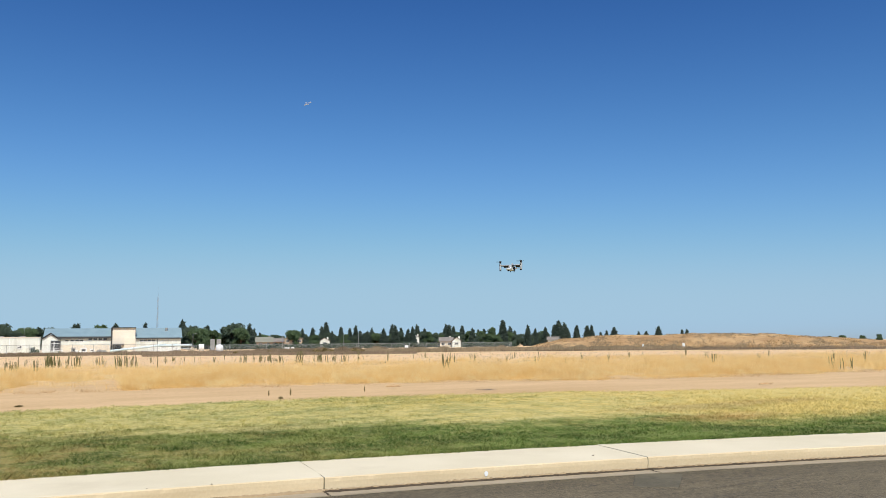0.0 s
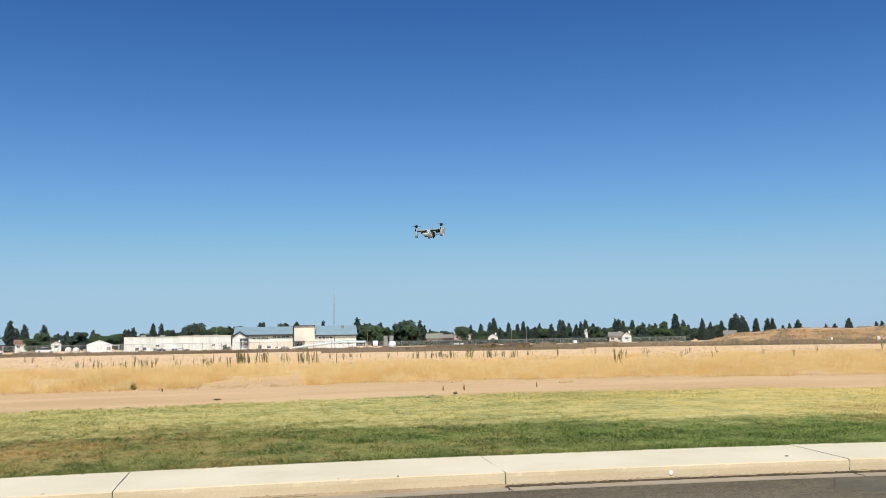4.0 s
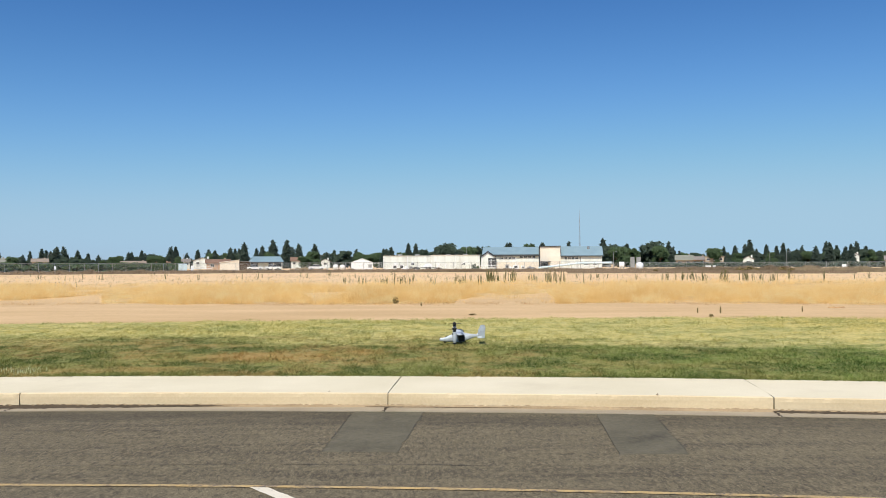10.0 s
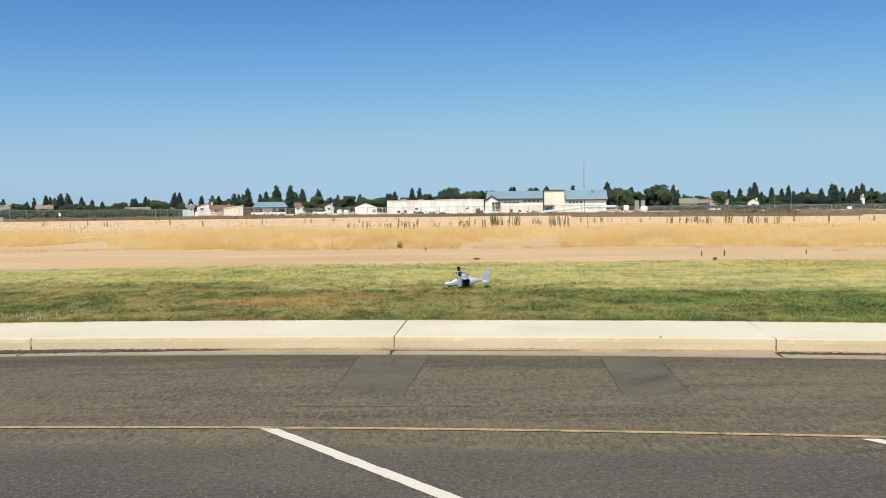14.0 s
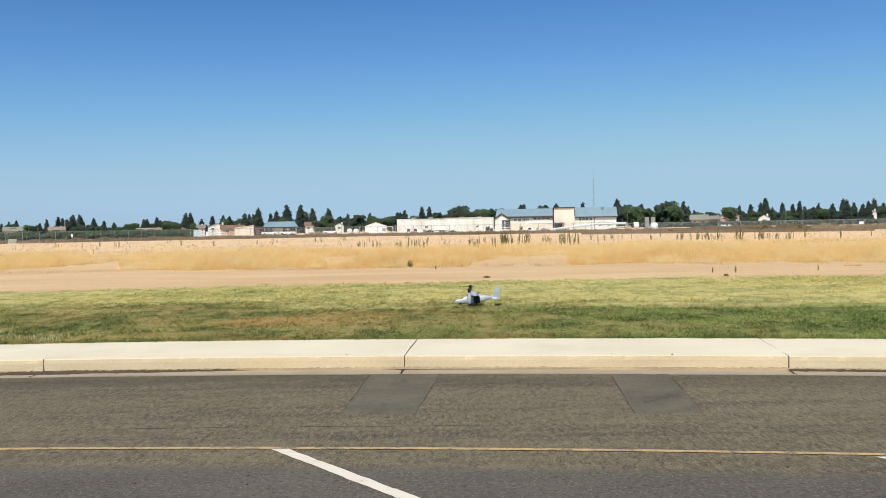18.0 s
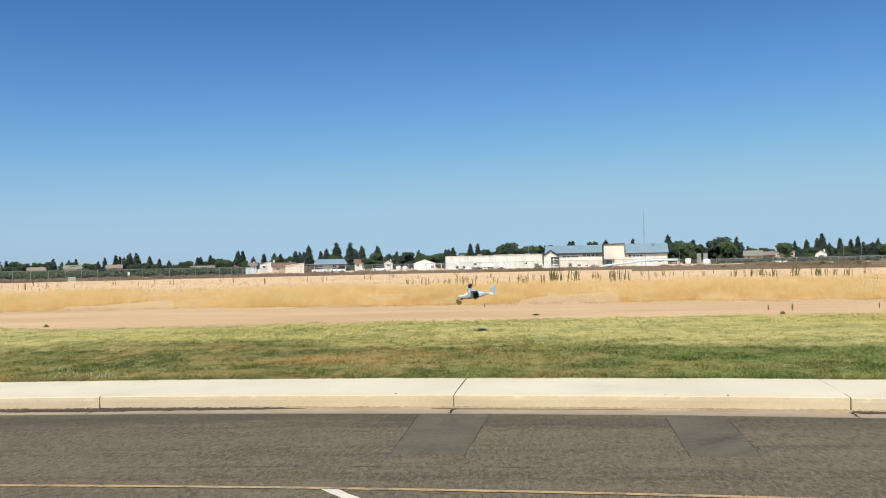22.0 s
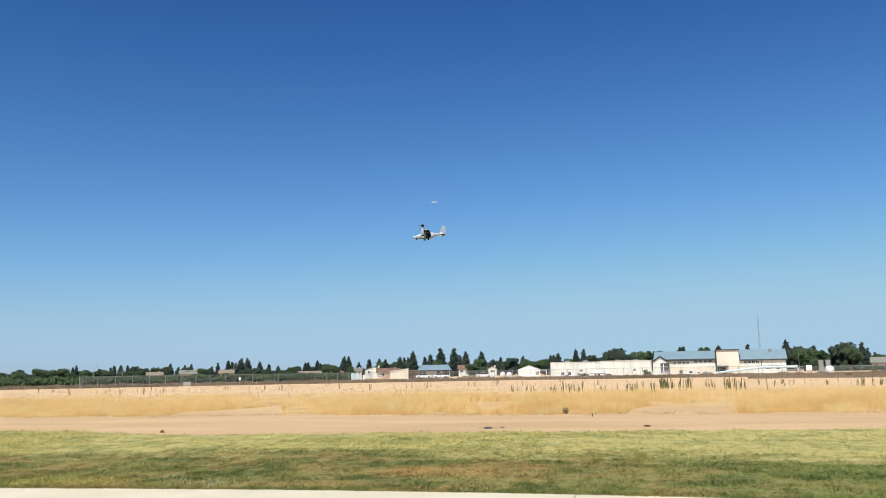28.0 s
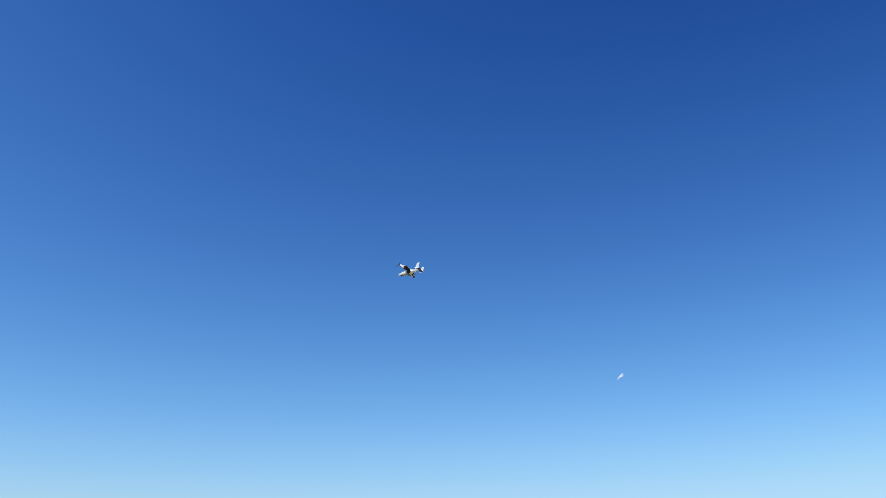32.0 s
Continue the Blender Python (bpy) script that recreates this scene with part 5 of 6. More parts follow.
def tank(az, far, r, h, label, lying=False):
    o = thing("storage_tank", label, "tank", facing(az, far))
    if lying:
        bm = rod((-h / 2, 0, r + 0.15), (h / 2, 0, r + 0.15), r, None, 20)
        part("shell", bm, WHITE_METAL, o)
        for x in (-h / 3, h / 3):
            block("saddle", o, x - 0.12, x + 0.12, -r * 0.7, r * 0.7, 0, r * 0.6, GALVANISED)
    else:
        rings = []
        for f, s in ((0, 1), (0.7, 1), (0.85, 0.88), (0.95, 0.6), (1.0, 0.18)):
            rings.append([(math.cos(i * math.pi / 10) * r * s, math.sin(i * math.pi / 10) * r * s, h * f) for i in range(20)])
        smooth(part("shell", loft(rings), WHITE_METAL, o))
        part("lid", rod((0, 0, h), (0, 0, h + 0.12), r * 0.25, None, 10), GALVANISED, o)


tank(13.82, 172, 0.74, 1.65, "white upright storage tank beside grey boxes")
tank(12.65, 224, 0.85, 1.3, "white domed tank lying low by the fence", True)
tank(-6.9, 238, 0.75, 1.5, "small white upright tank beside the shed")
tank(-6.45, 238, 0.75, 1.4, "small white tank next to its twin")


def cabinet(az, far, w, h, material, label):
    o = thing("utility_cabinet", label, "cabinet", facing(az, far))
    block("body", o, -w / 2, w / 2, -w / 3, w / 3, 0.08, h, material, "", 0.04)
    block("plinth", o, -w / 2 - 0.1, w / 2 + 0.1, -w / 3 - 0.1, w / 3 + 0.1, 0, 0.08, CONCRETE)
    block("door", o, -w * 0.42, -0.02, -w / 3 - 0.04, -w / 3 - 0.005, 0.2, h - 0.15, material)
    block("door", o, 0.02, w * 0.42, -w / 3 - 0.04, -w / 3 - 0.005, 0.2, h - 0.15, material)


cabinet(13.35, 226, 1.1, 3.1, GALVANISED, "tall grey steel cabinet by the white tank")
cabinet(13.75, 227, 1.1, 3.1, GALVANISED, "second tall grey steel cabinet by the tank")
cabinet(-16.95, 184, 1.75, 1.75, PALE_BLUE, "pale blue utility cabinet at the fence corner")
cabinet(-16.35, 184, 0.6, 1.35, WHITE_METAL, "narrow white utility cabinet at the fence")
cabinet(-27.95, 146, 1.2, 0.75, GREY_PAINT, "low pale grey utility box before the fence")


def shed():
    o = thing("white_shed", "white gabled shed with a plain front", "shed", facing(-5.1, 240))
    block("wall", o, -3.1, 3.1, 0, 6, 0, 1.9, WHITE_METAL)
    gable_wall(o, -3.1, 3.1, -0.21, 1.9, 3.0, WHITE_METAL)
    gable_roof(o, -3.1, 3.1, 0, 6, 2.0, 3.05, WHITE_METAL, 0.2, "y")
    block("lean_to", o, 3.12, 5.0, 0.3, 5, 1.75, 1.87, WHITE_METAL, "flat lean-to roof")
    block("post", o, 4.8, 4.95, 0.35, 0.5, 0, 1.75, WHITE_METAL)
    part("door", soft_box((0.95, 0.1, 0.9), (2.3, -0.26, 1.0), 0.02), GALVANISED, o, "grey slatted shed opening")


shed()


def hut():
    o = thing("block_hut", "beige windowless block hut with a sloping top", "building", facing(-13.95, 232))
    rings = [[(-2.6, y, 0), (2.5, y, 0), (2.5, y, 2.75), (-2.6, y, 2.05)] for y in (0, 5)]
    part("wall", loft(rings), STUCCO_CREAM, o)
    # added dark block with a cap: the shadow on the hut's east side
    block("shade_block", o, 2.52, 5.3, 0.6, 4.6, 0, 2.25, BARK, "added dark block for the shaded gap beside the hut")
    block("shade_block_cap", o, 2.5, 5.5, 0.3, 4.9, 2.25, 2.4, ROOF_GREY)
    rings = [[(-2.75, y, 2.06), (2.65, y, 2.79), (2.65, y, 2.93), (-2.75, y, 2.2)] for y in (-0.15, 5.15)]
    part("roof", loft(rings), STUCCO_CREAM, o)


hut()


def pavilion():
    o = thing("pavilion", "open pavilion with a hipped blue metal roof", "pavilion", facing(-11.57, 240))
    for x in (-4.4, -2.1, 2.1, 4.4):
        for y in (0, 6):
            part("post", soft_box((0.3, 0.3, 2.4), (x, y, 1.2), 0.02), STUCCO_CREAM, o)
    bm = bmesh.new()
    low = [bm.verts.new(p) for p in ((-5.0, -0.9, 2.3), (5.0, -0.9, 2.3), (5.0, 6.9, 2.3), (-5.0, 6.9, 2.3))]
    top = [bm.verts.new(p) for p in ((-3.5, 2.4, 3.85), (4.0, 2.4, 3.85), (4.0, 3.6, 3.85), (-3.5, 3.6, 3.85))]
    for i in range(4):
        bm.faces.new((low[i], low[(i + 1) % 4], top[(i + 1) % 4], top[i]))
    bm.faces.new(top)
    bm.faces.new(low[::-1])
    part("roof", bm, ROOF_BLUE, o)
    for i in range(13):      # standing seams down the front slope
        u = i / 12
        part("roof_seam", rod((-4.9 + 9.8 * u, -0.86, 2.34), (-3.5 + 7.5 * u, 2.4, 3.89), 0.035, None, 4), ROOF_BLUE, o)
    block("eave_band", o, -5.1, 5.1, -1.0, -0.9, 2.05, 2.32, DARK_TRIM)
    block("wall", o, -1.9, 0.7, 0.4, 5.5, 0, 2.28, STUCCO_WHITE)
    # dark screens added to give the openings on both sides their shade
    block("opening_shade_west", o, -4.3, -2.2, 1.6, 1.9, 0, 2.0, DARK_TRIM)
    block("opening_shade_east", o, 0.8, 4.3, 4.6, 4.9, 0, 2.2, DARK_TRIM)


pavilion()


def house(az, far, w, eave, ridge, wall, roof, label, front="x", windows=2):
    o = thing("house", label, "house", facing(az, far), "houses along the far road")
    block("wall", o, -w / 2, w / 2, 0, 8, 0, eave, wall)
    if front == "y":
        gable_wall(o, -w / 2, w / 2, -0.21, eave, ridge, wall)
    gable_roof(o, -w / 2, w / 2, 0, 8, eave + 0.1, ridge, roof, 0.45, front)
    for i in range(windows):
        window(o, -w / 2 + w * (i + 0.5) / windows, min(eave - 0.8, 2.9), 1.1, 0.8, -0.21 if front == "y" else 0)
    part("chimney", soft_box((0.6, 0.6, 1.2), (w * 0.3, 4.6, ridge - 0.1), 0.03), wall, o)


house(16.7, 325, 6.0, 2.5, 4.3, STUCCO_TAN, ROOF_SAGE, "beige house with a low grey roof")
house(18.62, 325, 6.6, 3.6, 5.05, STUCCO_TAN, ROOF_TAN, "two-storey beige house with a front gable", "y", 3)
house(17.6, 335, 5.4, 2.6, 3.9, STUCCO_SALMON, ROOF_GREY, "low tan house between trees")
house(20.7, 322, 3.8, 2.6, 3.8, STUCCO_WHITE, ROOF_GREY, "small cream house end behind trees", "y", 1)
house(29.0, 294, 4.4, 2.0, 3.4, STUCCO_CREAM, ROOF_GREY, "house with a broad grey roof")
house(29.72, 289, 3.0, 2.1, 3.35, STUCCO_WHITE, ROOF_GREY, "narrow white gabled house", "y", 1)
house(36.5, 338, 6.6, 2.2, 3.5, STUCCO_WHITE, ROOF_GREY, "house behind the mound with a grey roof")
house(26.9, 345, 3.0, 3.8, 4.9, STUCCO_WHITE, ROOF_GREY, "white house seen between dark trees", "y", 1)
house(-14.7, 262, 6.8, 2.1, 3.1, STUCCO_SALMON, ROOF_TILE, "salmon house with a clay tile roof")
house(-15.7, 320, 6.6, 3.0, 4.2, STUCCO_WHITE, ROOF_GREY, "white two-storey house among trees", "y")
house(-16.9, 330, 4.6, 2.7, 3.8, STUCCO_WHITE, ROOF_GREY, "white house with a grey roof")
house(-19.9, 325, 9.2, 2.0, 2.95, STUCCO_TAN, ROOF_TAN, "low tan house with a pale tile roof")
house(-18.2, 330, 5.0, 1.9, 2.7, STUCCO_SALMON, ROOF_TILE, "small low salmon house behind the hedge")
house(-9.5, 322, 4.4, 2.8, 4.2, STUCCO_WHITE, ROOF_TILE, "white house behind leafy trees")
house(-7.6, 325, 3.4, 2.6, 3.6, STUCCO_WHITE, ROOF_GREY, "pale house end among trees", "y", 1)
house(-29.95, 330, 5.4, 2.4, 3.5, STUCCO_TAN, ROOF_TAN, "small house roof above the hedge")
house(-27.8, 325, 6.6, 2.6, 4.0, STUCCO_TAN, ROOF_SAGE, "house with a long grey roof above the hedge")
house(-25.45, 325, 5.0, 2.7, 3.9, STUCCO_TAN, ROOF_TAN, "tan-roofed house among trees")


def lamp_post(az, far, h, label):
    o = thing("street_lamp", label, "street lamp", facing(az, far), "lamp posts beyond the field")
    part("pole", rod((0, 0, 0), (0, 0, h), 0.07, 0.04, 8), GALVANISED, o)
    part("arm", rod((0, 0, h - 0.1), (0.7, 0, h + 0.1), 0.03, 0.025, 6), GALVANISED, o)
    part("head", soft_box((0.45, 0.2, 0.10), (0.85, 0, h + 0.1), 0.03), GALVANISED, o)


for az_, far_, h_ in ((2.1, 255, 6.6), (12.1, 260, 5.0), (17.9, 260, 4.4), (22.0, 270, 5.0), (23.0, 270, 4.8), (-25.0, 270, 4.8), (-16.9, 290, 5.0), (-31.9, 260, 4.6), (-33.6, 255, 4.8), (-7.9, 270, 4.4)):
    lamp_post(az_, far_, h_, "grey street lamp post beyond the field")


def car(az, far, turn, colour, label):
    o = thing("car", label, "car", facing(az, far) @ Matrix.Rotation(radians(turn), 4, "Z"), "parked cars by the buildings")
    part("body", soft_box((4.4, 1.75, 0.65), (0, 0, 0.62), 0.14), colour, o)
    part("cabin", soft_box((2.4, 1.55, 0.55), (-0.2, 0, 1.2), 0.1, None, None, 0.78), GLASS_DARK, o)
    part("roof_panel", soft_box((1.7, 1.3, 0.06), (-0.2, 0, 1.48), 0.02), colour, o)
    for x in (-1.4, 1.4):
        for y in (-0.8, 0.8):
            w = part("wheel", rod((x, y - 0.1, 0.32), (x, y + 0.1, 0.32), 0.32, None, 14), RUBBER, o)
            part("rim", rod((x, y - 0.11, 0.32), (x, y + 0.11, 0.32), 0.18, None, 10), GALVANISED, w)


car(-12.3, 233, 4, WHITE_METAL, "white car parked before the pavilion")
car(-11.1, 234, -6, WHITE_METAL, "white car parked beside the pavilion")
car(-8.2, 232, 3, WHITE_METAL, "silver-white car parked near the trees")


def sign(az, far, w, h, z, label):
    o = thing("sign", label, "sign", facing(az, far))
    part("post", rod((0, 0, 0), (0, 0, z + h), 0.04, None, 6), GALVANISED, o)
    part("panel", soft_box((w, 0.04, h), (0, -0.06, z + h / 2), 0.01), WHITE_METAL, o, "blank white panel")


sign(44.9, 147, 0.4, 0.8, 0.3, "small white marker sign at the mound's foot")
sign(42.3, 147, 0.3, 0.5, 0.5, "small white marker post at the mound's foot")
sign(29.6 - 3.3, 186, 0.8, 0.7, 0.4, "small pale board on the fence line")
sign(-24.6, 157, 0.35, 0.55, 0.8, "small white sign on the fence")
sign(18.6, 184, 0.7, 0.6, 0.3, "low pale block by the fence")



def crate(az, far, w, h, material, label):
    """A slatted crate on skids."""
    o = thing("crate", label, "crate", facing(az, far), "crates along the long hall")
    block("body", o, -w / 2, w / 2, -0.5, 0.5, 0.1, h, material, "", 0.03)
    block("lid", o, -w / 2 - 0.05, w / 2 + 0.05, -0.55, 0.55, h, h + 0.06, material)
    for x in (-w / 2 + 0.1, w / 2 - 0.1):
        block("skid", o, x - 0.06, x + 0.06, -0.5, 0.5, 0, 0.1, DARK_TRIM)
    # the body is closed; a dark plate paints the opening's inner shade
    block("opening", o, -w * 0.3, w * 0.3, -0.53, -0.49, 0.35, h - 0.25, DARK_TRIM, "dark opening")


crate(-2.85, 231, 1.4, 1.3, WHITE_METAL, "pale box with a dark opening by the hall")
crate(-2.38, 231, 1.3, 1.35, WHITE_METAL, "second pale box with a dark opening")
crate(-1.75, 231, 0.9, 0.8, GALVANISED, "low grey box before the hall")
crate(5.5, 227, 1.5, 1.1, WHITE_METAL, "pale box before the office")
crate(6.0, 227, 1.1, 0.9, WHITE_METAL, "small pale box before the office")
crate(4.9, 228, 1.0, 1.2, GALVANISED, "grey box before the office wall")
crate(18.2, 205, 1.3, 0.8, WHITE_METAL, "low white box on the weedy ground")


def canopy(az, far, w, label):
    """A small white gabled garden canopy on thin posts."""
    o = thing("canopy", label, "canopy", facing(az, far))
    gable_roof(o, -w / 2, w / 2, 0, 2, 1.5, 2.0, WHITE_METAL, 0.1, "y")
    for x in (-w / 2, w / 2):
        for y in (0.0, 2.0):
            part("post", rod((x, y, 0), (x, y, 1.5), 0.05, None, 6), GALVANISED, o)


canopy(2.03, 230, 2.2, "small white canopy before the hall")


def sheeted_load(az, far, w, label):
    """A white sheeted load; the trailer parts below it are added."""
    o = thing("trailer", label, "trailer", facing(az, far))
    # dark slab in place of the shadow beneath the load
    block("bed", o, -w / 2, w / 2, -0.8, 0.8, 0.5, 0.66, DARK_TRIM, "", 0.02)
    rings = []
    for u, high, wide in ((-1.0, 0.10, 0.5), (-0.85, 0.45, 0.66), (-0.5, 0.72, 0.74), (-0.1, 0.95, 0.76), (0.3, 0.90, 0.76), (0.7, 0.55, 0.7), (1.0, 0.12, 0.5)):
        ring = []
        for i in range(11):
            t = math.pi * i / 10
            sag = 1 + 0.12 * noise.noise((u * 3, i * 0.7, far))
            ring.append((u * w * 0.30, -math.cos(t) * wide, 0.66 + math.sin(t) ** 0.7 * high * sag))
        rings.append(ring)
    part("cover", loft(rings), WHITE_METAL, o, "sagging white sheet over the load")
    part("drawbar", rod((w / 2, 0, 0.58), (w / 2 + 1.1, 0, 0.35), 0.05, None, 6), GALVANISED, o)
    part("jack", rod((w / 2 + 1.0, 0, 0.0), (w / 2 + 1.0, 0, 0.6), 0.04, None, 6), GALVANISED, o)
    for x in (-0.45, 0.45):
        part("wheel", rod((x, -0.85, 0.3), (x, -0.68, 0.3), 0.3, None, 14), RUBBER, o)
        part("wheel", rod((x, 0.68, 0.3), (x, 0.85, 0.3), 0.3, None, 14), RUBBER, o)


sheeted_load(-0.55, 230, 4.4, "white sheeted load on a dark slab for its shadow")


def rubble(az, far, w, h, material, label, seed):
    """A heap of broken pieces."""
    rng = np.random.default_rng(seed)
    o = thing("rubble_heap", label, "heap", facing(az, far))
    for i in range(14):
        u = rng.uniform(-1, 1)
        r = h * rng.uniform(0.22, 0.45)
        bm = soft_box((r * 2.2, r * 1.8, r * 1.4), (0, 0, 0), r * 0.2, None, Euler(tuple(rng.uniform(0, 3, 3))).to_matrix().to_4x4())
        top = h * (1 - abs(u)) * 0.75
        bmesh.ops.translate(bm, verts=bm.verts, vec=(u * w / 2, rng.uniform(-0.5, 0.5), max(r * 0.6, rng.uniform(0.2, 1) * top)))
        part("chunk", bm, material, o)


rubble(-1.42, 229, 2.2, 0.75, DARK_TRIM, "dark heap of scrap before the hall", 1)
rubble(-2.05, 230, 1.4, 0.8, WHITE_METAL, "pale broken pieces heaped by the hall", 2)
rubble(0.15, 229, 1.8, 0.6, BARK, "low brown heap beside the sheeted load", 3)
rubble(5.15, 228, 2.0, 0.85, WHITE_METAL, "pale scrap heaped before the office", 4)
rubble(6.5, 228, 2.2, 0.7, GALVANISED, "grey scrap heaped before the office", 5)
rubble(-9.0, 233, 2.4, 0.8, BROWN_WEED, "brown heap of cuttings by the pavilion", 6)


def pipe_rail(az, far, w, label):
    o = thing("pipe_rail", label, "railing", facing(az, far), "white pipe rails by the buildings")
    for z in (0.55, 1.0):
        part("rail", rod((-w / 2, 0, z), (w / 2, 0, z), 0.06, None, 6), WHITE_METAL, o)
    n = max(2, int(w / 1.6))
    for i in range(n + 1):
        x = -w / 2 + w * i / n
        part("post", rod((x, 0, 0), (x, 0, 1.05), 0.05, None, 6), WHITE_METAL, o)


pipe_rail(3.65, 226, 5.0, "white pipe railing before the porch")
pipe_rail(10.3, 206, 6.2, "white pipe railing beside the conduit")
pipe_rail(-15.7, 230, 5.0, "pale railing before the salmon house")
small_bush(place(2.62, 228).x, place(2.62, 228).y, (1.5, 1.9), LEAVES_DARK, "dark green shrub against the hall", 61)
small_bush(place(2.9, 228).x, place(2.9, 228).y, (1.1, 1.3), LEAVES, "green shrub against the hall", 62)
small_bush(place(-9.5, 232).x, place(-9.5, 232).y, (1.6, 1.0), BROWN_WEED, "brown shrub by the parked cars", 63)
sign(-7.5, 226, 0.5, 0.6, 0.7, "small white board beyond the fence")
sign(0.66, 231, 0.35, 1.3, 0.3, "narrow pale panel against the hall")

# ---- small things on the street and walk ----


def fallen_leaf(x, y, z, size, turn):
    """A curled dry leaf."""
    bm = bmesh.new()
    rows = []
    for i in range(6):
        u = i / 5
        w = size * 0.42 * math.sin(math.pi * (0.06 + 0.88 * u)) ** 0.8
        lift = size * 0.35 * (u - 0.4) ** 2 + 0.004
        rows.append([bm.verts.new((size * (u - 0.5), s * w, lift + 0.15 * size * abs(s))) for s in (-1, 0, 1)])
    for a, b in zip(rows, rows[1:]):
        for j in range(2):
            bm.faces.new((a[j], b[j], b[j + 1], a[j + 1]))
    ob = part("fallen_leaf", bm, BROWN_LEAF)
    ob.matrix_basis = Matrix.Translation((x, y, z)) @ Matrix.Rotation(turn, 4, "Z")
    tagged(ob, "dry curled brown leaf on the concrete", "leaf", "fallen leaves")


BROWN_LEAF = surface("brown_leaf", (0.16, 0.11, 0.06), (0.28, 0.19, 0.11), 20.0, 90.0, 0.8)
for i, (x, y, d) in enumerate(((-1.23, 9.32, 0.022), (1.71, 9.06, 0.018), (2.34, 8.95, 0.024), (2.36, 9.02, 0.018), (7.09, 8.55, 0.04))):
    fallen_leaf(x, y, 0.155, d, i * 1.3)


def road_bit(x, y, size, seed):
    """A dark crumb of loose asphalt."""
    bm = bmesh.new()
    bmesh.ops.create_icosphere(bm, subdivisions=1, radius=size)
    for v in bm.verts:
        v.co *= 1 + 0.4 * noise.noise(v.co * 60 + Vector((seed, 0, 0)))
        v.co.z *= 0.45
    ob = part("asphalt_crumb", bm, SEAL)
    ob.matrix_basis = Matrix.Translation((x, y, size * 0.3))
    tagged(ob, "dark crumb of loose asphalt on the street", "stone", "crumbs on the street")


for i, (x, y, d) in enumerate(((-1.37, 5.30, 0.013), (-2.05, 5.17, 0.011), (-1.33, 5.11, 0.010), (1.57, 5.74, 0.012), (-2.45, 6.05, 0.010), (2.1, 5.3, 0.012), (2.26, 5.86, 0.010))):
    road_bit(x, y, d, i)


def paint_dab(x, y, z):
    """A small worn spot of white paint on the kerb's face."""
    bm = bmesh.new()
    ring = [Vector((0.024 * math.cos(t) * (1 + 0.12 * math.sin(3 * t)), 0, 0.030 * math.sin(t))) for t in (i * math.pi / 8 for i in range(16))]
    bm.faces.new([bm.verts.new(p) for p in ring])
    ob = part("paint_dab", bm, WHITE_METAL)
    ob.matrix_basis = Matrix.Translation((x, y, z)) @ Matrix.Rotation(math.atan2(-(x - ARC_X), y - ARC_Y), 4, "Z")
    tagged(ob, "small white paint dab on the kerb face", "marking", kind="structure")


P = arc(R_KERB - 0.008, math.degrees(math.atan2(5.47 - ARC_X, 8.66 - ARC_Y)), 0.075)
paint_dab(P.x, P.y, P.z)


def dirt_line(name, label, material, profile, rise, lift, seed):
    """Dirt gathered at the kerb's foot: profile gives its width at bearings along the bend."""
    d0, d1 = profile[0][0], profile[-1][0]
    n = int((d1 - d0) / 0.03)
    verts = []
    for i in range(n + 1):
        a = d0 + (d1 - d0) * i / n
        w = np.interp(a, [p[0] for p in profile], [p[1] for p in profile])
        rough = 1 + 0.45 * noise.noise((a * 3.0, seed, 0)) + 0.45 * noise.fractal((a * 16.0, seed, 2), 0.8, 2.0, 3)
        top = 0.004 + rise * min(1.0, w / 0.03) * max(0.3, 1 + 0.3 * noise.noise((a * 2.3, seed, 7)) + 0.55 * noise.fractal((a * 31.0, seed, 5), 0.7, 2.0, 4))
        verts += [arc(R_KERB - 0.001 - lift * 0.4, a, top), arc(R_KERB - 0.012 - lift, a, 0.006 + lift), arc(R_KERB - 0.012 - max(0.001, float(w) * max(0.2, rough)), a, 0.0035 + lift)]
    faces = [(3 * i + j, 3 * i + 3 + j, 3 * i + 4 + j, 3 * i + 1 + j) for i in range(n) for j in (0, 1)]
    tagged(joined(name, verts, faces, material), label, "dirt", kind="structure")


dirt_line("silt_line", "brown silt caked along the kerb's foot", SILT, ((-13.0, 0.035), (-3.5, 0.04), (0.3, 0.05), (2.5, 0.05), (4.0, 0.03), (5.3, 0.035), (6.6, 0.06), (7.7, 0.035), (12.0, 0.045), (24.0, 0.04)), 0.022, 0.0, 1)
dirt_line("dirt_line", "dark wet dirt gathered at the kerb's foot", JOINT, ((-4.0, 0.06), (-0.2, 0.11), (0.3, 0.14), (1.2, 0.10), (2.0, 0.05), (2.5, 0.0)), 0.018, 0.003, 2)
dirt_line("dirt_line", "thin dark line of dirt by a kerb joint", JOINT, ((3.8, 0.0), (4.0, 0.03), (4.15, 0.022), (4.9, 0.022), (5.3, 0.010), (5.6, 0.006), (5.9, 0.0)), 0.005, 0.003, 3)
dirt_line("dirt_line", "dark wet dirt at the kerb's foot past a joint", JOINT, ((7.76, 0.0), (7.84, 0.10), (8.1, 0.075), (9.0, 0.06), (13.0, 0.055), (16.4, 0.04)), 0.014, 0.003, 4)
dirt_line("dirt_line", "thin dark dirt along the farther kerb", JOINT, ((-12.0, 0.01), (-9.0, 0.02), (-4.6, 0.02)), 0.006, 0.003, 5)
dirt_line("dirt_line", "dark dirt along the bending kerb", JOINT, ((16.6, 0.03), (20.0, 0.03), (24.0, 0.02)), 0.010, 0.003, 6)


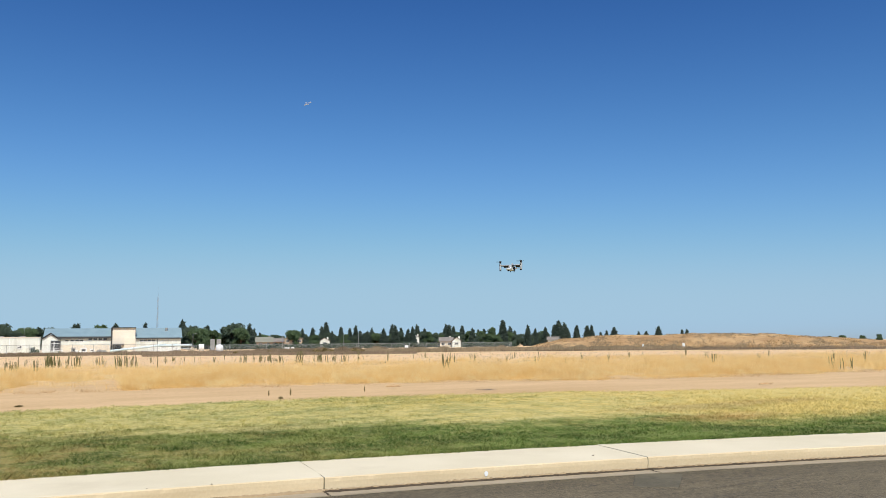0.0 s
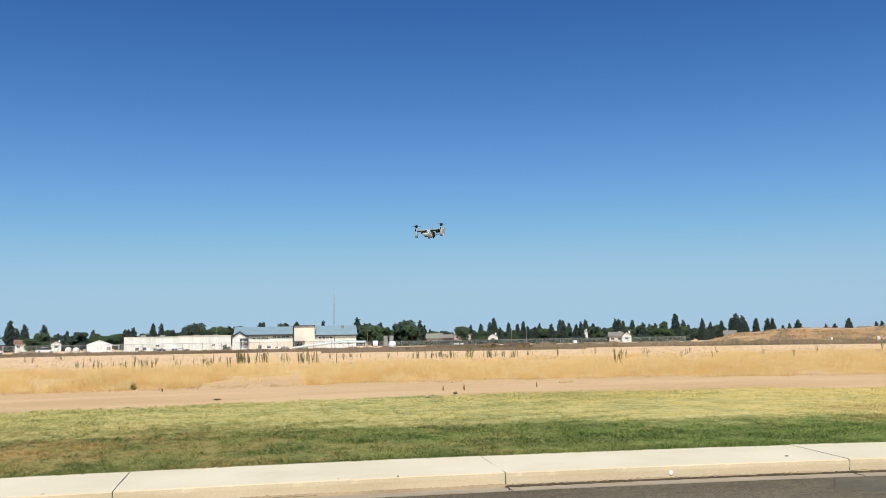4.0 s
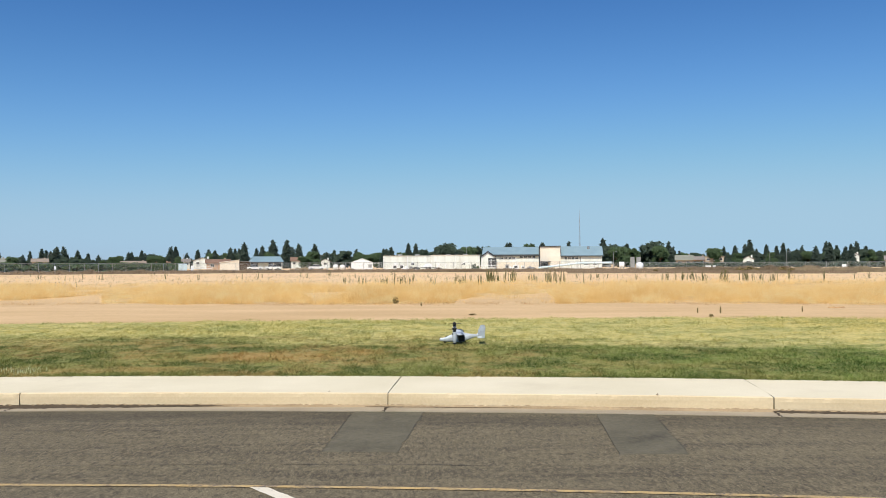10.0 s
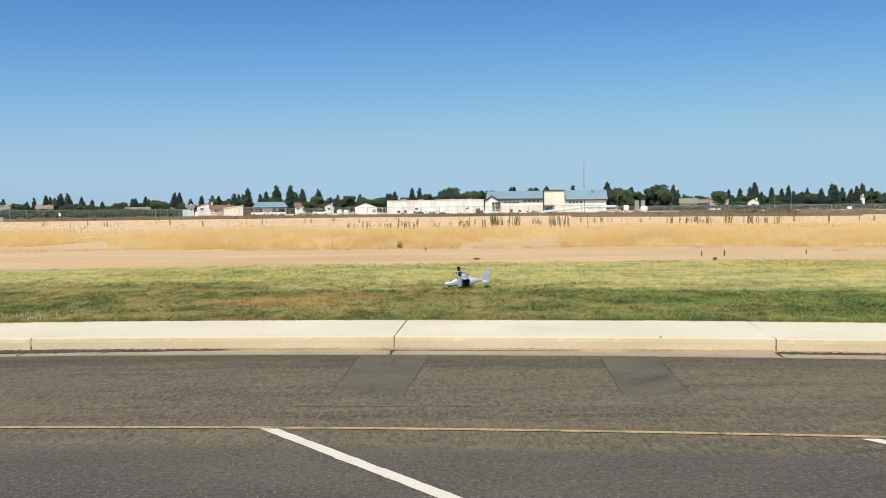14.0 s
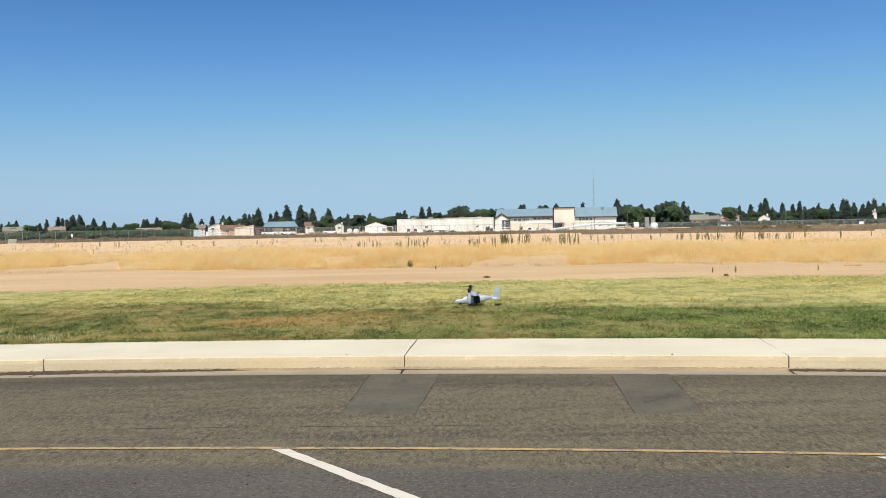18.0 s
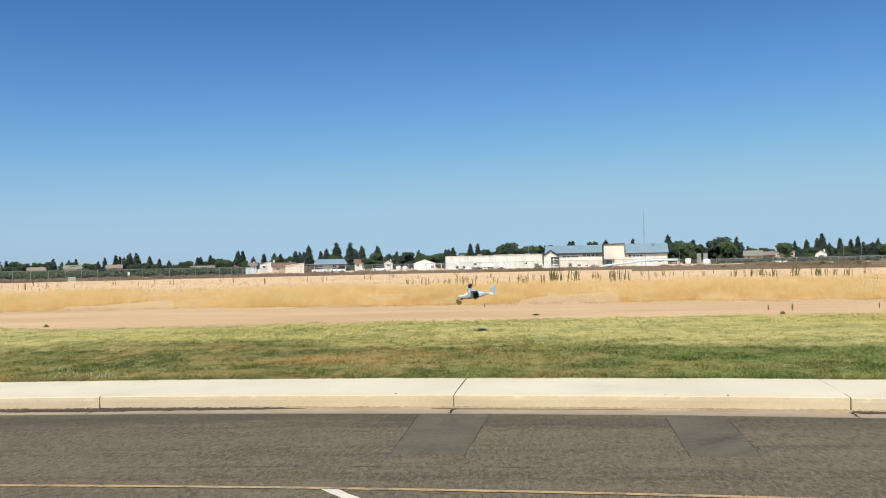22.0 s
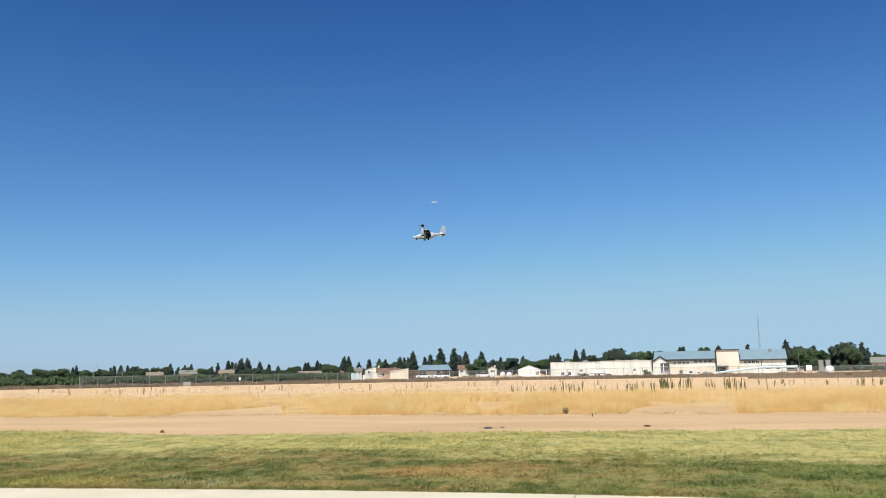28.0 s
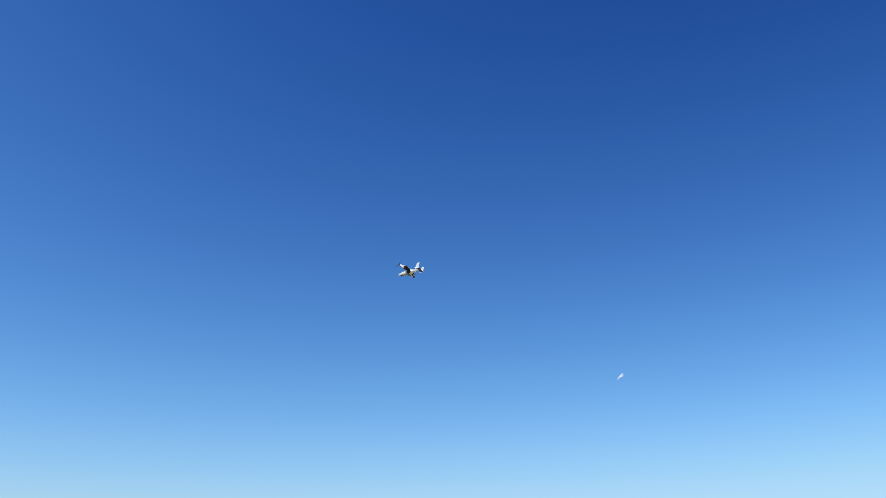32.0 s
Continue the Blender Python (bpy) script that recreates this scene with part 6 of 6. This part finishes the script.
def gutter_crack(degrees, seed):
    """A crack that runs on from a joint, slanting across the gutter."""
    bm = bmesh.new()
    rows = []
    for i in range(9):
        u = i / 8
        p = arc(R_KERB - 0.02 - 0.27 * u, degrees - 0.015 * u + 0.03 * noise.noise((u * 5, seed, 0)), 0.0085)
        w = 0.017 * (1 - 0.5 * u)
        rows.append([bm.verts.new(p + Vector((s * w, 0, 0))) for s in (-1, 1)])
    for a, b in zip(rows, rows[1:]):
        bm.faces.new((a[0], b[0], b[1], a[1]))
    tagged(part("gutter_crack", bm, JOINT), "dark slanting crack across the gutter", "crack", "cracks across the gutter", "structure")


def road_crack(points, wide, seed):
    """A thin wandering crack in the asphalt."""
    bm = bmesh.new()
    rows = []
    for (x0, y0), (x1, y1) in zip(points, points[1:]):
        for j in range(12):
            x, y = x0 + (x1 - x0) * j / 12, y0 + (y1 - y0) * j / 12
            y += 0.05 * noise.noise((x * 3, y * 3, seed))
            w = wide * (0.5 + abs(noise.noise((x * 6, y * 6, seed + 3))))
            rows.append([bm.verts.new((x, y - w, 0.004)), bm.verts.new((x, y + w, 0.004))])
    for a, b in zip(rows, rows[1:]):
        bm.faces.new((a[0], b[0], b[1], a[1]))
    tagged(part("road_crack", bm, SEAL), "thin dark wandering crack in the asphalt", "crack", "cracks in the asphalt", "structure")


road_crack([(6.0, 7.2), (7.4, 6.7), (8.6, 6.75)], 0.006, 1)
road_crack([(5.2, 6.5), (6.6, 6.35), (7.9, 6.2)], 0.005, 2)
road_crack([(-6.5, 7.9), (-4.6, 8.05), (-2.4, 7.95)], 0.006, 3)
road_crack([(-3.2, 6.6), (-1.4, 6.62), (0.6, 6.5)], 0.005, 4)
for i in range(-4, 5):
    gutter_crack(4.03 + i * STEP_DEG, i)

# ---- the model aircraft ----


def oval(x, w, h, zc, n=16, power=2.6):
    out = []
    for i in range(n):
        t = 2 * math.pi * i / n
        c, s = math.cos(t), math.sin(t)
        out.append((x, w / 2 * math.copysign(abs(c) ** (2 / power), c), zc + h / 2 * math.copysign(abs(s) ** (2 / power), s)))
    return out


def wing_rings(spans, chord, thick, x0, z0, sweep=0.0, taper=1.0, upright=False):
    """Rings of an aerofoil for each span position; upright turns it into a fin."""
    prof = [(0, 0), (0.06, 0.42), (0.3, 0.6), (0.65, 0.35), (1.0, 0.03), (0.65, -0.2), (0.3, -0.35), (0.06, -0.25)]
    rings = []
    for s in spans:
        f = abs(s) / max(abs(v) for v in spans) if any(spans) else 0
        c = chord * (1 - (1 - taper) * f)
        ring = []
        for u, v in prof:
            px, pt = x0 + sweep * f + u * c, v * thick
            ring.append((px, pt, z0 + s) if upright else (px, s, z0 + pt))
        rings.append(ring)
    return rings


def wheel_leg(owner, x, y, z, drop):
    leg = part("landing_leg", rod((x, y, z), (x, y, z - drop), 0.005, None, 6), GALVANISED, owner)
    part("wheel", rod((x, y - 0.009, z - drop), (x, y + 0.009, z - drop), 0.020, None, 14), RUBBER, leg)


def tiltrotor():
    o = thing("tiltrotor_model", "grey radio-controlled tiltrotor model with two tilting nacelles", "model aircraft")
    # station, top, belly, width: a flat belly that sweeps up to the tail
    form = [(-0.338, -0.034, -0.052, 0.03), (-0.325, -0.018, -0.066, 0.066), (-0.28, -0.018, -0.073, 0.092), (-0.235, -0.002, -0.076, 0.108), (-0.17, 0.022, -0.078, 0.118), (-0.11, 0.044, -0.079, 0.12),
            (-0.05, 0.056, -0.079, 0.12), (0.07, 0.057, -0.078, 0.12), (0.13, 0.056, -0.064, 0.11), (0.21, 0.053, -0.036, 0.088), (0.29, 0.050, -0.006, 0.058), (0.40, 0.046, 0.020, 0.03)]
    sections = [(x, w, top - low, (top + low) / 2) for x, top, low, w in form]
    smooth(part("fuselage", loft([oval(*q, 20, 3.2) for q in sections]), SKIN, o))
    # pale nose; its colour also holds the sun glint on the cockpit roof
    smooth(part("nose_cap", loft([oval(x, w + 0.005, h * 0.62, z + h * 0.21, 20, 3.0) for x, w, h, z in sections[1:6]]), SKIN_LIGHT, o, "pale nose with a sun glint painted on the cockpit top"))
    part("windscreen", loft([oval(-0.236, 0.07, 0.016, -0.002, 10), oval(-0.200, 0.090, 0.022, 0.012, 10)]), MODEL_DARK, o)
    part("belly_strip", soft_box((0.34, 0.040, 0.008), (-0.10, 0, -0.080), 0.003), MODEL_DARK, o, "dark belly strip")
    for side in (-1, 1):
        part("side_marking", soft_box((0.05, 0.003, 0.024), (-0.07, side * 0.0605, -0.030), 0.001), SKIN_LIGHT, o, "pale plain marking")
    for s in (-1, 1):
        part("sponson", soft_box((0.20, 0.035, 0.050), (0.01, s * 0.052, -0.052), 0.012), SKIN, o)
        part("side_hatch", soft_box((0.112, 0.010, 0.116), (0.058, s * 0.066, -0.012), 0.003), MODEL_DARK, o, "dark square panel under the wing")
        smooth(part("wing", loft(wing_rings([s * 0.04, s * 0.31], 0.185, 0.034, -0.095, 0.084)), SKIN, o))
        # dark skin below the grey wing: the underside's shade put into colour
        smooth(part("wing_shade_skin", loft(wing_rings([s * 0.05, s * 0.300], 0.172, 0.012, -0.088, 0.068)), MODEL_DARK, o, "wing underside darkened as in shade"))
        flap = soft_box((0.065, 0.19, 0.010), (0, 0, 0), 0.003, None, Matrix.Rotation(radians(50), 4, "Y"))
        bmesh.ops.translate(flap, verts=flap.verts, vec=(0.095, s * 0.19, 0.056))
        part("flap", flap, MODEL_DARK, o, "dark lowered flap")
        fin = wing_rings([-0.042, 0.05, 0.150], 0.125, 0.012, 0.338, 0.047, 0.070, 0.62, True)
        part("tail_fin", loft([[(x, y + s * 0.155, z) for x, y, z in r] for r in fin]), SKIN, o, "grey upright tail fin")
        low = wing_rings([-0.0445, 0.0], 0.116, 0.016, 0.341, 0.047, 0.0, 0.95, True)
        part("fin_foot", loft([[(x, y + s * 0.155, z) for x, y, z in r] for r in low]), SKIN_LIGHT, o, "pale lower end of the fin")
        wheel_leg(o, 0.05, s * 0.06, -0.058, 0.030)
    smooth(part("tailplane", loft(wing_rings([-0.155, 0.155], 0.10, 0.014, 0.355, 0.034)), MODEL_DARK, o, "dark tailplane"))
    wheel_leg(o, -0.24, 0, -0.062, 0.026)
    hump = [(-0.115, 0.05, 0.058), (-0.09, 0.09, 0.092), (0.0, 0.11, 0.102), (0.08, 0.09, 0.090), (0.17, 0.06, 0.066), (0.26, 0.02, 0.054)]
    smooth(part("wing_fairing", loft([oval(x, w, top - 0.03, (top + 0.03) / 2, 12, 2.4) for x, w, top in hump]), SKIN, o))
    rotors = []
    for s in (-1, 1):
        rings = []
        for z, rx, ry in ((-0.145, 0.018, 0.016), (-0.132, 0.029, 0.025), (-0.06, 0.036, 0.031), (0.02, 0.036, 0.031), (0.065, 0.029, 0.025), (0.095, 0.017, 0.016)):
            rings.append([(math.cos(i * math.pi / 6) * rx, math.sin(i * math.pi / 6) * ry, z) for i in range(12)])
        nacelle = smooth(part("nacelle", loft(rings), SKIN, o))
        nacelle.location = (-0.065, s * 0.325, 0.078)
        for z0, z1, rx, ry, note in ((0.066, 0.092, 0.030, 0.026, "dark nacelle collar"), (-0.150, -0.128, 0.031, 0.025, "dark exhaust ring")):
            part("collar", loft([[(math.cos(i * math.pi / 6) * rx * f, math.sin(i * math.pi / 6) * ry * f, z) for i in range(12)] for z, f in ((z0, 1.0), (z1, 0.8 if z0 > 0 else 1.12))]), MODEL_DARK, nacelle, note)
        part("intake", soft_box((0.012, 0.034, 0.040), (-0.040, 0, 0.025), 0.004), MODEL_DARK, nacelle, "dark intake mouth")
        hub = bmesh.new()
        ring = []
        for z, r in ((-0.02, 0.016), (0.0, 0.029), (0.02, 0.037), (0.038, 0.033), (0.054, 0.008)):
            ring.append([(math.cos(i * math.pi / 6) * r, math.sin(i * math.pi / 6) * r, z) for i in range(12)])
        loft(ring, hub)
        rotor = smooth(part("rotor", hub, RUBBER, nacelle, "dark three-bladed rotor"))
        rotor.location = (0, 0, 0.095)
        for b in range(3):
            t = b * 2 * math.pi / 3
            bm = soft_box((0.100, 0.017, 0.004), (0.078, 0, 0.022), 0, None, Matrix.Rotation(radians(12), 4, "X"), 1.0)
            bmesh.ops.rotate(bm, verts=bm.verts, cent=(0, 0, 0), matrix=Matrix.Rotation(t, 3, "Z"))
            me = bpy.data.meshes.new("blade_shape")
            bm.to_mesh(me)
            bm.free()
            add = bmesh.new()
            add.from_mesh(rotor.data)
            add.from_mesh(me)
            add.to_mesh(rotor.data)
            add.free()
            bpy.data.meshes.remove(me)
        rotors.append((nacelle, rotor, s))
    return o, rotors


AIRCRAFT, ROTORS = tiltrotor()


def glider():
    o = thing("model_plane", "small white radio-controlled plane high in the sky", "model aircraft")
    sections = [(-0.52, 0.03, 0.03, 0), (-0.46, 0.08, 0.09, 0), (-0.25, 0.11, 0.13, 0.005), (0.05, 0.10, 0.11, 0.005), (0.35, 0.05, 0.06, 0.01), (0.58, 0.025, 0.035, 0.015)]
    smooth(part("fuselage", loft([oval(*s) for s in sections]), FOAM_WHITE, o))
    smooth(part("wing", loft(wing_rings([-0.75, 0, 0.75], 0.22, 0.05, -0.25, 0.075, 0.02, 0.8)), FOAM_WHITE, o))
    smooth(part("tailplane", loft(wing_rings([-0.26, 0, 0.26], 0.14, 0.02, 0.44, 0.03, 0.02, 0.8)), FOAM_WHITE, o))
    smooth(part("tail_fin", loft(wing_rings([0.0, 0.22], 0.16, 0.02, 0.42, 0.03, 0.06, 0.6, True)), FOAM_WHITE, o))
    part("propeller", soft_box((0.012, 0.24, 0.02), (-0.53, 0, 0), 0.003), RUBBER, o)
    return o


PLANE = glider()


def motions():
    # seconds, place, bank to its left, nose up, turn to its left
    flight = [
        (0.0, 13.66, 20.27, 3.780, 0, 0, 34),
        (0.5, 12.75, 20.39, 3.610, 0, 0, 35),
        (1.0, 11.91, 20.42, 3.480, 0, 0, 36),
        (1.5, 10.91, 20.26, 3.540, 0, 0, 38),
        (2.0, 9.86, 20.21, 3.730, 0, 0, 40),
        (2.5, 8.60, 19.73, 3.846, 0, 0, 42),
        (3.0, 7.40, 19.21, 3.928, 0, 0, 44),
        (3.5, 6.39, 18.79, 3.987, 0, 0, 46),
        (4.0, 5.55, 18.41, 4.107, 0, 0, 47),
        (4.5, 4.88, 17.97, 4.140, 0, 0, 45),
        (6.5, 3.25, 16.01, 2.848, 0, 0, 31),
        (7.0, 2.83, 15.61, 2.462, 0, 0, 29),
        (7.5, 2.49, 15.41, 1.931, 0, 0, 25),
        (8.0, 2.14, 15.70, 1.261, 0, 0, 22),
        (8.5, 1.71, 15.65, 0.776, 0, 0, 19),
        (9.0, 1.12, 15.19, 0.436, 0, 0, 17),
        (9.5, 0.48, 14.98, 0.280, 3, 0, 10),
        (10.0, 0.36, 14.94, 0.264, 4, 0, -1),
        (12.0, 0.36, 14.94, 0.264, 4, 0, -1.5),
        (14.0, 0.36, 14.94, 0.264, 4, 0, 0.5),
        (17.0, 0.36, 14.94, 0.264, 4, 0, 2),
        (17.5, 0.36, 14.94, 0.268, 3, 0, 1),
        (18.0, 0.37, 15.00, 0.275, 1, 0, -3),
        (18.5, 0.34, 15.20, 0.285, 0, 0, -6),
        (19.0, 0.29, 15.47, 0.284, 0, 0, -7),
        (19.5, 0.28, 15.78, 0.325, 0, 0, -5),
        (20.0, 0.20, 16.63, 0.417, 0, 0, -1),
        (20.5, 0.04, 16.72, 0.620, 0, 0, 0),
        (21.0, -0.15, 16.70, 0.752, 0, 0, 0),
        (21.5, -0.37, 17.19, 0.830, 0, 0, 0),
        (22.0, -0.59, 17.69, 0.957, 0, 0, 0),
        (22.5, -0.80, 18.23, 1.103, 0, 0, 1),
        (23.0, -1.01, 18.68, 1.298, 0, 0, 2),
        (23.5, -1.24, 19.12, 1.512, 0, 0, 3),
        (24.0, -1.48, 19.55, 1.756, 0, 0, 3),
        (24.5, -1.83, 19.76, 2.000, 0, 0, 4),
        (25.0, -2.27, 19.85, 2.253, 0, 0, 6),
        (25.5, -2.71, 19.95, 2.458, 0, 0, 7),
        (27.5, -4.03, 19.99, 4.350, 0, 0, 8),
        (28.0, -4.27, 19.82, 5.035, 0, 0, 8),
        (28.5, -4.50, 19.62, 5.798, 0, 0, 8),
        (29.0, -4.93, 19.23, 6.541, -2, 0, 8),
        (29.5, -5.90, 18.62, 7.332, -4, 0, 8),
        (30.0, -7.28, 17.90, 8.326, -6, 0, 9),
        (30.5, -9.02, 17.50, 9.146, -8, 0, 11),
        (31.0, -11.44, 17.30, 9.774, -8, 0, 13),
        (31.5, -14.84, 17.28, 10.160, -10, 0, 15),
        (32.0, -18.63, 17.18, 10.565, -10, 0, 17),
    ]
    walk(AIRCRAFT, [(t, pose(x, y, z, bank, -up, turn)) for t, x, y, z, bank, up, turn in flight])
    tilt = [(0, 0), (28.4, 0), (29.0, 5), (29.5, 14), (30.0, 24), (30.5, 31), (31.0, 38), (31.5, 44), (32.0, 49)]
    for nacelle, rotor, s in ROTORS:
        walk(nacelle, [(t, pose(-0.065, s * 0.325, 0.078, 0, -a, 0)) for t, a in tilt])
        walk(rotor, [(i / 10, pose(0, 0, 0.095, 0, 0, s * (i * 77 % 360))) for i in range(321)])
    # seconds, bearing, elevation, distance: the plane circles wide over the field
    loop = [(0.0, 19.45, 16.29, 153), (0.2, 21.85, 15.89, 168), (0.4, 24.43, 15.81, 185), (0.6, 27.13, 15.91, 203), (0.8, 29.79, 16.31, 224), (1.0, 32.32, 16.98, 247),
            (1.2, 34.46, 17.93, 260), (1.4, 36.60, 18.68, 274), (1.6, 38.69, 19.26, 278), (1.8, 40.80, 19.64, 282), (2.0, 42.85, 19.84, 286), (2.2, 44.77, 19.86, 287), (2.4, 46.74, 19.83, 291), (2.6, 48.68, 19.70, 295),
            (2.8, 50.08, 19.66, 296), (3.2, 55.0, 19.3, 302), (6.0, 85.0, 32.0, 200), (9.0, 105.0, 45.0, 110), (11.5, 60.0, 40.0, 80), (13.0, 28.0, 20.0, 58), (13.4, 9.6, 15.4, 55),
            (13.5, 2.59, 14.3, 54), (13.6, -4.49, 13.23, 54), (13.8, -18.90, 12.27, 56), (14.3, -44.0, 16.0, 64), (16.0, -80.0, 30.0, 110), (17.5, -78.0, 40.0, 140), (19.0, -60.0, 48.0, 170), (20.5, -36.0, 44.0, 185), (22.0, -14.0, 36.0, 190), (23.0, -4.0, 28.0, 247),
            (23.8, -2.0, 21.5, 240), (24.5, -4.08, 17.66, 234), (25.0, -7.24, 16.04, 224), (25.5, -10.69, 14.62, 214), (26.2, -9.5, 13.2, 195), (26.9, -2.5, 12.7, 175), (27.5, -5.88, 12.26, 160),
            (28.0, -11.40, 11.75, 158), (28.5, -16.16, 11.31, 152), (29.0, -20.36, 10.94, 146), (29.5, -24.04, 10.88, 141), (30.0, -27.53, 11.04, 137), (30.5, -30.11, 11.15, 134),
            (31.0, -31.67, 11.4, 127), (31.5, -32.67, 11.52, 131), (32.0, -32.38, 12.01, 135)]
    spots = []
    for t, az, el, far in loop:
        p = place(az, far * math.cos(radians(el)), 1.6 + far * math.sin(radians(el)))
        spots.append((t, p))
    rows = []
    last = None
    for i, (t, p) in enumerate(spots):
        a, b = spots[max(0, i - 1)][1], spots[min(len(spots) - 1, i + 1)][1]
        way = (b - a).normalized()
        turn = math.degrees(math.atan2(-way.y, -way.x))
        bank, turn = (45, -25.0) if t >= 30.5 else (0 if t > 26 else 20, turn)
        if last is not None:      # it never swings round by more than 80 degrees between two rows
            turn = last + max(-80, min(80, (turn - last + 180) % 360 - 180))
        last = turn
        rows.append((t, pose(p.x, p.y, p.z, bank, 0, turn)))
    walk(PLANE, rows)


motions()
